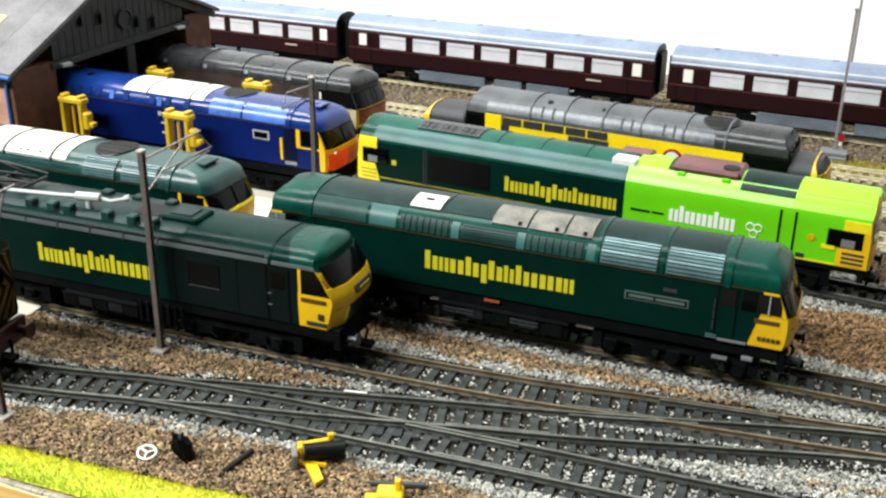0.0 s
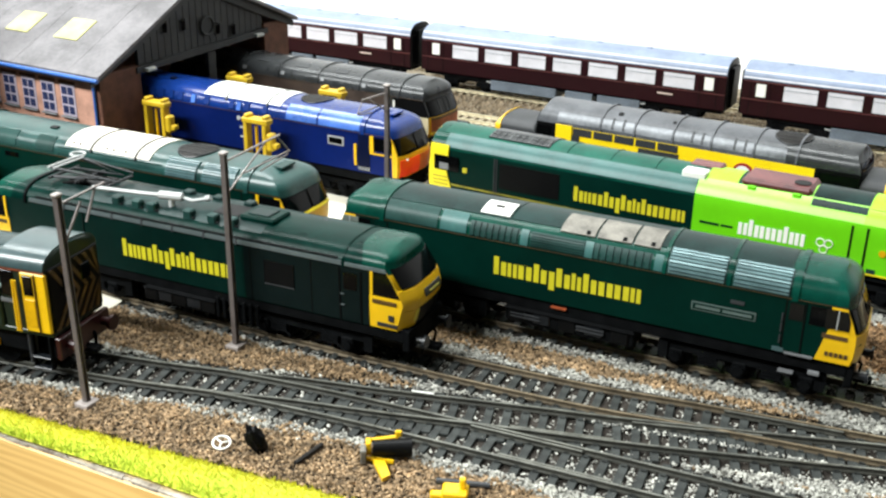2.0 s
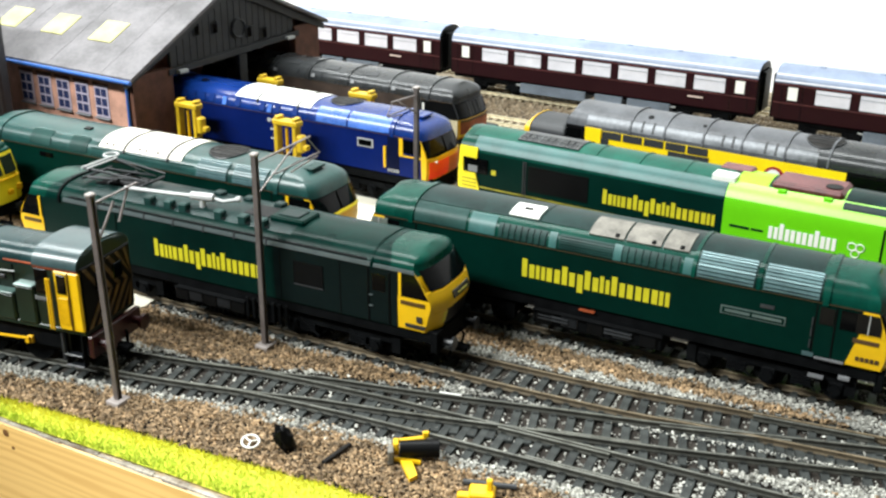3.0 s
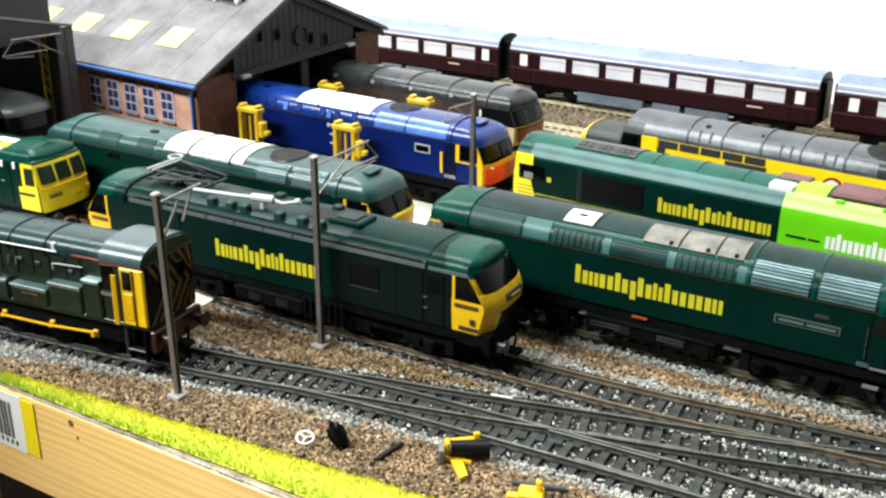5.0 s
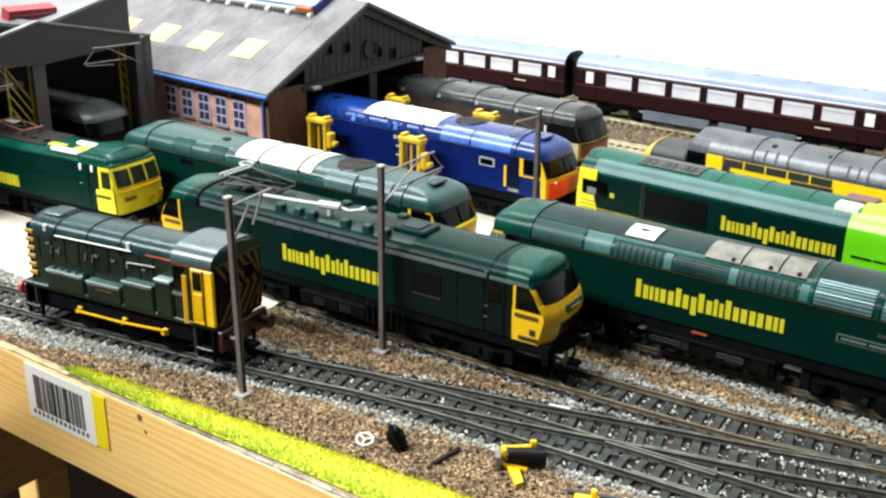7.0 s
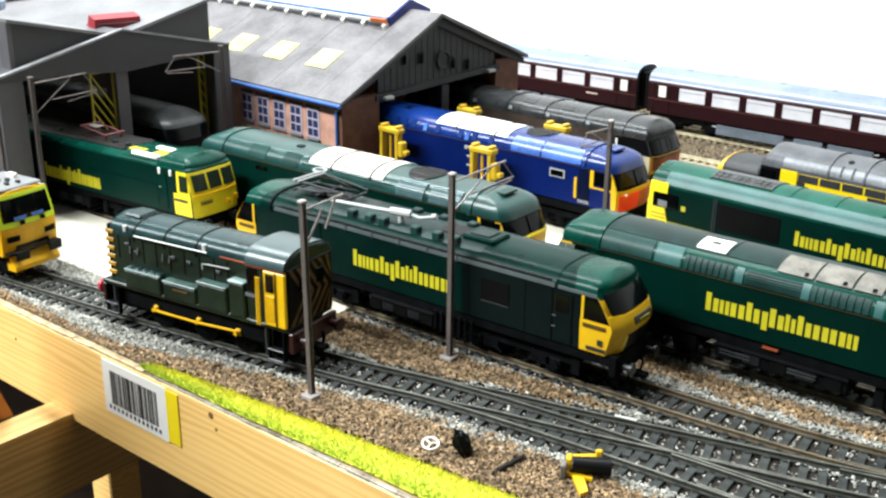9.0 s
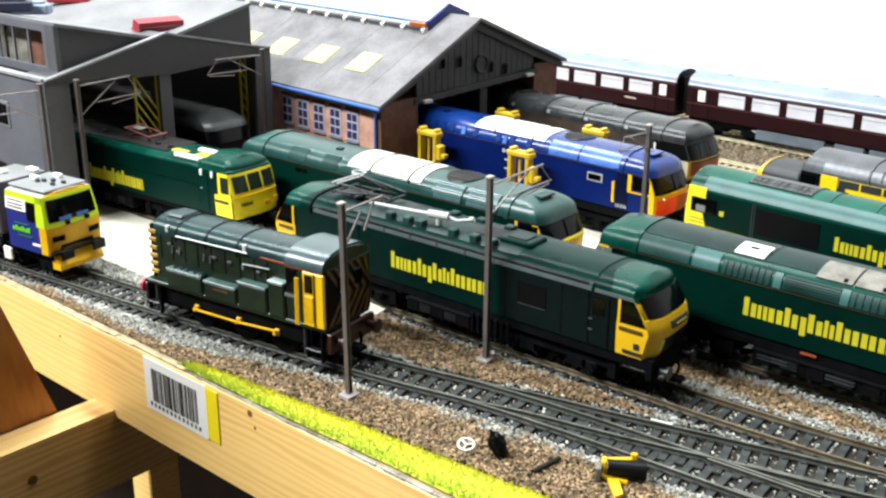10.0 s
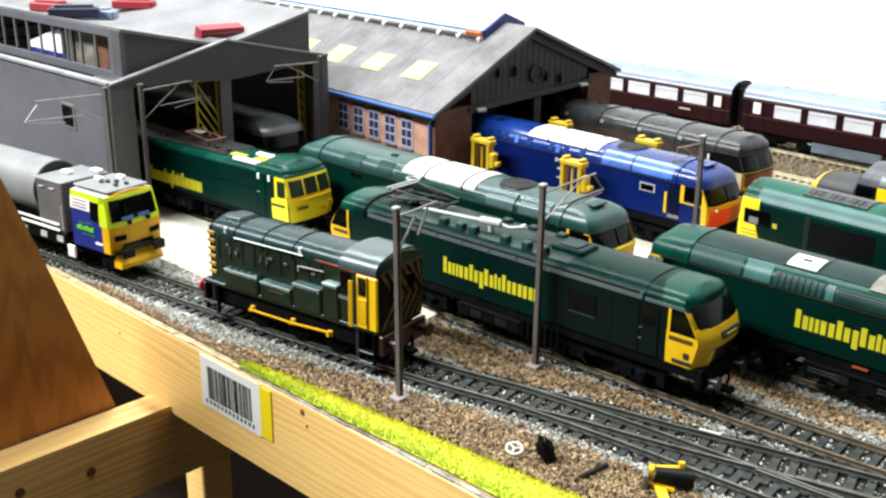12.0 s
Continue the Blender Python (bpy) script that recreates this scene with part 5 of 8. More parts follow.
def build_86():
    T = thing("electric_locomotive", "green electric locomotive with three-window yellow cab, part inside shed", "model locomotive", pose(-0.4511, -0.0566, 0, 0, 0, 4.5), "model locomotives")
    w, zb, zc, zt = 0.0175, 0.0180, 0.0448, 0.0496
    half = 0.1165
    front = lambda z: half - 0.0035 * max(0.0, min(z, zc) - 0.0315) / 0.0115 - 0.007 * ease((z - zc) / (zt - zc)) ** 2
    S = Shell(section(w, zb, zc, zt, 0.86), front, 0.0020, power=5)
    ac = S.a_of(zc)
    S.body("body", [GREEN, GREEN_ROOF_LIT, YELLOW_PALE], T, "", lambda c, n: 1 if c.z > zc - 0.0004 else (2 if abs(c.x) > 0.105 and abs(n.x) > 0.3 else 0))
    running_gear(T, half, zb, (-0.062, 0.062), 0.036, axles=(-0.0215, 0.0215))
    wordmark(S, -0.0238, 0.0312, 0.0210, 0.0072, LETTER, T)
    S.side("body_seam", -0.110, 0.094, 0.0338, 0.0342, GREEN_BLACK, T, off=0.0003)
    S.side("cab_door", 0.0845, 0.0930, 0.0200, 0.0415, GREEN_BLACK, T, "dark cab door", off=0.0004)
    S.side("door_handrail", 0.0865, 0.0885, 0.0330, 0.0334, LGREY, T, off=0.0008)
    for s in (-1, 1):
        xs = sorted((s * 0.0960, s * 0.1130))
        S.side("yellow_cab_side", xs[0] + (0.0028 if s > 0 else 0), xs[1], 0.0182, 0.0312, YELLOW_PALE, T, off=0.0004)
        S.side("window_surround", s * 0.1075 - 0.0055, s * 0.1075 + 0.0050, 0.0312, 0.0448, YELLOW_PALE, T, off=0.0004)
        S.side("cab_window", s * 0.1080 - 0.0035, s * 0.1080 + 0.0032, 0.0330, 0.0428, GREENGLASS, T, off=0.0008)
        S.side("depot_label", s * 0.1055 - 0.006, s * 0.1055 + 0.005, 0.0268, 0.0282, DGREY, T, off=0.0008)
        S.nose("yellow_front", -1, 1, 0.0182, 0.0448, YELLOW_PALE, T, off=0.0003, s=s)
        for u0, u1 in ((-0.90, -0.38), (-0.27, 0.27), (0.38, 0.90)):
            S.nose("windscreen", u0, u1, 0.0338, 0.0432, GREENGLASS, T, "windscreen pane with yellow pillars", off=0.0008, s=s)
        S.nose("headlamp_panel", -0.75, -0.25, 0.0252, 0.0275, OLIVE, T, off=0.0008, s=s)
        S.nose("depot_label", -0.70, -0.30, 0.0258, 0.0268, OCHRE, T, off=0.0011, s=s)
        S.nose("jumper_socket", 0.35, 0.50, 0.0225, 0.0250, AMBER, T, off=0.0022, s=s)
        S.nose("jumper_socket", 0.78, 0.92, 0.0230, 0.0262, AMBER, T, off=0.0022, s=s)
        S.nose("front_sill", -0.95, 0.95, 0.0312, 0.0318, YELLOW, T, off=0.0010, s=s)
    for s in (-1, 1):
        hood = Shell(section(0.0171, 0.0442, 0.0458, 0.0532, 0.8), lambda z: 0.0150 - 0.0055 * ease((z - 0.0458) / 0.0074) ** 2, 0.0030, power=4)
        ob = hood.body("cab_roof_hood", [GREEN_ROOF_LIT], T, "domed green cab roof")
        ob.location.x = s * 0.0968
    for x in (0.0865, 0.0960):
        boxed("roof_hook", (x, x + 0.0018, -0.0182, -0.0165, 0.0410, 0.0448), WHITE, T, "", 0.0003)
    boxed("white_roof_strip", (0.0600, 0.0830, -0.0150, -0.0108, 0.0478, 0.0502), WHITE, T, "white roof strip", 0.0006)
    boxed("white_roof_strip", (0.0660, 0.0860, -0.0010, 0.0035, 0.0490, 0.0508), WHITE, T, "white roof strip", 0.0006)
    boxed("yellow_roof_panel", (0.0520, 0.0650, -0.0100, -0.0050, 0.0486, 0.0500), YELLOWMESH, T, "yellow roof panel", 0.0004)
    boxed("yellow_roof_panel", (0.0730, 0.0840, -0.0095, -0.0025, 0.0486, 0.0500), YELLOWMESH, T, "yellow roof panel", 0.0004)
    boxed("grey_roof_deck", (-0.060, 0.0510, -0.0125, 0.0125, 0.0478, 0.0499), FAN, T, "", 0.0006)
    for x in (-0.020, 0.034, 0.046):
        boxed("roof_insulator", (x, x + 0.003, -0.008, -0.005, 0.0498, 0.0516), UNDER, T, "", 0.0004)
    bm = bmesh.new()
    tube(bm, [(0.006, -0.006, 0.0500), (0.027, -0.006, 0.0530), (0.004, -0.006, 0.0558), (0.004, 0.006, 0.0558), (0.027, 0.006, 0.0530), (0.006, 0.006, 0.0500)], 0.0006)
    pan = part("pantograph_frame", bm, PINKRED, T, "dull red folded pantograph")
    rodded("pantograph_bar", [((0.005, -0.008, 0.0562), (0.005, 0.008, 0.0562))], 0.0007, PINKRED, pan)
    rodded("pantograph_knee", [((0.027, -0.008, 0.0530), (0.027, 0.008, 0.0530))], 0.0008, PINKRED, pan)
    for y in (-0.006, 0.006):
        rodded("pantograph_post", [((0.026, y, 0.0498), (0.026, y, 0.0530))], 0.0009, PINKRED, pan)
    boxed("pantograph_pad", (0.002, 0.014, -0.003, 0.003, 0.0552, 0.0560), TAUPE, pan, "pale worn contact pad", 0.0004)
    return T


def build_silver():
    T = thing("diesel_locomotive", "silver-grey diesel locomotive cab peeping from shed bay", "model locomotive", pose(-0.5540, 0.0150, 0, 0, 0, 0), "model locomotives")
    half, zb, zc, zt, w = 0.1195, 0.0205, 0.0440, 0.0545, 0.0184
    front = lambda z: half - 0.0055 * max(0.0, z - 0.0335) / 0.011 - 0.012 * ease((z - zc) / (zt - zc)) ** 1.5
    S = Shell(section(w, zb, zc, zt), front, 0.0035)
    # Shade inside the shed is painted in: roof greyed down, sides black.
    S.body("body", [BLACK, ROOFSHADE, BLACK], T, "", lambda c, n: 1 if c.z > zc - 0.0006 else 0)
    S.nose("windscreen", -0.9, 0.9, 0.0350, 0.0430, GLASS, T, off=0.0004)
    S.side("cab_window", 0.098, 0.113, 0.0350, 0.0428, GLASS, T)
    S.panel("dark_roof_slot", 0.100, 0.104, 0.95, 1.3, BLACK, T)
    running_gear(T, half, zb, (-0.074, 0.074), 0.06)
    return T


def build_08():
    """Six-wheel shunter: bonnet, side battery boxes, rear cab, outside rods."""
    T = thing("shunting_locomotive", "dark green shunting locomotive with yellow cab door and yellow rods", "model locomotive", pose(-0.2365, -0.1335, 0, 0, 0, 8.2), "model locomotives")
    boxed("footplate", (-0.0565, 0.0596, -0.0165, 0.0165, 0.0150, 0.0172), SHUNTER, T, "", 0.0004)
    S = Shell(section(0.0128, 0.0170, 0.0415, 0.0488, 0.8), lambda z: 0.0450, 0.001)
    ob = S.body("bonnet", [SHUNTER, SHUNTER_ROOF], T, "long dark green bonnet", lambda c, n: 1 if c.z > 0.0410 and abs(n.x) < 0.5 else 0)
    ob.location.x = -0.0080
    ac = S.a_of(0.0415)
    for x in (-0.0278, -0.0081, 0.0120):
        p = S.panel("bonnet_joint", x - 0.0005, x + 0.0005, ac - 0.05, 2 - ac, BLACK, T, off=0.0004)
        p.location.x = -0.0080
    boxed("bonnet_top_hatch", (-0.0485, -0.0375, -0.006, 0.006, 0.0482, 0.0498), SHUNTER_ROOF, T, "", 0.0008)
    rodded("white_handrail", [((-0.0342, -0.0142, 0.0427), (0.0120, -0.0142, 0.0432))], 0.0003, WHITE, T, "white bonnet handrail")
    for x, z in ((-0.042, 0.0360), (-0.036, 0.0330), (-0.012, 0.0350), (-0.002, 0.0345), (0.016, 0.0335)):
        boxed("bonnet_latch", (x, x + 0.0030, -0.0136, -0.0124, z, z + 0.0018), DGREY, T, "", 0.0003)
    rodded("white_pipe", [((0.0111, -0.0142, 0.0375), (0.0252, -0.0142, 0.0381)), ((0.0088, -0.0142, 0.0345), (0.0088, -0.0142, 0.0372)), ((0.0088, -0.0142, 0.0372), (0.0111, -0.0142, 0.0375))], 0.0003, LGREY, T)
    boxed("orange_stripe", (0.0190, 0.0340, -0.01330, -0.0124, 0.0420, 0.0426), RUST, T, "", 0.0)
    for x in (-0.0465, -0.0385, -0.0300, -0.0215, -0.0125, -0.0035, 0.0060, 0.0150, 0.0230):
        boxed("bonnet_door_seam", (x - 0.0003, x + 0.0003, -0.01305, -0.0124, 0.0290, 0.0408), BLACK, T, "", 0.0)
    for x in (-0.0385, -0.0335, -0.0172, -0.0128):
        rodded("door_grab_handle", [((x, -0.0136, 0.0330), (x + 0.0006, -0.0136, 0.0368))], 0.0003, MGREY, T, "", 6)
    for x in (-0.0430, 0.0078):
        boxed("white_lamp_case", (x, x + 0.0022, -0.0130, -0.0110, 0.0428, 0.0462), LGREY, T, "", 0.0003)
    # side boxes on the footplate
    for x0, x1, z1, m in ((-0.0400, -0.0162, 0.0255, LIDGREEN), (-0.0150, 0.0062, 0.0245, LIDGREEN), (0.0070, 0.0252, 0.0288, LIDGREEN), (0.0262, 0.0360, 0.0335, TEALLID)):
        bm = bmesh.new()
        box(bm, x0, x1, -0.0172, -0.0120, 0.0165, z1, 0.0008)
        b = part("battery_box", bm, SHUNTER, T, "dark green side battery box")
        bm = bmesh.new()
        box(bm, x0 + 0.0002, x1 - 0.0002, -0.0176, -0.0122, z1 - 0.0002, z1 + 0.0008, 0.0003)
        part("lid", bm, m, b, "box lid painted paler as if lit")
        if x0 < -0.03:
            for k in range(5):
                boxed("lid_rib", (x0 + 0.002 + k * 0.0046, x0 + 0.0050 + k * 0.0046, -0.0165, -0.0130, z1 + 0.0006, z1 + 0.0012), SHUNTER_ROOF, T, "", 0.0002)
    boxed("builders_plate_bar", (-0.008, 0.001, -0.0176, -0.0171, 0.0215, 0.0222), OCHRE, T, "", 0.0)
    # cab
    C = Shell(section(0.0168, 0.0172, 0.0448, 0.0515, 0.9), lambda z: 0.0116, 0.0008)
    cab = C.body("cab", [SHUNTER, SHUNTER_ROOF], T, "green cab with grey-green arched roof", lambda c, n: 1 if c.z > 0.0442 and abs(n.x) < 0.5 else 0)
    cab.location.x = 0.0482
    lip = C.panel("cab_roof_sheet", -0.0120, 0.0120, C.a_of(0.0444), 2 - C.a_of(0.0444), CABROOF, T, "overhanging pale grey cab roof", off=0.0009)
    lip.location.x = 0.0482
    gut = C.panel("red_gutter", -0.0118, 0.0118, C.a_of(0.0434), C.a_of(0.0444), RUST, T, off=0.0006)
    gut.location.x = 0.0482
    boxed("cab_side_window", (0.0376, 0.0440, -0.0173, -0.0160, 0.0318, 0.0430), GLASS, T, "", 0.0003)
    for k in range(5):
        boxed("number_bar", (0.0368 + k * 0.0013, 0.0377 + k * 0.0013, -0.0172, -0.0165, 0.0287, 0.0303), MGREY, T, "", 0.0)
    door = boxed("cab_door", (0.0476, 0.0597, -0.0178, -0.0160, 0.0172, 0.0432), YELLOW, T, "yellow cab door", 0.0005)
    boxed("door_window", (0.0491, 0.0536, -0.0183, -0.0175, 0.0335, 0.0420), GLASS, door, "", 0.0003)
    boxed("door_panel", (0.0488, 0.0540, -0.0182, -0.0175, 0.0195, 0.0318), AMBER, door, "", 0.0003)
    boxed("door_edge", (0.0545, 0.0549, -0.0184, -0.0176, 0.0175, 0.0430), OCHRE, door, "", 0.0)
    rodded("door_handrail", [((0.0448, -0.0192, 0.0175), (0.0452, -0.0192, 0.0400)), ((0.0462, -0.0192, 0.0175), (0.0465, -0.0192, 0.0400))], 0.0005, YELLOW, T)
    boxed("radiator_end", (-0.0546, -0.0528, -0.0125, 0.0125, 0.0170, 0.0450), BLACK, T, "", 0.0004)
    for k in range(6):
        z = 0.0195 + k * 0.0042
        boxed("yellow_chevron", (-0.0551, -0.0495, -0.0134, 0.0125, z, z + 0.0021), DULLAMBER, T, "amber warning stripe", 0.0003)
    # striped rear wall of the cab
    boxed("cab_rear_wall", (0.0590, 0.0604, -0.0160, 0.0160, 0.0172, 0.0450), BLACK, T, "black cab rear with yellow warning stripes", 0.0004)
    for k in range(6):
        bm = bmesh.new()
        y = -0.0155 + k * 0.0052
        prism(bm, [(y, 0.0178), (y + 0.0022, 0.0178), (min(0.0155, y + 0.0122), 0.0300), (min(0.0155, y + 0.0100), 0.0300)], 0, 0.0602, 0.0608)
        part("yellow_chevron", bm, OCHRE, T, "dirty ochre warning stripe")
        bm = bmesh.new()
        prism(bm, [(y, 0.0440), (y + 0.0022, 0.0440), (min(0.0155, y + 0.0122), 0.0305), (min(0.0155, y + 0.0100), 0.0305)], 0, 0.0602, 0.0608)
        part("yellow_chevron", bm, OCHRE, T, "dirty ochre warning stripe")
    for y in (-0.009, 0.003):
        boxed("rear_window", (0.0606, 0.0612, y, y + 0.006, 0.0330, 0.0400), GLASS, T, "", 0.0003)
    for s in (-1, 1):
        e = 0.0025 if s > 0 else -0.0030
        boxed("buffer_beam", (s * (0.0585 + e) - 0.0012, s * (0.0585 + e) + 0.0012, -0.0165, 0.0165, 0.0085, 0.0184), DARKRED, T, "dark red buffer beam", 0.0004)
        for y in (-0.0115, 0.0115):
            bm = bmesh.new()
            rod(bm, (s * (0.0590 + e), y, 0.0140), (s * (0.0640 + e), y, 0.0140), 0.0018, 10)
            rod(bm, (s * (0.0640 + e), y, 0.0140), (s * (0.0655 + e), y, 0.0140), 0.0034, 16)
            part("buffer", bm, BUFFERRED if s < 0 else DARKRED, T, "red buffer")
        bm = bmesh.new()
        box(bm, min(s * 0.059, s * 0.068), max(s * 0.059, s * 0.068), -0.0025, 0.0025, 0.0060, 0.0082, 0.0003)
        part("coupling", bm, DARK, T)
        for y in (-0.006, 0.005):
            rodded("brake_pipe", [((s * 0.0595, y, 0.0140), (s * 0.0630, y, 0.0110)), ((s * 0.0630, y, 0.0110), (s * 0.0625, y, 0.0055))], 0.0007, DARK, T, "", 6)
        for x in (-0.0042, 0.0042):
            boxed("step_stringer", (s * (0.0530 if s > 0 else 0.0500) + x - 0.0005, s * (0.0530 if s > 0 else 0.0500) + x + 0.0005, -0.0172, -0.0150, 0.0036, 0.0184), DARK, T, "", 0.0002)
        for z in (0.0036, 0.0085):
            boxed("step_tread", (s * (0.0530 if s > 0 else 0.0500) - 0.0044, s * (0.0530 if s > 0 else 0.0500) + 0.0044, -0.0180, -0.0148, z, z + 0.0009), UNDER, T, "", 0.0002)
    boxed("frames", (-0.054, 0.058, -0.0115, 0.0115, 0.0060, 0.0184), DARK, T)
    for x in (-0.0225, 0.0050, 0.0290):
        for s in (-1, 1):
            bm = bmesh.new()
            rod(bm, (x, s * 0.0083, 0.0088), (x, s * 0.0110, 0.0088), 0.0088, 24)
            part("wheel", bm, DARK, T)
            bm = bmesh.new()
            rod(bm, (x, s * 0.0140, 0.0112), (x, s * 0.0172, 0.0112), 0.0010, 12)
            box(bm, x - 0.0014, x + 0.0014, s * 0.0148 - 0.0007, s * 0.0148 + 0.0007, 0.0094, 0.0128, 0.0003)
            part("crank", bm, AMBER if s < 0 else DARK, T, "amber crank" if s < 0 else "")
    bm = bmesh.new()
    rod(bm, (-0.0225, -0.0168, 0.0112), (0.0050, -0.0168, 0.0112), 0.0006)
    rod(bm, (0.0050, -0.0168, 0.0112), (0.0300, -0.0168, 0.0126), 0.0006)
    part("coupling_rod", bm, AMBER, T, "yellow coupling rod")
    boxed("outside_frame", (-0.050, 0.050, -0.0142, -0.0130, 0.0090, 0.0184), DARK, T)
    for x in (-0.050, -0.047, 0.046, 0.049):
        rodded("brake_hanger", [((x, -0.0150, 0.0184), (x, -0.0150, 0.0045))], 0.0007, DGREY, T)
    # everything above the frames stands on them
    low = ("wheel", "crank", "coupling_rod", "frames", "outside_frame", "brake_hanger", "step_stringer", "step_tread", "buffer", "buffer_beam", "coupling", "brake_pipe")
    for ob in T.children:
        if ob.name.split(".")[0] not in low:
            ob.location.z += 0.0033
    return T


def build_mpv():
    """Track-machine vehicle: tall yellow and blue cab with a grey module and tank behind."""
    T = thing("track_machine", "blue and yellow track maintenance vehicle with fluorescent cab top", "model track vehicle", pose(-0.3872, -0.1512, 0, 0, 0, 7.6), "model locomotives")
    w = 0.0173
    front = lambda z: 0.0185 - 0.0032 * max(0.0, z - 0.0275) / 0.016 - 0.0010 * ease((0.014 - z) / 0.004)
    sec = [(w, 0.0120), (w, 0.0265), (w * 0.985, 0.0360), (w * 0.93, 0.0445), (w * 0.5, 0.0462), (0.0, 0.0466)]
    S = Shell(sec, front, 0.0015, back=lambda z: 0.0185)
    S.body("cab", [NAVY, LGREY, AMBER], T, "blue cab side with amber front", lambda c, n: 2 if n.x > 0.4 and c.x > 0 else (1 if c.z > 0.0444 else 0))
    S.nose("amber_front", -1, 1, 0.0122, 0.0272, AMBER, T, off=0.0004)
    S.nose("hivis_band", -1, 1, 0.0275, 0.0444, HIVIS, T, "fluorescent yellow-green windscreen surround", off=0.0004)
    S.nose("windscreen", -0.88, 0.88, 0.0305, 0.0424, GLASS, T, "wide dark windscreen", off=0.0009)
    for u0 in (-0.55, 0.1):
        S.nose("blue_seat_reflection", u0, u0 + 0.45, 0.0308, 0.0325, BLUETRIM, T, off=0.0012)
    for u0, u1 in ((-0.85, -0.45), (0.50, 0.90)):
        S.nose("head_lamp", u0, u1, 0.0195, 0.0225, DARK, T, off=0.0010)
    S.nose("headlamp_bar", -0.6, 0.6, 0.0150, 0.0170, BLACK, T, off=0.0008)
    for u in (-0.35, 0.4):
        S.nose("wiper", u, u + 0.14, 0.0280, 0.0300, BLACK, T, off=0.0016)
    S.side("hivis_cab_band", -0.0175, 0.0150, 0.0405, 0.0444, HIVIS, T, "fluorescent yellow-green eave", off=0.0004)
    S.side("hivis_front_pillar", 0.0090, 0.0160, 0.0275, 0.0444, HIVIS, T, off=0.0004)
    S.side("amber_side_corner", 0.0110, 0.0170, 0.0122, 0.0278, AMBER, T, off=0.0004)
    S.side("cab_side_window", 0.0015, 0.0085, 0.0300, 0.0405, GLASS, T, off=0.0006)
    S.side("white_sign", -0.0165, 0.0010, 0.0345, 0.0412, WHITE, T, "white sign panel", off=0.0007)
    for z, m in ((0.0395, PINKRED), (0.0375, NAVY), (0.0358, PINKRED)):
        S.side("sign_bar", -0.0145, -0.0015, z, z + 0.0006, m, T, off=0.0009)
    S.side("green_lettering_bar", -0.0100, 0.0020, 0.0268, 0.0273, TEAL, T, off=0.0006)
    for k in range(6):
        S.side("green_lettering_bar", -0.0120 + k * 0.0026, -0.0102 + k * 0.0026, 0.0225, 0.0245 + 0.0008 * (k % 2), LIME, T, off=0.0006)
    S.side("green_lettering_bar", -0.0080, 0.0040, 0.0198, 0.0203, TEAL, T, off=0.0006)
    S.side("white_number_bar", 0.0040, 0.0105, 0.0162, 0.0172, WHITE, T, off=0.0006)
    boxed("cab_roof_plate", (-0.0175, 0.0140, -0.0140, 0.0140, 0.0463, 0.0475), TANKGREY, T, "pale grey cab roof", 0.0005)
    for x, y in ((-0.004, -0.002), (0.000, 0.001), (0.006, -0.004), (0.0075, 0.002), (-0.0065, -0.0045)):
        boxed("roof_horn", (x, x + 0.0028, y, y + 0.0018, 0.0474, 0.0492), DGREY, T, "", 0.0003)
    for x, y in ((-0.013, -0.003), (-0.006, 0.007)):
        boxed("white_roof_bracket", (x, x + 0.006, y, y + 0.0028, 0.0474, 0.0500), WHITE, T, "", 0.0004)
    bm = bmesh.new()
    prism(bm, [(0.0172, 0.0115), (0.0215, 0.0060), (0.0215, 0.0035), (0.0150, 0.0035), (0.0150, 0.0115)], 1, -0.0145, 0.0145)
    part("snowplough_skirt", bm, AMBER, T, "amber front skirt")
    boxed("front_frame", (0.0170, 0.0205, -0.0165, 0.0165, 0.0125, 0.0142), BLACK, T, "", 0.0004)
    for y in (-0.0105, 0.0105):
        bm = bmesh.new()
        rod(bm, (0.0180, y, 0.0130), (0.0235, y, 0.0130), 0.0020, 10)
        box(bm, 0.0230, 0.0245, y - 0.0042, y + 0.0042, 0.0100, 0.0155, 0.0005)
        part("buffer", bm, BLACK, T, "black square buffer")
    boxed("chassis", (-0.2600, 0.0170, -0.0150, 0.0150, 0.0085, 0.0122), DARK, T)
    bogie(T, -0.006, half=0.011, axles=(-0.0130, 0.0130))
    bogie(T, -0.120, half=0.011, axles=(-0.0130, 0.0130))
    boxed("white_axle_cover", (-0.0235, -0.0165, -0.0182, -0.0165, 0.0030, 0.0105), WHITE, T, "white axle box cover", 0.0006)
    m = boxed("equipment_module", (-0.0500, -0.0245, -0.0170, 0.0150, 0.0165, 0.0460), MODGREY, T, "grey boxy equipment module", 0.0007)
    boxed("module_top", (-0.0505, -0.0240, -0.0174, 0.0154, 0.0456, 0.0468), TANKGREY, m, "pale grey module roof", 0.0004)
    boxed("module_ladder_rail", (-0.0262, -0.0254, -0.0178, -0.0168, 0.0180, 0.0330), LGREY, m, "", 0.0002)
    for x in (-0.046, -0.036):
        boxed("module_handle", (x, x + 0.004, -0.0178, -0.0168, 0.0415, 0.0422), LGREY, m, "", 0.0)
    bm = bmesh.new()
    rod(bm, (-0.230, 0.0, 0.0355), (-0.0540, 0.0, 0.0355), 0.0165, 32)
    part("tank", bm, TANKGREY, T, "grey cylindrical tank")
    bm = bmesh.new()
    rod(bm, (-0.0545, 0.0, 0.0355), (-0.0530, 0.0, 0.0355), 0.0158, 32)
    part("tank_end_cover", bm, UNDER, T, "dark tank end")
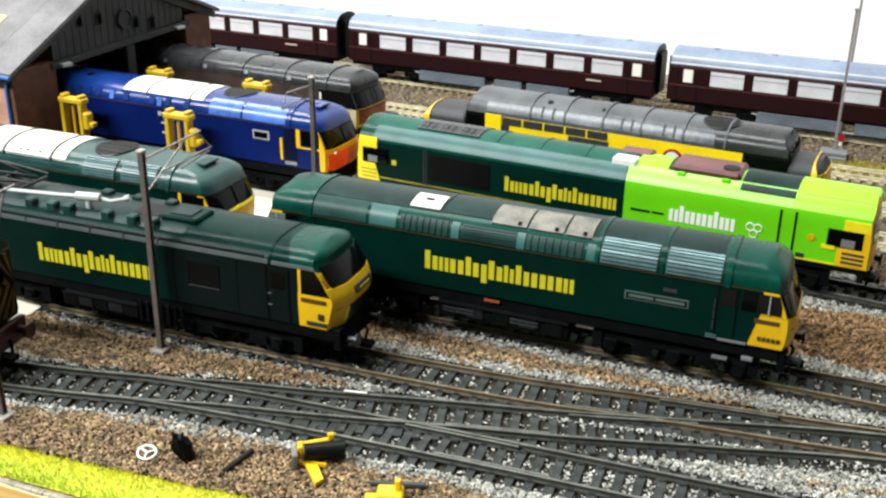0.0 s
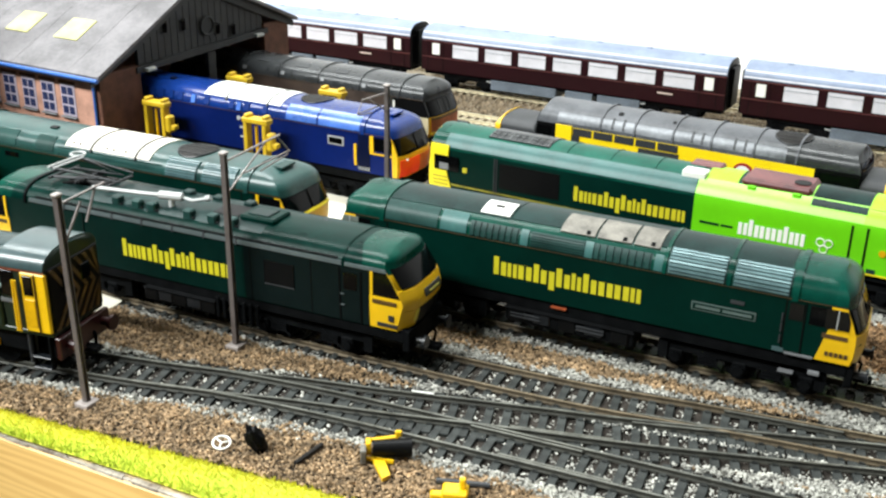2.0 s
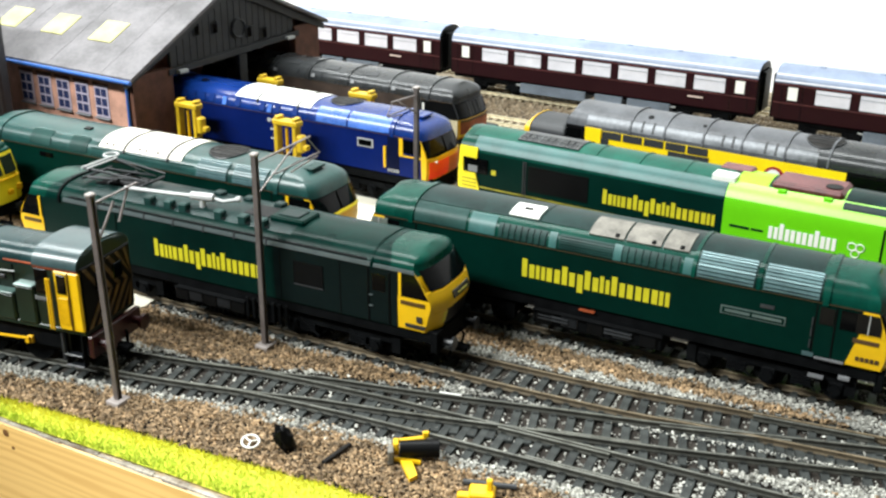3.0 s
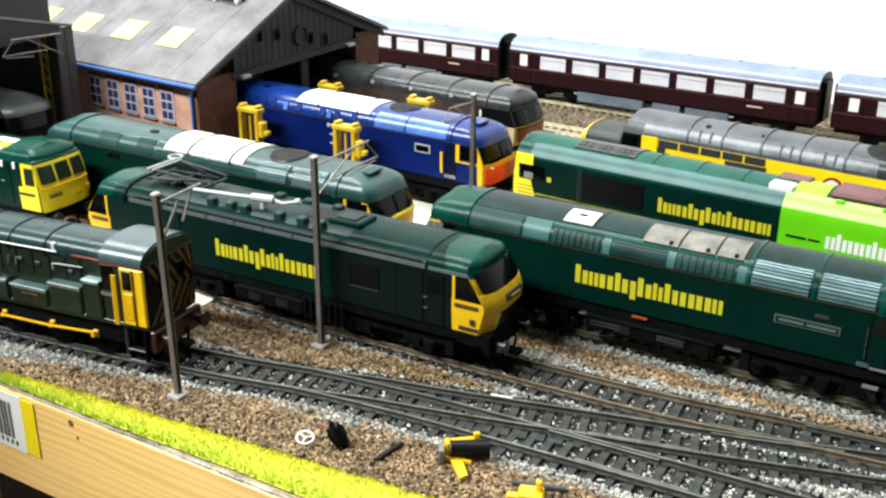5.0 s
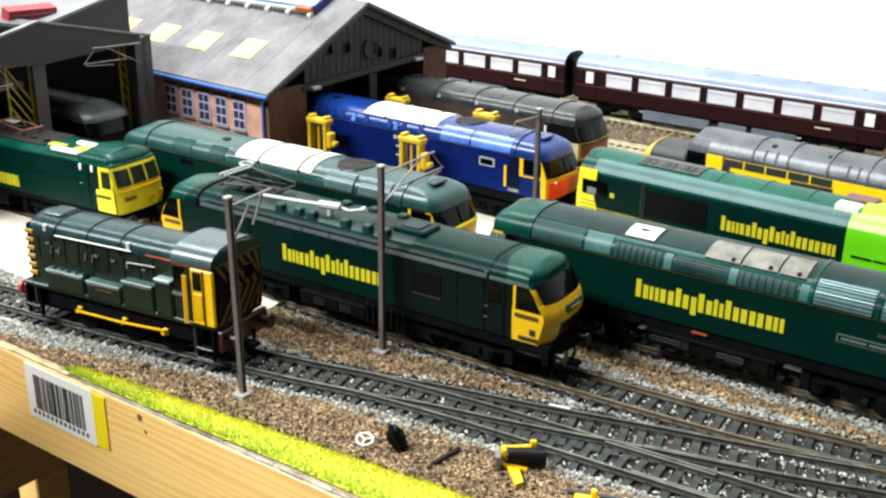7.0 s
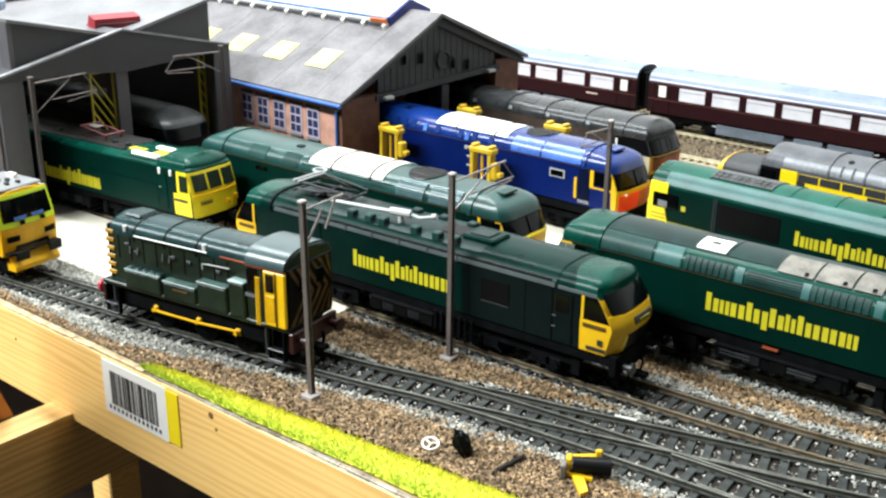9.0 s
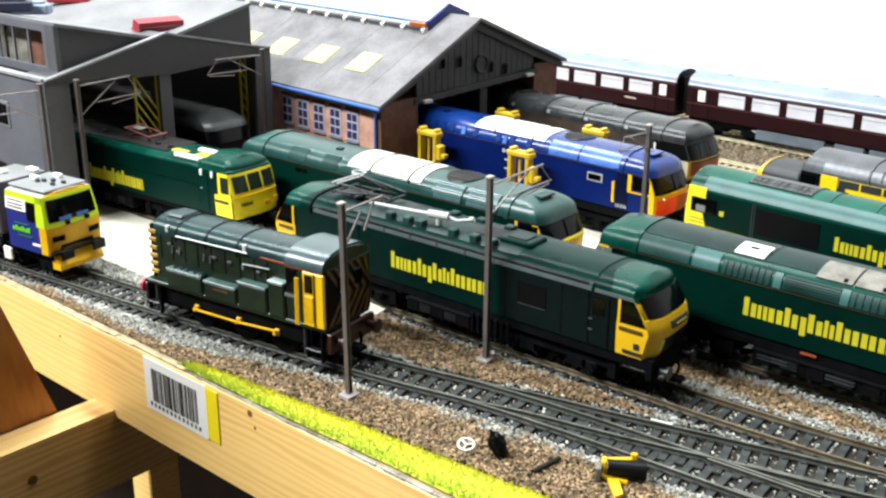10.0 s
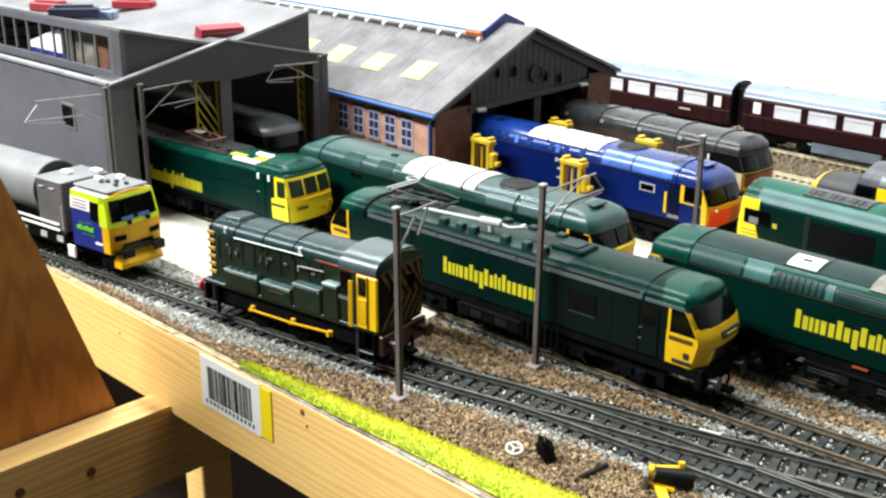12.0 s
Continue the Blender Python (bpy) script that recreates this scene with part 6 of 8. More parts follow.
    for z in (0.0150, 0.0185):
        rodded("white_side_rail", [((-0.230, -0.0172, z + 0.002), (-0.0300, -0.0172, z + 0.002))], 0.0007, WHITE, T)
    boxed("dark_side_skirt", (-0.230, -0.0250, -0.0168, -0.0150, 0.0085, 0.0160), BLACK, T, "", 0.0004)
    for x in (-0.0700, -0.0500, -0.0340):
        boxed("white_skirt_bar", (x, x + 0.006, -0.0173, -0.0165, 0.0100, 0.0135), LGREY, T, "", 0.0)
    for x, y in ((-0.0440, -0.004), (-0.0330, 0.009)):
        boxed("white_antenna_box", (x, x + 0.008, y, y + 0.004, 0.0468, 0.0488), WHITE, T, "", 0.0005)
    # the body's ride height over the wheels
    for ob in T.children:
        if ob.name.split(".")[0] not in ("bogie_side_frame", "bogie_centre", "wheel", "axle"):
            ob.location.z += 0.0025
    return T


build_57()
build_g47()
build_b47()
build_grey47()
build_66()
build_37()
build_90()
build_86()
build_silver()
build_08()
build_mpv()

# ---- brick engine shed ----
def build_brick_shed():
    W, H, R, LEN, MID, HF = 0.1840, 0.0660, 0.1137, 0.3600, 0.0910, 0.0757
    T = thing("engine_shed", "brick engine shed with grey slate roof, blue gutter and yellow skylights", "model building", pose(-0.3460, 0.0710, -0.0042, 0, 0, -5.0))
    H, R, HF = H + 0.0042, R + 0.0042, HF + 0.0042
    t = 0.003
    # walls; local x runs back as negative, y across from the near wall
    boxed("near_wall", (-LEN, 0, 0, t, 0, H), BRICK, T, "orange brick side wall", 0.0003)
    boxed("far_wall", (-LEN, 0, W - t, W, 0, HF), BRICK, T, "", 0.0003)
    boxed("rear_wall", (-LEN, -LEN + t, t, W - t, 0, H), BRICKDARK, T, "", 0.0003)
    boxed("end_pier", (-0.006, 0.0012, -0.0008, 0.034, 0, H - 0.001), BRICKDARK, T, "dark brown brick pier", 0.0004)
    boxed("end_pier", (-0.006, 0.0012, W - 0.027, W + 0.0008, 0, HF - 0.001), BRICKDARK, T, "dark brown brick pier", 0.0004)
    boxed("middle_pier", (-0.004, 0.0, 0.098, 0.106, 0, H - 0.003), TIMBERDARK, T, "", 0.0004)
    # gable of upright boards
    n = 20
    top = lambda y: (H + (R - H) * y / MID if y < MID else R + (HF - R) * (y - MID) / (W - MID)) - 0.002
    low = lambda y: H - 0.004 + (HF - H) * y / W
    for k in range(n):
        y0, y1 = 0.034 + (W - 0.061) * k / n, 0.034 + (W - 0.061) * (k + 1) / n
        bm = bmesh.new()
        prism(bm, [(y0 + 0.0003, low(y0)), (y1 - 0.0003, low(y1)), (y1 - 0.0003, top(y1)), (y0 + 0.0003, top(y0))], 0, -0.003 - 0.0004 * (k % 2), -0.0005)
        part("gable_board", bm, TIMBERDARK, T)
    for y0, hh, s in ((0.0, H, 1), (W, HF, -1)):
        bm = bmesh.new()
        prism(bm, [(y0 - s * 0.006, hh - 0.0075), (y0 + s * 0.030, top(y0 + s * 0.030) - 0.0045), (MID, R - 0.0065), (MID, R - 0.0005), (y0 - s * 0.006, hh - 0.0030)], 0, -0.001, 0.0022)
        part("barge_board", bm, TIMBERDARK, T, "dark barge board")
    bm = bmesh.new()
    prism(bm, [(0.030, low(0.030) - 0.003), (W - 0.024, low(W - 0.024) - 0.003), (W - 0.024, low(W - 0.024) + 0.001), (0.030, low(0.030) + 0.001)], 0, -0.002, 0.0025)
    part("tie_beam", bm, TIMBERDARK, T, "dark tie beam")
    bm = bmesh.new()
    cy, cz = 0.0985, 0.0856
    tube(bm, [(0.0006, cy + 0.0062 * math.cos(a * math.pi / 10), cz + 0.0062 * math.sin(a * math.pi / 10)) for a in range(20)], 0.0009, 6, True)
    part("round_window_ring", bm, DGREY, T, "dark round gable window")
    bm = bmesh.new()
    rod(bm, (-0.0006, cy, cz), (0.0002, cy, cz), 0.0062, 20)
    part("round_window_pane", bm, DGREY, T)
    for y, z in ((0.0587, 0.0896), (0.0759, 0.0886), (0.1091, 0.0813), (0.1248, 0.0783)):
        boxed("small_gable_window", (-0.0004, 0.0006, y - 0.0022, y + 0.0022, z - 0.0030, z + 0.0034), GLASS, T, "small dark gable window", 0.0003)
        boxed("window_surround", (-0.0008, 0.0003, y - 0.0028, y + 0.0028, z - 0.0036, z + 0.0040), DGREY, T, "", 0.0002)
        boxed("gable_lamp", (0.0, 0.0035, y - 0.001, y + 0.001, z + 0.004, z + 0.005), DGREY, T, "", 0.0002)
    for y in (0.040, W - 0.036):
        boxed("door_hinge_bracket", (0.001, 0.0060, y - 0.004, y + 0.004, low(y) - 0.003, low(y) - 0.0008), LGREY, T, "pale bracket", 0.0004)
    # roof
    for s, y0, hh in ((1, 0.0, H), (-1, W, HF)):
        bm = bmesh.new()
        ov, th = 0.0060, 0.0025
        slope = (R - hh) / abs(MID - y0)
        ya, za = y0 - s * ov, hh - ov * slope
        prism(bm, [(ya, za), (MID, R), (MID, R + th), (ya, za + th)], 0, -LEN - 0.004, 0.0065)
        roof = part("roof", bm, SLATE, T, "grey slate roof slope")
        k = math.atan(slope)
        turn = Matrix.Translation((0, y0, hh + th)) @ Matrix.Rotation(k, 4, "X")
        if s > 0:
            for c in (-0.0510, -0.1000, -0.1500, -0.2000, -0.2500):
                boxed("skylight", (c - 0.0112, c + 0.0112, 0.0220, 0.0432, -0.0004, 0.0007), SKYLIGHT, roof, "pale yellow skylight", 0.0003, turn)
            for c in [-0.022 - 0.0530 * q for q in range(6)]:
                boxed("roof_sheet_joint", (c - 0.0002, c + 0.0002, -0.006, 0.098, -0.0003, 0.00015), SLATE, roof, "", 0.0, turn)
    rodded("gutter", [((-LEN, -0.0072, H - 0.0030), (0.0070, -0.0072, H - 0.0030))], 0.0013, BLUETRIM, T, "bright blue gutter")
    rodded("downpipe", [((-0.0030, -0.0022, 0), (-0.0030, -0.0022, H - 0.004))], 0.0010, BLUETRIM, T, "blue downpipe")
    # windows in the near wall
    for k in range(5):
        c = -0.0300 - 0.0190 * k
        w = boxed("window", (c - 0.0066, c + 0.0066, -0.0006, 0.0010, 0.0385, 0.0595), PALEBLUE, T, "pale lilac-blue framed window", 0.0003)
        for i in range(2):
            for q in range(3):
                x0, z0 = c - 0.0052 + i * 0.0058, 0.0402 + q * 0.0063
                boxed("pane", (x0, x0 + 0.0045, -0.0010, -0.0004, z0, z0 + 0.0049), mat_window(), w, "", 0.0)
        boxed("sill", (c - 0.0074, c + 0.0074, -0.0022, 0.0, 0.0373, 0.0383), MGREY, w, "", 0.0003)
        boxed("lintel", (c - 0.0074, c + 0.0074, -0.0008, 0.0, 0.0597, 0.0615), BRICKDARK, w, "", 0.0)
    # printed ridge ventilator lying over the ridge
    k = math.atan((R - H) / MID)
    turn = Matrix.Translation((0, 0, H + 0.0025)) @ Matrix.Rotation(k, 4, "X")
    V = thing("ridge_ventilator", "white printed card ridge ventilator with blue edge on the shed roof", "roof ventilator", T.matrix_world.copy())
    boxed("printed_card", (-0.330, -0.0280, 0.0810, 0.1045, 0.0045, 0.0065), PAPER, V, "white printed card slope", 0.0003, turn)
    boxed("blue_edge_strip", (-0.330, -0.0270, 0.0800, 0.0820, 0.0040, 0.0068), PRINTBLUE, V, "blue edge strip", 0.0003, turn)
    boxed("red_corner", (-0.0430, -0.0260, 0.0775, 0.0792, 0.0030, 0.0068), FADEORANGE, V, "red corner", 0.0003, turn)
    for q in range(5):
        boxed("print_line_bar", (-0.300 + 0.03 * (q % 2), -0.110 - 0.02 * (q % 3), 0.0850 + q * 0.0036, 0.0857 + q * 0.0036, 0.0064, 0.0067), COACHROOF, V, "", 0.0, turn)
    bm = bmesh.new()
    prism(bm, [(0.070, R - 0.0105), (0.070, R - 0.0020), (MID, R + 0.0095), (0.112, R + 0.0010), (0.112, R - 0.0050)], 0, -0.0280, -0.0258)
    part("ventilator_end", bm, NAVY, V, "navy blue ventilator end")
    bm = bmesh.new()
    prism(bm, [(MID, R + 0.0080), (0.112, R - 0.0005), (0.112, R + 0.0015), (MID, R + 0.0100)], 0, -0.330, -0.0270)
    part("printed_card", bm, PAPER, V)
    boxed("white_lip", (-0.330, -0.0435, 0.0786, 0.0800, 0.0026, 0.0050), WHITE, V, "white printed lip", 0.0002, turn)
    for q in range(13):
        c = -0.0390 - 0.0225 * q
        boxed("ventilator_foot", (c - 0.0075, c + 0.0075, 0.0772, 0.0795, 0.0000, 0.0030), ROOFGREY, V, "dark slot under the ventilator", 0.0003, turn)
        boxed("ventilator_tab", (c + 0.0088, c + 0.0120, 0.0752, 0.0800, 0.0, 0.0030), WHITE, V, "white tab", 0.0002, turn)
    return T


def mat_window(made=[]):
    if not made:
        made.append(glass_mat("blue_tinted_pane", (0.026, 0.034, 0.085), 0.15))
    return made[0]


# ---- grey modern shed ----
def build_grey_shed():
    Y0, Y1, H, A, LEN, Z0 = -0.0940, 0.0930, 0.0900, 0.1107, 0.62, -0.0114
    T = thing("depot_shed", "grey panelled depot shed with two open bays and butterfly roof", "model building", pose(-0.4546, -0.0216, 0.0067) @ Matrix.Scale(0.95, 4))
    ym = (Y0 + Y1) / 2
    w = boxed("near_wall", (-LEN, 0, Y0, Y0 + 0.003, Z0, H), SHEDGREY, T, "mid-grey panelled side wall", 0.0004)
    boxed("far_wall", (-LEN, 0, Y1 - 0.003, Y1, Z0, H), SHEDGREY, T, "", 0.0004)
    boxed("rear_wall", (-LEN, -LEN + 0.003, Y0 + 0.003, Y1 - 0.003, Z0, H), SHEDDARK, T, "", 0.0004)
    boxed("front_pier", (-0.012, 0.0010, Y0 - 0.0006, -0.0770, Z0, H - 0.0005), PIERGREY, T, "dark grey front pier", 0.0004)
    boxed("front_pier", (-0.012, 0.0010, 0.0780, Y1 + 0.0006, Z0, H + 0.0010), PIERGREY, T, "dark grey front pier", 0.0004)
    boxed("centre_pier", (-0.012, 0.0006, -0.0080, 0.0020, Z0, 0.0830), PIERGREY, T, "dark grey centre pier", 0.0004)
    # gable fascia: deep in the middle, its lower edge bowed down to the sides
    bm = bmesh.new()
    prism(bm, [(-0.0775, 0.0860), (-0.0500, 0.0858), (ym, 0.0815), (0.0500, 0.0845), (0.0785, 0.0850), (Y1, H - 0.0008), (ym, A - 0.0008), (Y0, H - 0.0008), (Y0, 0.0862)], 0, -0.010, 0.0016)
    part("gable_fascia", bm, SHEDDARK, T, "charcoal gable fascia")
    for y0, y1, z0, z1 in ((Y0, ym, H, A), (ym, Y1, A, H)):
        bm = bmesh.new()
        prism(bm, [(y0, z0 - 0.0008), (y1, z1 - 0.0008), (y1, z1 + 0.0006), (y0, z0 + 0.0006)], 0, -0.001, 0.0024)
        part("gable_trim", bm, SHEDTRIM, T, "light grey gable trim")
        bm = bmesh.new()
        prism(bm, [(y0, z0 - 0.002), (y1, z1 - 0.002), (y1, z1 - 0.0002), (y0, z0 - 0.0002)], 0, -0.03, -0.0012)
        part("porch_roof", bm, PIERGREY, T)
    boxed("eave_trim", (-LEN, -0.0005, Y0 - 0.0016, Y0 + 0.0035, H - 0.0012, H + 0.0012), SHEDTRIM, T, "light grey eave trim", 0.0003)
    # raised storey with a butterfly roof
    ra, rb, zlo, zhi, xf = -0.0790, 0.0810, 0.1040, 0.1225, -0.0060
    bm = bmesh.new()
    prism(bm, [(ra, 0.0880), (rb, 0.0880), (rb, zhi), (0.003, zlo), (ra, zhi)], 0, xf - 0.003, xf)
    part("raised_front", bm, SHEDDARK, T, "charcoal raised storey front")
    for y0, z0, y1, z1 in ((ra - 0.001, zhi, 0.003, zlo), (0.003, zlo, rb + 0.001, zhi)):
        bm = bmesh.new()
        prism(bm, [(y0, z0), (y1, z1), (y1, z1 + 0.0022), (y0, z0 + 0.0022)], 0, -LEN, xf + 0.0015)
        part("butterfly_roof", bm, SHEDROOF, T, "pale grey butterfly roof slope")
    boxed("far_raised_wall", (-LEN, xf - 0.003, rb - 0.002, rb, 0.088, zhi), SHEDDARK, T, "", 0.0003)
    # glazed near side of the raised storey: frame and mullions, see-through
    boxed("clerestory_sill", (-LEN, xf, ra - 0.0012, ra + 0.0015, 0.0885, 0.0945), SHEDGREY, T, "", 0.0003)
    boxed("clerestory_head", (-LEN, xf, ra - 0.0012, ra + 0.0015, 0.1175, 0.1232), SHEDGREY, T, "grey window head rail", 0.0003)
    boxed("window_jamb", (xf - 0.0150, xf - 0.0105, ra - 0.0012, ra + 0.0015, 0.0940, 0.1180), SHEDGREY, T, "", 0.0003)
    boxed("corner_post", (xf - 0.0105, xf + 0.0004, ra - 0.0014, ra + 0.0020, 0.0885, 0.1232), PIERGREY, T, "", 0.0003)
    for k in range(24):
        x = -0.0401 - 0.0203 * k
        boxed("mullion", (x - 0.0006, x + 0.0006, ra - 0.0008, ra + 0.0008, 0.0945, 0.1176), MGREY, T, "", 0.0)
    bm = bmesh.new()
    prism(bm, [(-0.1540, 0.0885), (-0.0955, 0.0885), (-0.0955, 0.1160), (-0.1120, 0.1125), (-0.1540, 0.1000)], 1, ra + 0.0050, ra + 0.0065)
    part("white_card_inside", bm, PAPER, T, "white card leaning behind the clerestory")
    boxed("pale_jamb_inside", (-0.0900, -0.0868, ra + 0.0040, ra + 0.0070, 0.0885, 0.1170), PAPER, T, "", 0.0003)
    boxed("dark_jamb_inside", (-0.0945, -0.0902, ra + 0.0020, ra + 0.0060, 0.0885, 0.1170), DGREY, T, "", 0.0003)
    # Two added panels imitate the brown lit interior behind the panes.
    boxed("taupe_panel_inside", (-0.0860, -0.0590, ra + 0.0080, ra + 0.0100, 0.0885, 0.1165), TAUPE, T, "added taupe panel standing in for the lit interior", 0.0003)
    boxed("brown_panel_inside", (-0.0590, -0.0180, ra + 0.0080, ra + 0.0100, 0.0885, 0.1165), BRICKDARK, T, "added dark brown panel standing in for the interior", 0.0003)
    boxed("purple_strip_inside", (-0.1500, -0.0880, ra + 0.0022, ra + 0.0036, 0.0930, 0.0975), NAVY, T, "", 0.0003)
    # side wall window and door
    sw = boxed("side_window", (-0.0700, -0.0510, Y0 - 0.0008, Y0 + 0.0005, 0.0510, 0.0690), MGREY, T, "small grey framed side window", 0.0003)
    boxed("pane", (-0.0680, -0.0530, Y0 - 0.0012, Y0, 0.0530, 0.0670), GLASS, sw, "", 0.0)
    # yellow lattice gates in the bays
    for y0, y1, x in ((-0.0262, -0.0085, -0.0030), (0.0715, 0.0770, -0.010)):
        g = rodded("lattice_gate", [((x, y0, 0.025), (x, y0, 0.083)), ((x, y1, 0.025), (x, y1, 0.083)), ((x, y0, 0.083), (x, y1, 0.083))], 0.0009, YELLOWMESH, T, "yellow lattice gate", 6)
        for k in range(8):
            z = 0.083 - k * 0.0085
            dz = (y1 - y0) * 1.5
            rodded("lattice_bar", [((x, y0, z), (x, y1, max(0.022, z - dz)))], 0.0006, YELLOWMESH, g, "", 6)
    for q in range(6):
        rodded("roof_truss", [((-0.05 - q * 0.08, Y0 + 0.004, 0.0835), (-0.05 - q * 0.08, Y1 - 0.004, 0.0835))], 0.0012, YELLOWMESH if q == 0 else DGREY, T)
    return T


build_brick_shed()
build_grey_shed()


def loose(name, label, category, parts_, m):
    T = thing(name, label, category, m)
    for pn, dims, mt, bev in parts_:
        boxed(pn, dims, mt, T, "", bev)
    return T


red = thing("spare_wagon_body", "upturned dark red wagon body lying on the shed roof", "model wagon body", pose(-0.4784, -0.0102, 0.1097, 13, 0, 80) @ Matrix.Scale(0.95, 4))
bm = bmesh.new()
prism(bm, [(-0.0065, 0.0), (0.0065, 0.0), (0.0050, 0.0085), (-0.0050, 0.0085)], 0, -0.017, 0.017)
part("wagon_body", bm, RED, red)
boxed("wagon_rim", (-0.0178, 0.0178, -0.0072, 0.0072, 0.0, 0.0014), RED, red, "", 0.0004)
boxed("wagon_side_rib", (-0.015, 0.015, -0.0064, -0.0052, 0.0040, 0.0055), PINKRED, red, "", 0.0003)
for lx, ly, lz, rot, m_, nm, lab in ((-0.6080, -0.0680, 0.1203, 20, RED, "red_moulding", "bright red plastic moulding on the shed roof"), (-0.6280, 0.0120, 0.1150, 38, RED, "red_moulding", "red plastic moulding lying on the shed roof"), (-0.5486, -0.0805, 0.1228, 55, INKBLUE, "blue_moulding", "blue-black plastic moulding on the shed roof"), (-0.5534, -0.0644, 0.1195, 40, COACHROOF, "pale_moulding", "pale blue plastic part on the shed roof")):
    T = thing(nm, lab, "plastic part", pose(lx, ly, lz, 0, 0, rot))
    boxed("moulded_body", (-0.017, 0.017, -0.0055, 0.0055, 0.0, 0.0070), m_, T, "", 0.0012)
    boxed("moulded_rib", (-0.013, 0.013, -0.0030, 0.0030, 0.0068, 0.0088), m_, T, "", 0.0006)
for lx, ly, lz, rot, ln, m_, lab in ((-0.5740, -0.0705, 0.1215, 75, 0.012, WHITE, "short white plastic sprue on the shed roof"), (-0.5680, -0.0590, 0.1190, 30, 0.010, FADEORANGE, "small orange plastic offcut on the shed roof"), (-0.5600, -0.0700, 0.1210, 110, 0.014, INKBLUE, "thin blue-black plastic bar on the shed roof")):
    T = thing("plastic_offcut", lab, "plastic part", pose(lx, ly, lz, 0, 0, rot))
    boxed("offcut_bar", (-ln, ln, -0.0018, 0.0018, 0.0, 0.0030), m_, T, "", 0.0005)
    boxed("offcut_stub", (ln * 0.4, ln * 0.7, -0.0040, 0.0040, 0.0005, 0.0042), m_, T, "", 0.0005)

# ---- lifting jacks ----
def jack(at):
    T = thing("lifting_jack", "yellow plastic lifting jack standing beside the locomotive", "lifting jack", at, "lifting jacks")
    for x in (-0.0078, 0.0062):
        boxed("post", (x - 0.0014, x + 0.0014, -0.0028, 0.0028, 0.0, 0.0490), JACK, T, "", 0.0004)
    boxed("head", (-0.0098, 0.0092, -0.0034, 0.0034, 0.0488, 0.0522), JACK, T, "", 0.0006)
    for x in (-0.0080, 0.0050):
        boxed("head_lug", (x, x + 0.0030, -0.0030, 0.0030, 0.0520, 0.0542), JACK, T, "", 0.0004)
    boxed("carriage", (-0.0050, 0.0040, -0.0026, 0.0026, 0.0160, 0.0225), JACK, T, "", 0.0005)
    rodded("screw", [((-0.001, 0, 0.0), (-0.001, 0, 0.047))], 0.0010, AMBER, T)
    boxed("motor_case", (0.0076, 0.0122, -0.0030, 0.0025, 0.0330, 0.0440), JACK, T, "", 0.0010)
    boxed("motor_bracket", (0.0115, 0.0150, -0.0020, 0.0020, 0.0350, 0.0380), JACK, T, "", 0.0004)
    boxed("foot", (-0.0110, 0.0110, -0.0050, 0.0050, 0.0, 0.0030), JACK, T, "", 0.0005)
    return T


first = jack(pose(-0.3180, 0.0905, -0.0042, 0, 0, -2))
for at in (pose(-0.2385, 0.0880, -0.0042, 0, 0, -2), pose(-0.3055, 0.1610, -0.0010, 0, 0, -3), pose(-0.2290, 0.1590, -0.0010, 0, 0, -3)):
    copy_thing(first, at)

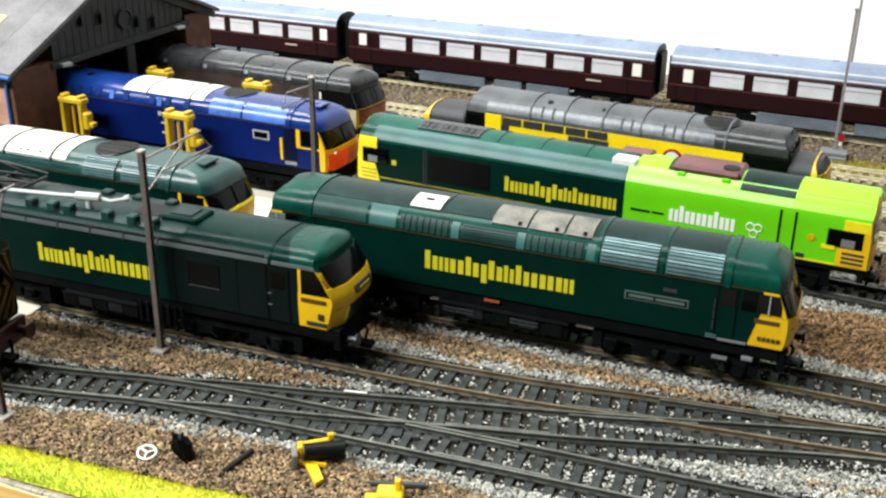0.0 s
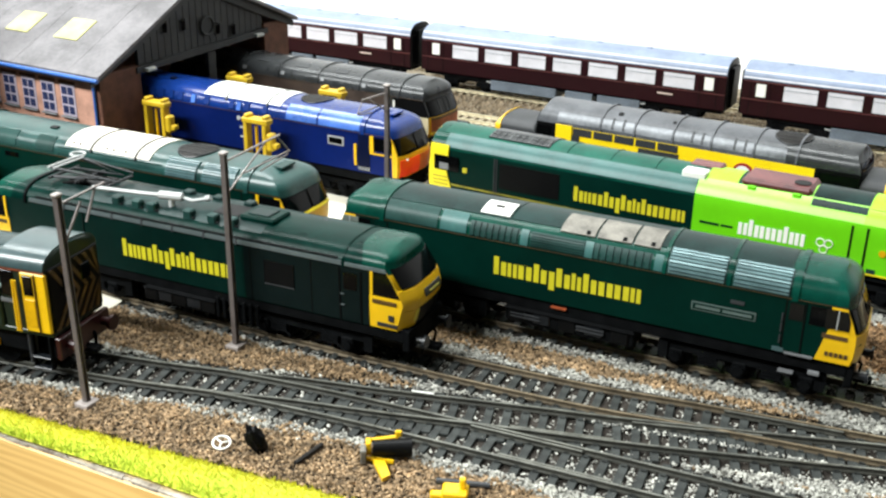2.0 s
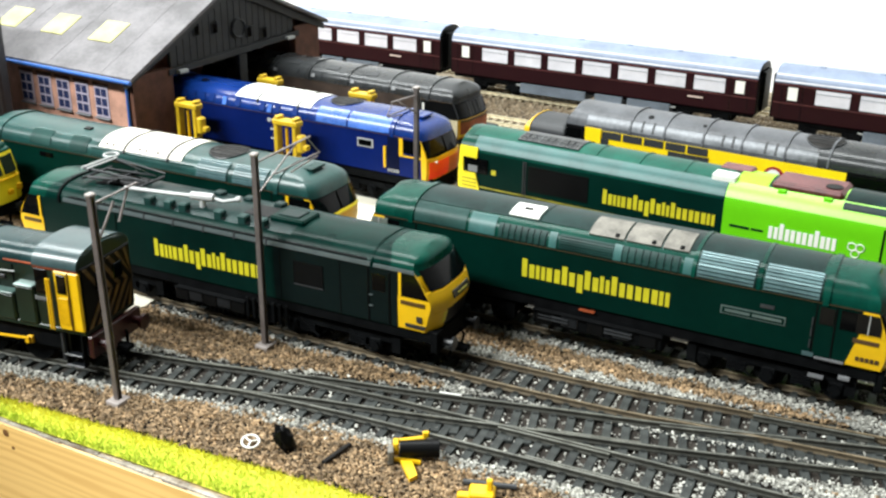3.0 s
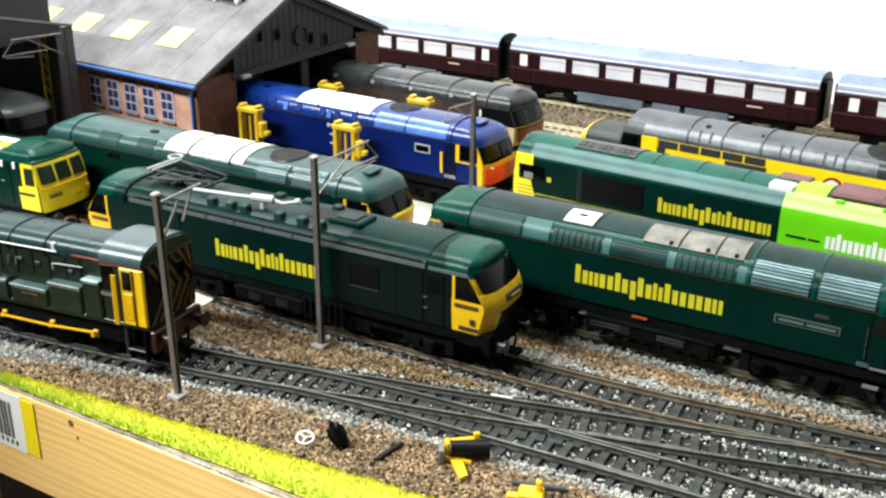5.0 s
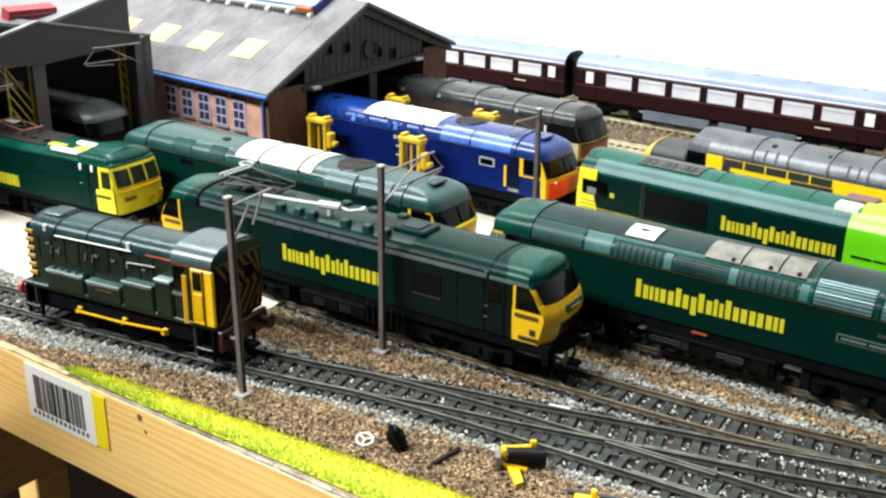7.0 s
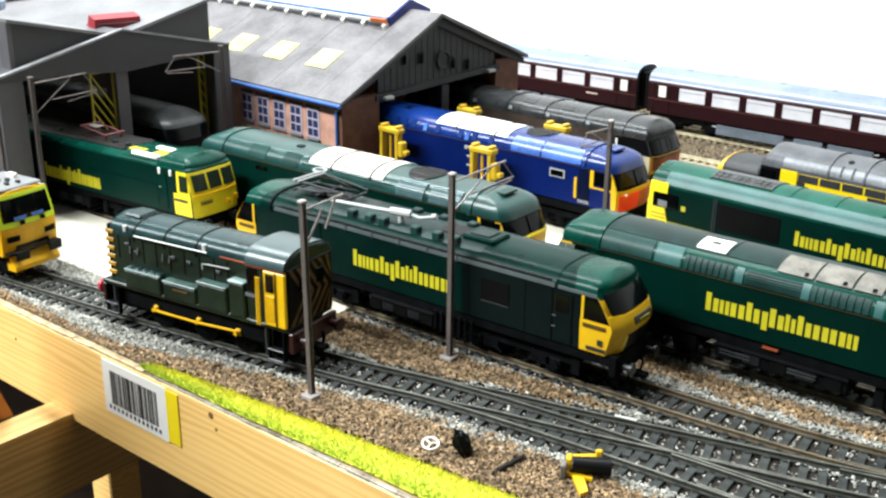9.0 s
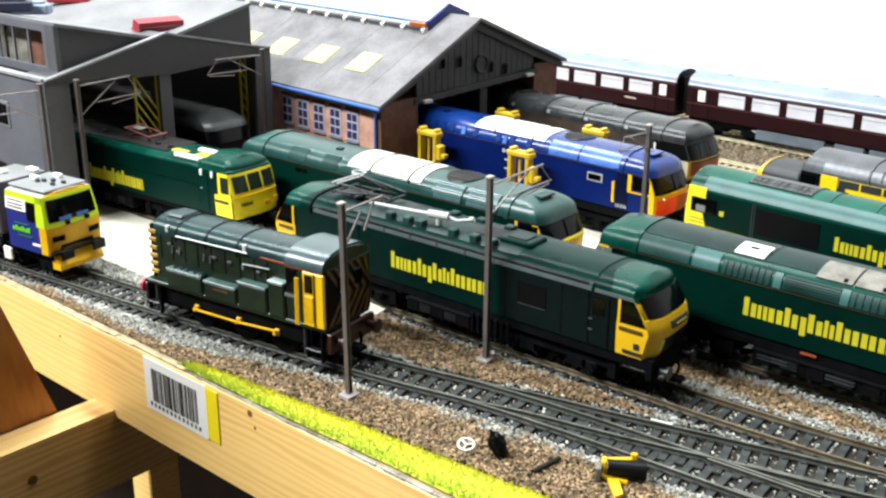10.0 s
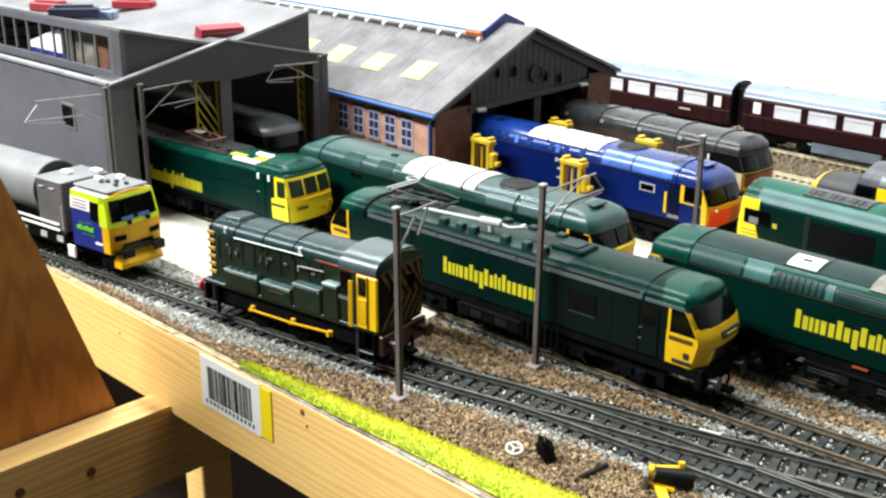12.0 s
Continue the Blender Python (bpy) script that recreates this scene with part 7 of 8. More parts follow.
# ---- coaches of the passing train ----
def coach():
    T = thing("passenger_coach", "dark maroon passenger coach with pale windows and blue-grey roof", "model coach", None, "train coaches")
    w, zb, zc, zt, half = 0.0178, 0.0145, 0.0420, 0.0520, 0.1330
    S = Shell(section(w, zb, zc, zt, 0.9, tuck=0.98), lambda z: half, 0.0006)
    ac = S.a_of(zc)
    S.body("body", [MAROON, COACHROOF, BLACK], T, "", lambda c, n: 2 if abs(n.x) > 0.6 else (1 if c.z > zc - 0.0004 else 0))
    S.panel("white_eave_band", -0.132, 0.132, ac + 0.005, ac + 0.12, EAVE, T, "white eave band", off=0.0003)
    S.panel("waist_line", -0.132, 0.132, S.a_of(0.0262), S.a_of(0.0268), PINKRED, T, "thin red lining", off=0.0003)
    S.panel("cantrail_line", -0.132, 0.132, S.a_of(0.0398), S.a_of(0.0404), PINKRED, T, "thin red lining", off=0.0003)
    for k in range(7):
        x = -0.1010 + k * 0.0310
        f = S.side("window", x - 0.0010, x + 0.0232, 0.0280, 0.0388, COACHGLASS, T, "pale curtained window", off=0.0004)
        S.side("window_vent_bar", x - 0.0010, x + 0.0232, 0.0360, 0.0363, SKIRT, T, off=0.0006)
    for x in (-0.1220, 0.1160):
        S.side("door_window", x, x + 0.0070, 0.0290, 0.0385, WHITE, T, "white frosted door window", off=0.0004)
    for x in (-0.1265, -0.1115, 0.1125, 0.1260):
        S.side("door_line", x - 0.0002, x + 0.0002, 0.0150, 0.0400, BLACK, T, off=0.0003)
    S.side("number_bar", 0.080, 0.092, 0.0215, 0.0225, PINKLINE, T, off=0.0004)
    for s in (-1, 1):
        boxed("gangway", (s * 0.1342 - 0.0014, s * 0.1342 + 0.0014, -0.0090, 0.0090, 0.0150, 0.0460), BLACK, T, "black corridor gangway", 0.0008)
        bogie(T, s * 0.090, half=0.012, axles=(-0.0165, 0.0165))
        # Black sheet over the end wall paints the shade between coaches.
        boxed("end_wall_shade", (s * 0.1330 - 0.0006, s * 0.1330 + 0.0006, -0.0172, 0.0172, 0.0150, 0.0420), BLACK, T, "", 0.0)
    boxed("underframe", (-0.1310, 0.1310, -0.0150, 0.0150, 0.0110, 0.0146), DARK, T, "", 0.0004)
    for x0, x1 in ((-0.066, -0.006), (0.002, 0.026), (0.030, 0.066)):
        boxed("underframe_box", (x0, x1, -0.0165, 0.0100, 0.0045, 0.0128), SKIRT, T, "blue-grey underframe box", 0.0006)
    rodded("truss_rod", [((-0.070, -0.0150, 0.0110), (-0.030, -0.0150, 0.0050)), ((-0.030, -0.0150, 0.0050), (0.030, -0.0150, 0.0050)), ((0.030, -0.0150, 0.0050), (0.070, -0.0150, 0.0110))], 0.0006, LGREY, T)
    for k in range(6):
        bm = bmesh.new()
        box(bm, -0.105 + k * 0.042, -0.101 + k * 0.042, -0.002, 0.002, 0.0515, 0.0528, 0.0004)
        part("roof_ventilator", bm, COACHROOF, T)
    return T


TRAIN_X, TRAIN_Y, TRAIN_A = -0.2, 0.4030, -3.0
c0 = coach()
for k in range(5):
    s = -0.5035 + k * 0.2770
    m = Matrix.Translation((TRAIN_X, TRAIN_Y, 0.0004)) @ pose(0, 0, 0, 0, 0, TRAIN_A) @ pose(s, 0, 0)
    if k == 0:
        c0.matrix_world = m
    else:
        copy_thing(c0, m)

# ---- overhead masts ----
def mast(at, h, reach, drop, tilt=1, label="brown-grey overhead line mast with wire bracket on a pale base", short=False):
    T = thing("overhead_line_mast", label, "catenary mast", at, "catenary masts")
    bm = bmesh.new()
    far = reach < 0.01
    q = 0.0009 if far else 0.00115
    prism(bm, [(-q, -q), (q, -q), (q, -q + 0.0006), (0.0003, -q + 0.0006), (0.0003, q - 0.0006), (q, q - 0.0006), (q, q), (-q, q), (-q, q - 0.0006), (-0.0003, q - 0.0006), (-0.0003, -q + 0.0006), (-q, -q + 0.0006)], 2, 0, h)
    part("post", bm, MASTPALE if far else MAST, T)
    boxed("base_plate", (-0.0034, 0.0034, -0.0036, 0.0036, 0.0, 0.0026), BASEPLATE, T, "pale square base plate", 0.0003)
    boxed("post_cap", (-0.0016, 0.0016, -0.0017, 0.0017, h, h + 0.0014), BASEPLATE if h < 0.09 else MASTPALE if far else MAST, T, "pale post cap", 0.0004)
    y = 0.002 * tilt
    rodded("top_tube", [((0, y, h - 0.003), (0, reach * tilt, h - 0.0015))], 0.00050, ARM, T)
    if short:
        rodded("diagonal_strut", [((0, 0.001, h - 0.0185), (0, 0.0110, h - 0.0050))], 0.0005, ARM, T)
        rodded("dropper", [((0, 0.0190, h - 0.0022), (0, 0.0125, h - 0.0140))], 0.0005, ARM, T)
        return T
    rodded("diagonal_strut", [((0, y, h - drop), (0, reach * 0.72 * tilt, h - 0.0025))], 0.00042, ARM, T)
    rodded("registration_arm", [((0, reach * 0.34 * tilt, h - drop * 0.70), (0, reach * 1.18 * tilt, h - drop * 0.64))], 0.00042, ARM, T)
    rodded("steady_arm", [((0, reach * 0.62 * tilt, h - drop * 0.84), (0, reach * 1.14 * tilt, h - drop * 0.72))], 0.0004, ARM, T)
    rodded("dropper", [((0, reach * 0.95 * tilt, h - 0.0018), (0, reach * 1.17 * tilt, h - drop * 0.64))], 0.0003, ARM, T)
    return T


mast(pose(-0.1532, -0.1490, -0.0030, 0, -1.2, 0), 0.0880, 0.024, 0.0150, short=True)
mast(pose(-0.1310, -0.0815, -0.0030), 0.0895, 0.040, 0.0165)
mast(pose(-0.1333, 0.0600, -0.0042), 0.0895, 0.026, 0.012, -1)
mast(pose(-0.4517, -0.1152, -0.0042), 0.0945, 0.0456, 0.0200, -1)
mast(pose(-0.4470, -0.0936, -0.0042), 0.0945, 0.0380, 0.0209, 1)
mast(pose(-0.4470, 0.0539, -0.0042), 0.0964, 0.0418, 0.0171, -1)
mast(pose(0.1175, 0.3374, -0.0042), 0.1010, 0.004, 0.010, 1, "thin grey overhead line mast beside the main line")
mast(pose(0.1180, 0.4550, -0.0042), 0.1150, 0.004, 0.010, -1, "thin grey overhead line mast behind the train")
T = thing("mast_foot_block", "pale layered concrete block under the mast", "concrete block", pose(0.1175, 0.3350, -0.0042))
boxed("lower_slab", (-0.009, 0.009, -0.007, 0.007, 0.0, 0.0035), MGREY, T, "", 0.0005)
boxed("upper_slab", (-0.009, 0.009, -0.006, 0.006, 0.0035, 0.0065), MGREY, T, "", 0.0005)
T = thing("ground_signal", "small red and white ground signal beside mast", "ground signal", pose(0.1206, 0.3700, -0.0042))
boxed("signal_post", (-0.0012, 0.0012, -0.0012, 0.0012, 0.0, 0.0060), WHITE, T)
bm = bmesh.new()
rod(bm, (0, -0.0014, 0.0062), (0, 0.0014, 0.0062), 0.0027, 16)
part("signal_disc", bm, RED, T, "red disc")

# ---- cards and loose bits on the ground ----
def card(name, label, pts, z0, z1, m):
    bm = bmesh.new()
    prism(bm, pts, 2, z0, z1)
    tagged(part(name, bm, m), label, "card sheet")


card("cream_card", "cream card sheet lying between the tracks", [(-0.480, -0.128), (-0.306, -0.1245), (-0.2085, -0.0830), (-0.2066, -0.0770), (-0.2075, -0.0688), (-0.2200, -0.0660), (-0.480, -0.0650)], -0.0042, -0.0016, CREAM)
card("cream_card", "cream card sheet lying behind the locomotives", [(-0.213, 0.022), (-0.105, 0.022), (-0.112, 0.108), (-0.213, 0.112)], -0.0042, -0.0016, CREAM)
card("trackside_trough", "dark grey cable trough beside the main line", [(-0.270, 0.3030), (-0.195, 0.2960), (-0.195, 0.3000), (-0.270, 0.3070)], -0.0042, 0.0010, DGREY)

W = thing("loose_wheel", "white spoked toy wheel lying on brown ballast", "plastic wheel", pose(-0.0865, -0.1498, 0.0006, 14, 6, 20) @ Matrix.Scale(0.87, 4))
bm = bmesh.new()
tube(bm, [(0.0037 * math.cos(i * math.pi / 12), 0.0037 * math.sin(i * math.pi / 12), 0) for i in range(24)], 0.00046, 8, True)
part("rim", bm, WHITE, W)
for i in range(3):
    a = 2 * math.pi * i / 3 + 0.5
    rodded("spoke", [((0, 0, 0), (0.0037 * math.cos(a), 0.0037 * math.sin(a), 0))], 0.00034, WHITE, W)

L = thing("black_lump", "rough black lump standing on brown ballast", "scrap piece", pose(-0.0730, -0.1440, -0.0020) @ Matrix.Scale(0.88, 4))
bm = bmesh.new()
bmesh.ops.create_icosphere(bm, subdivisions=3, radius=1.0)
for v in bm.verts:
    n = noise.noise(v.co * 2.1) * 0.25
    v.co = Vector((v.co.x * 0.0040, v.co.y * 0.0038, v.co.z * 0.0068)) * (1 + 1.5 * n)
    v.co.z += 0.0050
    v.co.x -= 0.35 * v.co.z
    v.co.y -= 0.15 * v.co.z
part("lump", bm, BLACK, L)

B = thing("broken_buffer_stop", "broken yellow and black buffer stop lying beside the track", "buffer stop", pose(-0.0272, -0.1262, -0.0010, 0, 0, 30) @ Matrix.Scale(0.88, 4))
bm = bmesh.new()
rod(bm, (-0.0085, 0.0, 0.0042), (0.0080, 0.0, 0.0042), 0.0034, 16, 0.0040)
part("black_drum", bm, BLACK, B, "black drum")
boxed("upper_arm", (-0.0105, 0.0035, 0.0030, 0.0048, 0.0060, 0.0075), YELLOW, B, "", 0.0005, Matrix.Rotation(-0.12, 4, "Y"))
boxed("raised_lug", (0.0010, 0.0040, 0.0030, 0.0048, 0.0070, 0.0100), YELLOW, B, "", 0.0005)
boxed("end_bracket", (-0.0112, -0.0088, -0.0010, 0.0040, 0.0010, 0.0072), YELLOW, B, "", 0.0005)
boxed("grey_plate", (-0.0135, -0.0110, -0.0050, 0.0005, -0.0005, 0.0060), TAUPE, B, "", 0.0004)
bm = bmesh.new()
prism(bm, [(-0.0136, -0.0020), (-0.0134, -0.0006), (0.0002, -0.0044), (0.0000, -0.0056)], 2, 0.0000, 0.0014)
part("lower_arm", bm, YELLOW, B)
bm = bmesh.new()
prism(bm, [(-0.0086, -0.0028), (-0.0036, -0.0042), (-0.0014, -0.0149), (-0.0046, -0.0176)], 2, -0.0004, 0.0014)
part("leg", bm, YELLOW, B)
K = thing("buffer_stop_piece", "yellow broken piece of a buffer stop on ballast", "buffer stop piece", pose(0.0030, -0.1375, -0.0020, 0, 0, 20))
boxed("block", (-0.0040, 0.0050, -0.0040, 0.0030, 0.0, 0.0045), YELLOW, K, "", 0.0006)
boxed("lug", (0.0020, 0.0042, -0.0010, 0.0010, 0.0040, 0.0085), YELLOW, K, "", 0.0004)
boxed("fin", (-0.0080, -0.0035, -0.0030, 0.0000, 0.0, 0.0030), YELLOW, K, "", 0.0004)
for nm, lab, p, q, r, m_ in (("dark_rod", "dark rod lying on the ballast", (-0.006, -0.1330, -0.0005), (0.012, -0.1270, -0.0005), 0.0011, DGREY), ("dark_stick", "dark twig lying on brown ballast", (-0.0563, -0.1463, -0.0012), (-0.0540, -0.1321, -0.0006), 0.0010, FAN), ("white_stick", "short white stick lying across the rails", (-0.0420, -0.0835, 0.0006), (-0.0330, -0.0815, 0.0006), 0.0004, WHITE)):
    T = thing(nm, lab, "small stick")
    rodded("stick", [(p, q)], r, m_, T)
T = thing("black_lump", "black lump lying at the edge of the ballast", "scrap piece", pose(0.0270, -0.1350, -0.0020))
bm = bmesh.new()
bmesh.ops.create_icosphere(bm, subdivisions=2, radius=1.0)
for v in bm.verts:
    v.co = Vector((v.co.x * 0.006, v.co.y * 0.004, v.co.z * 0.003 + 0.002)) * (1 + 0.3 * noise.noise(v.co * 2))
part("lump", bm, BLACK, T)

# ---- barcode label on the beam ----
Y = EDGE - 0.0004
Lb = thing("price_label", "white barcode price label with yellow end stuck on beam", "paper label", pose(0, 0, 0))
LX0, LX1, LZ0, LZ1 = -0.2655, -0.2085, -0.0355, -0.0078
boxed("label_paper", (LX0, LX1 - 0.0085, Y - 0.0003, Y + 0.0006, LZ0, LZ1), LABELWHITE, Lb, "", 0.0)
boxed("yellow_end", (LX1 - 0.0085, LX1, Y - 0.0003, Y + 0.0006, LZ0 + 0.0008, LZ1 - 0.0006), LABELYELLOW, Lb, "yellow label end", 0.0)
x = LX0 + 0.0060
while x < LX1 - 0.0150:
    wd = rng.choice((0.0004, 0.0004, 0.0008, 0.0012))
    boxed("barcode_bar", (x, x + wd, Y - 0.0005, Y, LZ0 + 0.0055, LZ1 - 0.0045), INK, Lb, "", 0.0)
    x += wd + rng.choice((0.0004, 0.0006, 0.0009))
for k in range(13):
    x = LX0 + 0.0035 + k * 0.0032
    boxed("digit_bar", (x, x + 0.0014, Y - 0.0005, Y, LZ0 + 0.0025, LZ0 + 0.0045), INK, Lb, "", 0.0)

# ---- tracks, ballast and grass ----
def smooth_line(pts, step=0.002):
    out = []
    P = [Vector((*p, 0)) for p in pts]
    P = [2 * P[0] - P[1]] + P + [2 * P[-1] - P[-2]]
    for i in range(1, len(P) - 2):
        a, b, c, d = P[i - 1:i + 3]
        n = max(2, int((c - b).length / step))
        for k in range(n):
            t = k / n
            out.append(0.5 * ((2 * b) + (c - a) * t + (2 * a - 5 * b + 4 * c - d) * t * t + (3 * b - a - 3 * c + d) * t ** 3))
    out.append(P[-2])
    return out


def rail(line, off, z0, z1, wd, name, material, parent, web=RAILSIDE):
    """A flat-bottomed rail: broad foot, thin web, head."""
    prof = [(-1.3, 0.0), (1.3, 0.0), (1.3, 0.18), (0.35, 0.30), (0.35, 0.68), (1.0, 0.76), (1.0, 1.0), (-1.0, 1.0), (-1.0, 0.76), (-0.35, 0.68), (-0.35, 0.30), (-1.3, 0.18)]
    bm = bmesh.new()
    prev = None
    for i, p in enumerate(line):
        d = (line[min(i + 1, len(line) - 1)] - line[max(i - 1, 0)]).normalized()
        nrm = Vector((-d.y, d.x, 0))
        ring = [bm.verts.new(p + nrm * (off + u * wd / 2) + Vector((0, 0, z0 + (z1 - z0) * v))) for u, v in prof]
        if prev:
            for k in range(len(ring)):
                j_ = (k + 1) % len(ring)
                f = bm.faces.new((prev[k], ring[k], ring[j_], prev[j_]))
                f.material_index = 1 if k == 6 else 0
        prev = ring
    bmesh.ops.recalc_face_normals(bm, faces=bm.faces)
    return part(name, bm, [web, material], parent, "", smooth=False)


def sleeper_mesh(length, wd, h, material):
    bm = bmesh.new()
    box(bm, -wd / 2, wd / 2, -length / 2, length / 2, 0, h, 0.0002)
    for s in (-1, 1):
        for q in (-1, 1):
            box(bm, -wd * 0.3, wd * 0.3, s * 0.00825 + q * 0.0012 - 0.0007, s * 0.00825 + q * 0.0012 + 0.0007, h - 0.0001, h + 0.0005)
    me = bpy.data.meshes.new("sleeper")
    bm.to_mesh(me)
    bm.free()
    me.materials.append(material)
    return me


LINES = []
WEBS = {BRASSRAIL: BRASSRAIL, RAILBROWN: RAILBROWN_SIDE}


def track(label, pts, head=STEEL, sl=SLEEPER, pitch=0.0072, skip=(), z=0.0, bed=None, long=0.0300, rails=True):
    line = smooth_line(pts)
    T = thing("track", label, "model railway track", None, "tracks", "structure")
    LINES.append(line)
    rail(line, 0.00870, -0.0026 + z, z, 0.00108, "rail", head, T, WEBS.get(head, RAILSIDE))
    rail(line, -0.00870, -0.0026 + z, z, 0.00108, "rail", head, T, WEBS.get(head, RAILSIDE))
    me = sleeper_mesh(long, 0.0034, 0.0016, sl)
    run, nxt = 0.0, 0.0
    for a, b in zip(line, line[1:]):
        seg = (b - a).length
        while nxt <= run + seg:
            p = a.lerp(b, (nxt - run) / seg)
            d = (b - a).normalized()
            nxt += pitch
            if any(s0 <= p.x <= s1 for s0, s1 in skip):
                continue
            ob = new("sleeper", me)
            ob.parent = T
            ob.matrix_basis = pose(p.x, p.y, -0.0040 + z, 0, 0, math.degrees(math.atan2(d.y, d.x)) + rng.uniform(-0.8, 0.8))
        run += seg
    return T


front_common = [(-0.62, -0.190), (-0.47, -0.1675), (-0.375, -0.1545), (-0.304, -0.1450), (-0.173, -0.1245), (-0.118, -0.1125)]
track("grey-sleepered model track running to the yard front", front_common + [(-0.070, -0.1062), (-0.020, -0.1022), (0.030, -0.0990), (0.080, -0.0962), (0.120, -0.0940), (0.30, -0.0840)])
track("turnout track curving across the yard", front_common[3:] + [(-0.0875, -0.1035), (-0.049, -0.0945), (0.0015, -0.0812), (0.046, -0.0700), (0.099, -0.0545), (0.150, -0.0400), (0.230, -0.0245), (0.34, -0.0075)], skip=((-0.40, -0.085), (0.13, 0.40)), z=0.0001)
track("model track under the electric locomotives", [(-0.75, -0.0800), (-0.45, -0.0565), (-0.345, -0.0515), (-0.25, -0.0585), (-0.1665, -0.0588), (-0.05, -0.0560), (0.020, -0.0520), (0.063, -0.0462), (0.105, -0.0410), (0.146, -0.0362), (0.230, -0.0245), (0.34, -0.0075)], head=RAILBROWN, z=-0.0001)
track("model track under the green diesel locomotives", [(-0.75, 0.0130), (-0.45, 0.0090), (-0.26, 0.0016), (0, 0.0012), (0.20, 0.0022), (0.42, 0.005)], head=RAILBROWN)
track("model track from the brick shed", [(-0.70, 0.1400), (-0.40, 0.1290), (-0.266, 0.1235), (-0.131, 0.1246), (0.0078, 0.1135), (0.15, 0.1020), (0.40, 0.0800)])
track("model track under the grey diesel locomotive", [(-0.70, 0.2450), (-0.40, 0.2227), (-0.283, 0.2135), (-0.160, 0.2095), (-0.0010, 0.1975), (0.15, 0.1830), (0.40, 0.1580)], sl=SLEEPER_FAR, head=BRASSRAIL)
track("pale siding track behind the yellow-sided locomotive", [(-0.25, 0.2700), (-0.123, 0.2600), (-0.003, 0.2500), (0.15, 0.2350), (0.40, 0.2100)], sl=SLEEPER_FAR, head=BRASSRAIL)
for off, lab in ((0.3180, "pale dusty siding track"), (0.4030, "pale dusty main line track under the train"), (0.4660, "pale dusty far main line track")):
    track(lab, [(-1.0, off + 0.042), (-0.5, off + 0.0157), (-0.2, off), (0.1, off - 0.0157), (0.5, off - 0.037)], sl=SLEEPER_FAR, head=BRASSRAIL)

# check rails inside the crossings
for ln, off, x0, x1 in ((0, 0.0070, -0.010, 0.036), (1, -0.0070, 0.000, 0.040), (0, -0.0070, 0.005, 0.050), (1, 0.0070, 0.045, 0.095), (2, -0.0070, 0.040, 0.085), (2, 0.0070, 0.075, 0.120)):
    T = thing("track", "short check rail in the turnout", "model railway track", None, "tracks", "structure")
    rail([p for p in LINES[ln] if x0 <= p.x <= x1], off, -0.0026, -0.0002, 0.0010, "check_rail", STEEL, T)


def stones(name, label, pts, sizes, material, z):
    """Many small irregular chips as one mesh."""
    n = len(pts)
    base = np.array([(1, 0, 0), (-1, 0, 0), (0, 1, 0), (0, -1, 0), (0, 0, 1), (0, 0, -1)], float)
    g = np.random.default_rng(5)
    v = base[None] * (0.35 + 1.1 * g.random((n, 6, 1))) * sizes[:, None, None] * np.array([1.35, 0.85, 0.85])
    ang = g.random((n, 2)) * 2 * np.pi
    c, s = np.cos(ang), np.sin(ang)
    x, y, zz = v[..., 0], v[..., 1], v[..., 2]
    x, y = x * c[:, :1] - y * s[:, :1], x * s[:, :1] + y * c[:, :1]
    y, zz = y * c[:, 1:] - zz * s[:, 1:], y * s[:, 1:] + zz * c[:, 1:]
    co = np.stack([x + pts[:, :1], y + pts[:, 1:2], zz + z[:, None]], -1).reshape(-1, 3)
    tri = np.array([(0, 2, 4), (2, 1, 4), (1, 3, 4), (3, 0, 4), (2, 0, 5), (1, 2, 5), (3, 1, 5), (0, 3, 5)])
    faces = (tri[None] + 6 * np.arange(n)[:, None, None]).reshape(-1, 3)
    me = bpy.data.meshes.new(name)
    me.from_pydata(co.tolist(), [], faces.tolist())
    me.materials.append(material)
    ob = new(name, me)
    return tagged(ob, label, "ballast", kind="stuff")


def grass_back(x):
    return -0.1685 + 0.088 * (max(-0.205, min(0.02, x)) + 0.205) - 0.0040 * max(0.0, min(1.0, (-0.205 - x) / 0.03)) + 0.0007 * noise.noise(Vector((x * 70, 3.1, 0)))


def grass_front(x):
    return EDGE + 0.0001 + 0.0016 * max(0.0, min(1.0, (x + 0.165) / 0.06)) + 0.0003 * noise.noise(Vector((x * 60, 8.3, 0)))


g = np.random.default_rng(11)
STEP = 0.00104
xs, ys = np.meshgrid(np.arange(-0.50, 0.30, STEP), np.arange(EDGE + 0.003, 0.140, STEP))
pts = np.stack([xs.ravel(), ys.ravel()], 1) + g.uniform(-0.6, 0.6, (xs.size, 2)) * STEP
keep = ((pts[:, 1] < -0.018) | (pts[:, 1] < -0.009) & (pts[:, 0] > -0.12)) | (pts[:, 0] > 0.085)
back = np.array([grass_back(x) for x in pts[:, 0]])
keep &= ~((pts[:, 0] > -0.232) & (pts[:, 1] < back + g.normal(0, 0.0006, len(pts))))
keep &= ~((pts[:, 0] > -0.47) & (pts[:, 0] < -0.2065) & (pts[:, 1] > -0.1225 - 0 * pts[:, 0]) & (pts[:, 1] < -0.0635) & ((pts[:, 1] + 0.1245) > (pts[:, 0] + 0.306) * 0.413))
pts = pts[keep]
dist = np.full(len(pts), 9.0)
near = np.zeros(len(pts))
loco_dist = np.full(len(pts), 9.0)
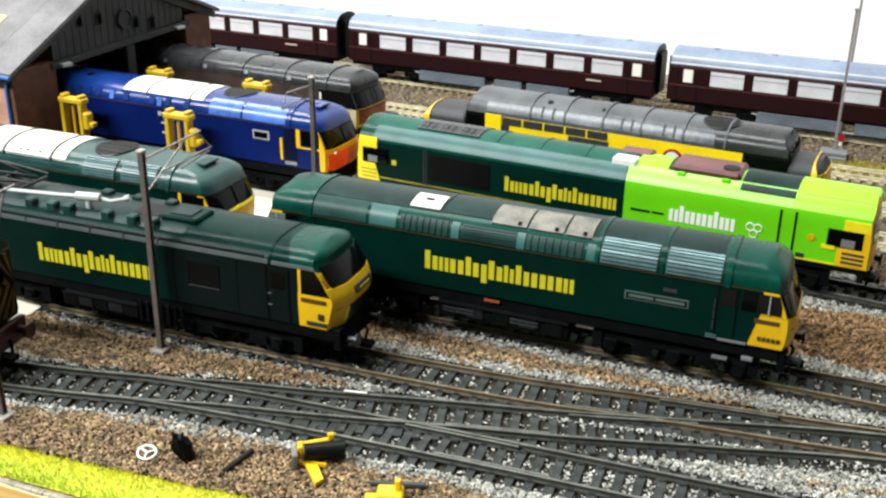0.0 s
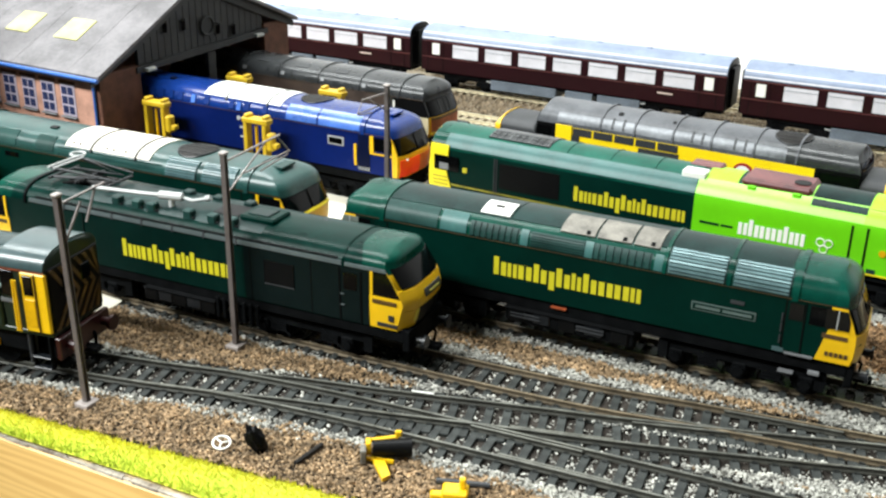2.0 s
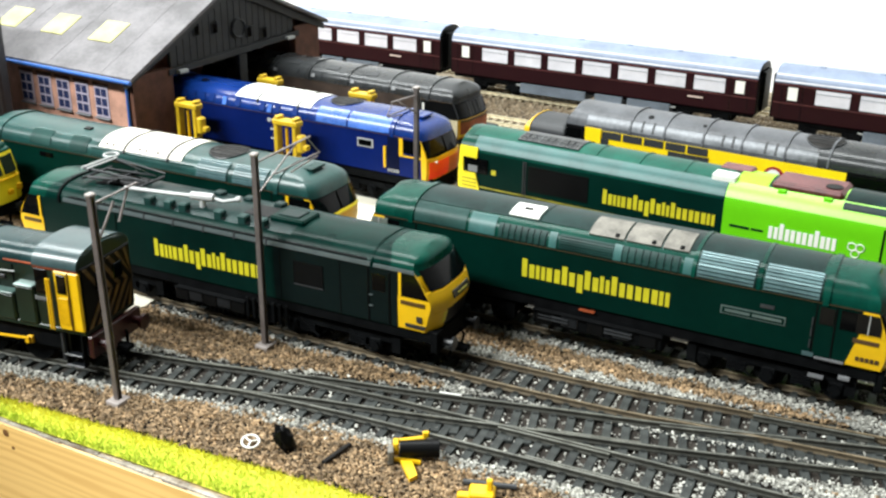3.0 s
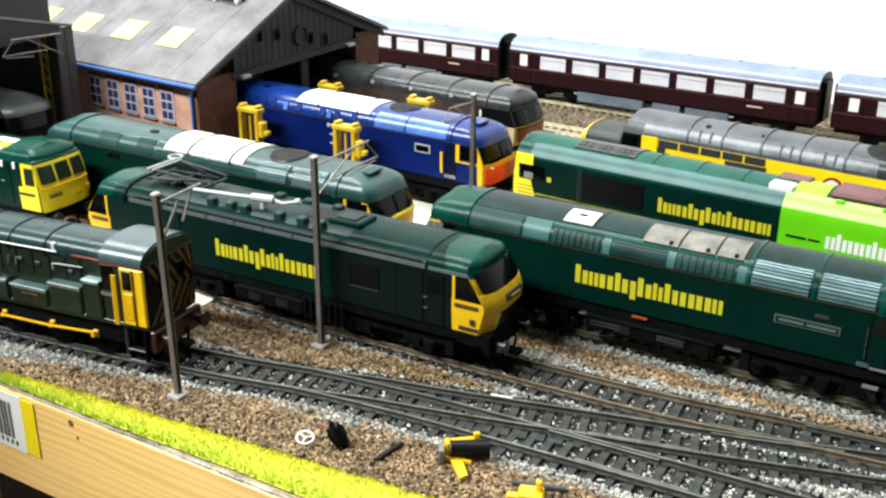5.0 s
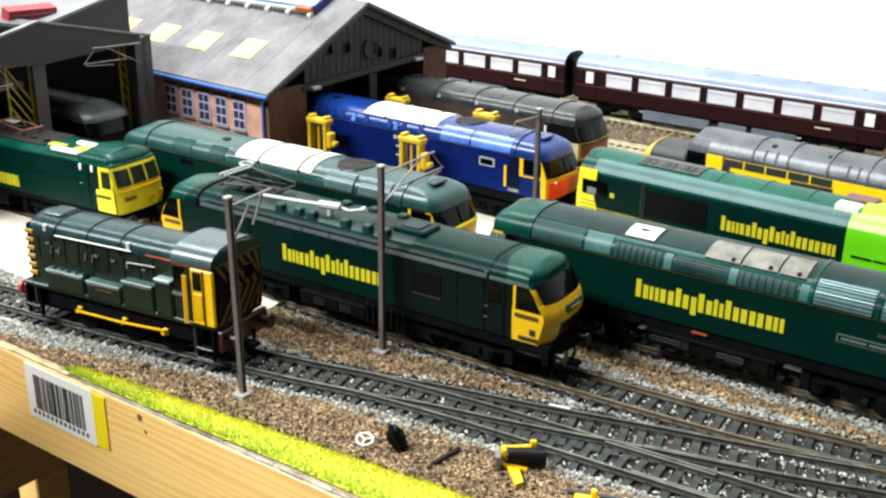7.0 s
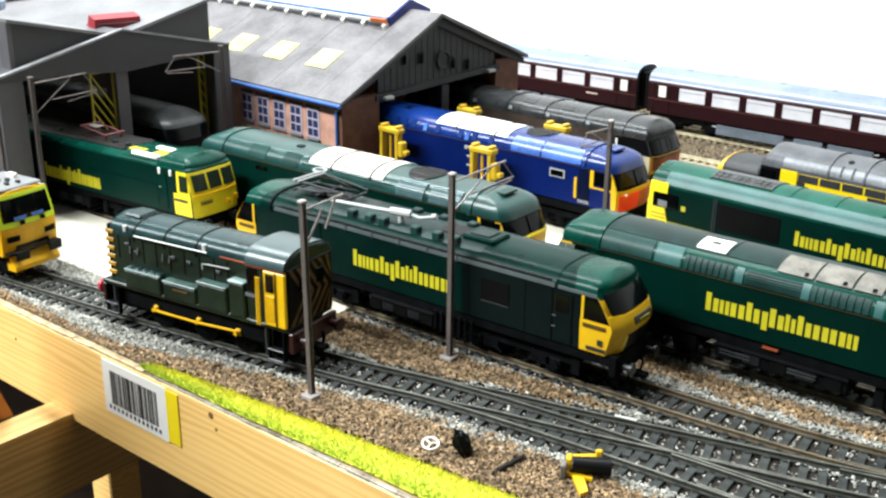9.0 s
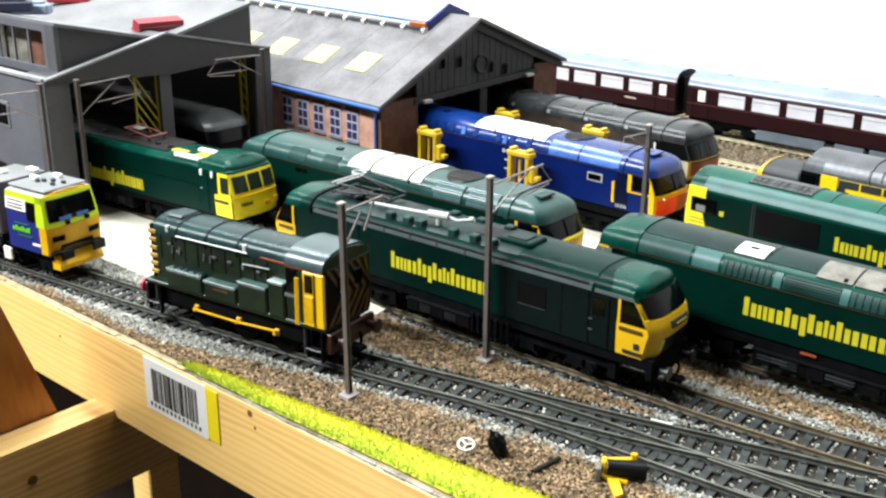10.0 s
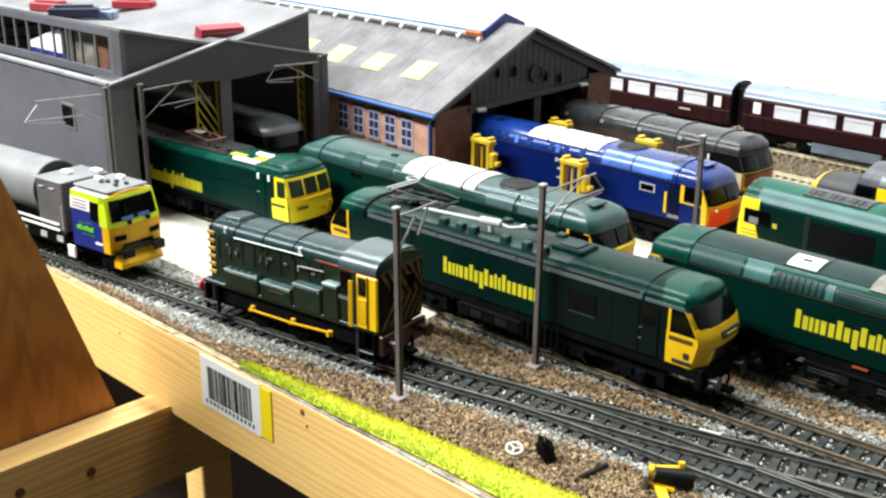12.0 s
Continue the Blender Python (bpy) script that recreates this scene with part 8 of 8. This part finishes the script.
for li, line in enumerate(LINES[:5]):
    L2 = np.array([(p.x, p.y) for p in line[::2]])
    for i in range(0, len(pts), 8000):
        d = np.hypot(pts[i:i + 8000, None, 0] - L2[None, :, 0], pts[i:i + 8000, None, 1] - L2[None, :, 1]).min(1)
        dist[i:i + 8000] = np.minimum(dist[i:i + 8000], d)
        near[i:i + 8000] += d < 0.0145
        if li >= 2:
            loco_dist[i:i + 8000] = np.minimum(loco_dist[i:i + 8000], d)
wob = np.array([noise.noise(Vector((x * 55, y * 55, 0))) for x, y in pts]) * 0.006 + g.normal(0, 0.0016, len(pts))
grey = (dist + wob < np.where(pts[:, 0] > 0.02, 0.0230, 0.0205)) | ((pts[:, 0] < -0.150) & (pts[:, 1] < -0.120) & (pts[:, 1] > np.maximum(-0.1655 + 0.31 * (pts[:, 0] + 0.245), EDGE + 0.0065) + wob * 0.6))
grey &= ~((np.abs(pts[:, 1] + 0.0262 + wob * 0.5) < np.clip(0.0042 - 0.02 * (pts[:, 0] - 0.02), 0.0018, 0.0046)) & (pts[:, 0] > -0.06) & (pts[:, 0] < 0.108 + wob))
grey &= ~((pts[:, 0] > -0.215) & (pts[:, 0] < -0.045) & (pts[:, 1] > -0.1045) & (pts[:, 1] < -0.060) & (dist + wob * 0.5 > 0.0162))
rest = g.random(len(pts))
on_sleeper = dist < 0.0158
thin = np.where((pts[:, 0] > 0.06) & (pts[:, 1] < -0.084), 0.55, np.where((pts[:, 0] > 0.03) & (pts[:, 1] < -0.075), 0.38, np.where(pts[:, 0] < -0.19, 0.6, np.where(pts[:, 0] < -0.03, 0.40, 0.19))))
buried = (loco_dist > 0.0143) & (loco_dist < 0.0165) & (near < 2)
clear = (~on_sleeper | buried | (rest < thin)) & ((near < 2) | (rest < 0.22))
railgap = np.abs(dist - 0.0087) > 0.0011
ok = clear & railgap
zz = np.where(buried, -0.0022, np.where(on_sleeper, -0.0034, -0.0026)) + g.uniform(-0.0006, 0.0007, len(pts))
sz = np.where(grey, g.uniform(0.00040, 0.00085, len(pts)), g.uniform(0.00045, 0.00100, len(pts)))
a = ok & grey
more = np.flatnonzero(a & ~on_sleeper)
more = np.concatenate([more, more[rest[more] < 0.6]])
ap = np.concatenate([pts[a], pts[more] + g.uniform(-0.0008, 0.0008, (len(more), 2))])
az = np.concatenate([zz[a] - 0.0002, zz[more] + g.uniform(-0.0003, 0.0006, len(more))])
stones("grey_ballast", "pale grey granite chippings round the tracks", ap, np.concatenate([sz[a], sz[more] * 0.9]), GRAIN_GREY, az)
rusty = ok & ~grey & (pts[:, 0] + wob * 3 > 0.112) & (pts[:, 1] > -0.02)
stones("rust_ballast", "rust-brown granules beyond the locomotives", pts[rusty], sz[rusty] * 1.15, GRAIN_RUST, zz[rusty] + 0.0002)
b = ok & ~grey & ~rusty
more = b & (rest < 0.55)
bp = np.concatenate([pts[b], pts[more] + g.uniform(-0.0006, 0.0006, (int(more.sum()), 2))])
bs = np.concatenate([sz[b], sz[more] * 0.8])
bz = np.concatenate([zz[b], zz[more] + 0.0004])
stones("brown_ballast", "brown cork granules between the tracks", bp, bs, GRAIN_BROWN, bz + 0.0002)

# coarse tan chips between the far tracks
fx, fy = np.meshgrid(np.arange(-0.30, 0.36, 0.0019), np.arange(0.140, 0.500, 0.0019))
fp = np.stack([fx.ravel(), fy.ravel()], 1) + g.uniform(-0.9, 0.9, (fx.size, 2)) * 0.0019
fd = np.full(len(fp), 9.0)
for line in LINES[5:10]:
    L2 = np.array([(p.x, p.y) for p in line[::4]])
    for i in range(0, len(fp), 8000):
        fd[i:i + 8000] = np.minimum(fd[i:i + 8000], np.hypot(fp[i:i + 8000, None, 0] - L2[None, :, 0], fp[i:i + 8000, None, 1] - L2[None, :, 1]).min(1))
fk = (np.abs(fd - 0.0087) > 0.0014) & ((fd > 0.0155) | (g.random(len(fp)) < 0.55))
stones("tan_ballast", "dusty tan chippings between the far tracks", fp[fk], g.uniform(0.0006, 0.0013, int(fk.sum())), GRAIN_FAR, np.where(fd[fk] > 0.0155, -0.0036, -0.0034))

# underlay in the fore yard, its dark colour painting the shade between the chips
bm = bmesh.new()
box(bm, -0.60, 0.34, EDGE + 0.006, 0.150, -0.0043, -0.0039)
tagged(part("ballast_underlay", bm, GAPSHADE), "dark brown underlay painting the shade between the chips", "ground", kind="structure")

# grass strip
bm = bmesh.new()
top, bot = [], []
n = 70
for i in range(n + 1):
    x = -0.234 + (0.60) * i / n
    yb = grass_back(x)
    yf = grass_front(x)
    top.append([bm.verts.new((x, yf + (yb - yf) * k / 4, -0.0040 + 0.0012 * math.sin(math.pi * (0.15 + 0.7 * k / 4)) + 0.0003 * noise.noise(Vector((x * 90, k, 0))))) for k in range(5)])
for r, q in zip(top, top[1:]):
    for k in range(4):
        bm.faces.new((r[k], q[k], q[k + 1], r[k + 1]))
tagged(part("grass_mat", bm, GRASS_BASE), "acid green flock grass strip along the board edge", "grass", kind="stuff")
count = 32000
gx = g.uniform(-0.236, 0.30, count)
gb = np.array([grass_back(x) for x in gx])
share = g.random(count)
gf = np.array([grass_front(x) for x in gx])
gy = gf + (gb - gf) * share
hh, lean = g.uniform(0.0006, 0.0016, count), g.normal(0, 0.0006, (count, 2))
ang = g.random(count) * np.pi
wx, wy = np.cos(ang) * 0.00022, np.sin(ang) * 0.00022
z0 = np.full(count, -0.0034)
co = np.stack([np.stack([gx - wx, gy - wy, z0], 1), np.stack([gx + wx, gy + wy, z0], 1), np.stack([gx + lean[:, 0], gy + lean[:, 1], z0 + 0.0006 + hh], 1)], 1).reshape(-1, 3)
me = bpy.data.meshes.new("grass_fibres")
me.from_pydata(co.tolist(), [], np.arange(count * 3).reshape(-1, 3).tolist())
me.materials.append(GRASS)
me.materials.append(GRASS_YELLOW)
sunny = (share + g.normal(0, 0.16, count) + np.array([0.25 * noise.noise(Vector((x * 40, y * 40, 1))) for x, y in zip(gx, gy)]) > 0.44).astype(np.int32)
me.polygons.foreach_set("material_index", sunny)
tagged(new("grass_fibres", me), "yellow-green static grass fibres on the strip", "grass", kind="stuff")
# weeds by the main line
for wx0, wx1, wy0, wy1 in ((0.10, 0.24, 0.300, 0.335),):
    cn = 5000
    gx, gy = g.uniform(wx0, wx1, cn), g.uniform(wy0, wy1, cn)
    hh = g.uniform(0.001, 0.0035, cn)
    lean = g.normal(0, 0.0012, (cn, 2))
    co = np.stack([np.stack([gx - 0.0004, gy, hh * 0 - 0.0042], 1), np.stack([gx + 0.0004, gy, hh * 0 - 0.0042], 1), np.stack([gx + lean[:, 0], gy + lean[:, 1], hh - 0.0042], 1)], 1).reshape(-1, 3)
    me = bpy.data.meshes.new("weeds")
    me.from_pydata(co.tolist(), [], np.arange(cn * 3).reshape(-1, 3).tolist())
    me.materials.append(mat("olive_yellow_weed_flock", (0.32, 0.27, 0.02), 0.9, vary=0.3, scale=200, spread=0.3))
    tagged(new("weeds", me), "olive-yellow flock weeds beside the track", "weeds", kind="stuff")
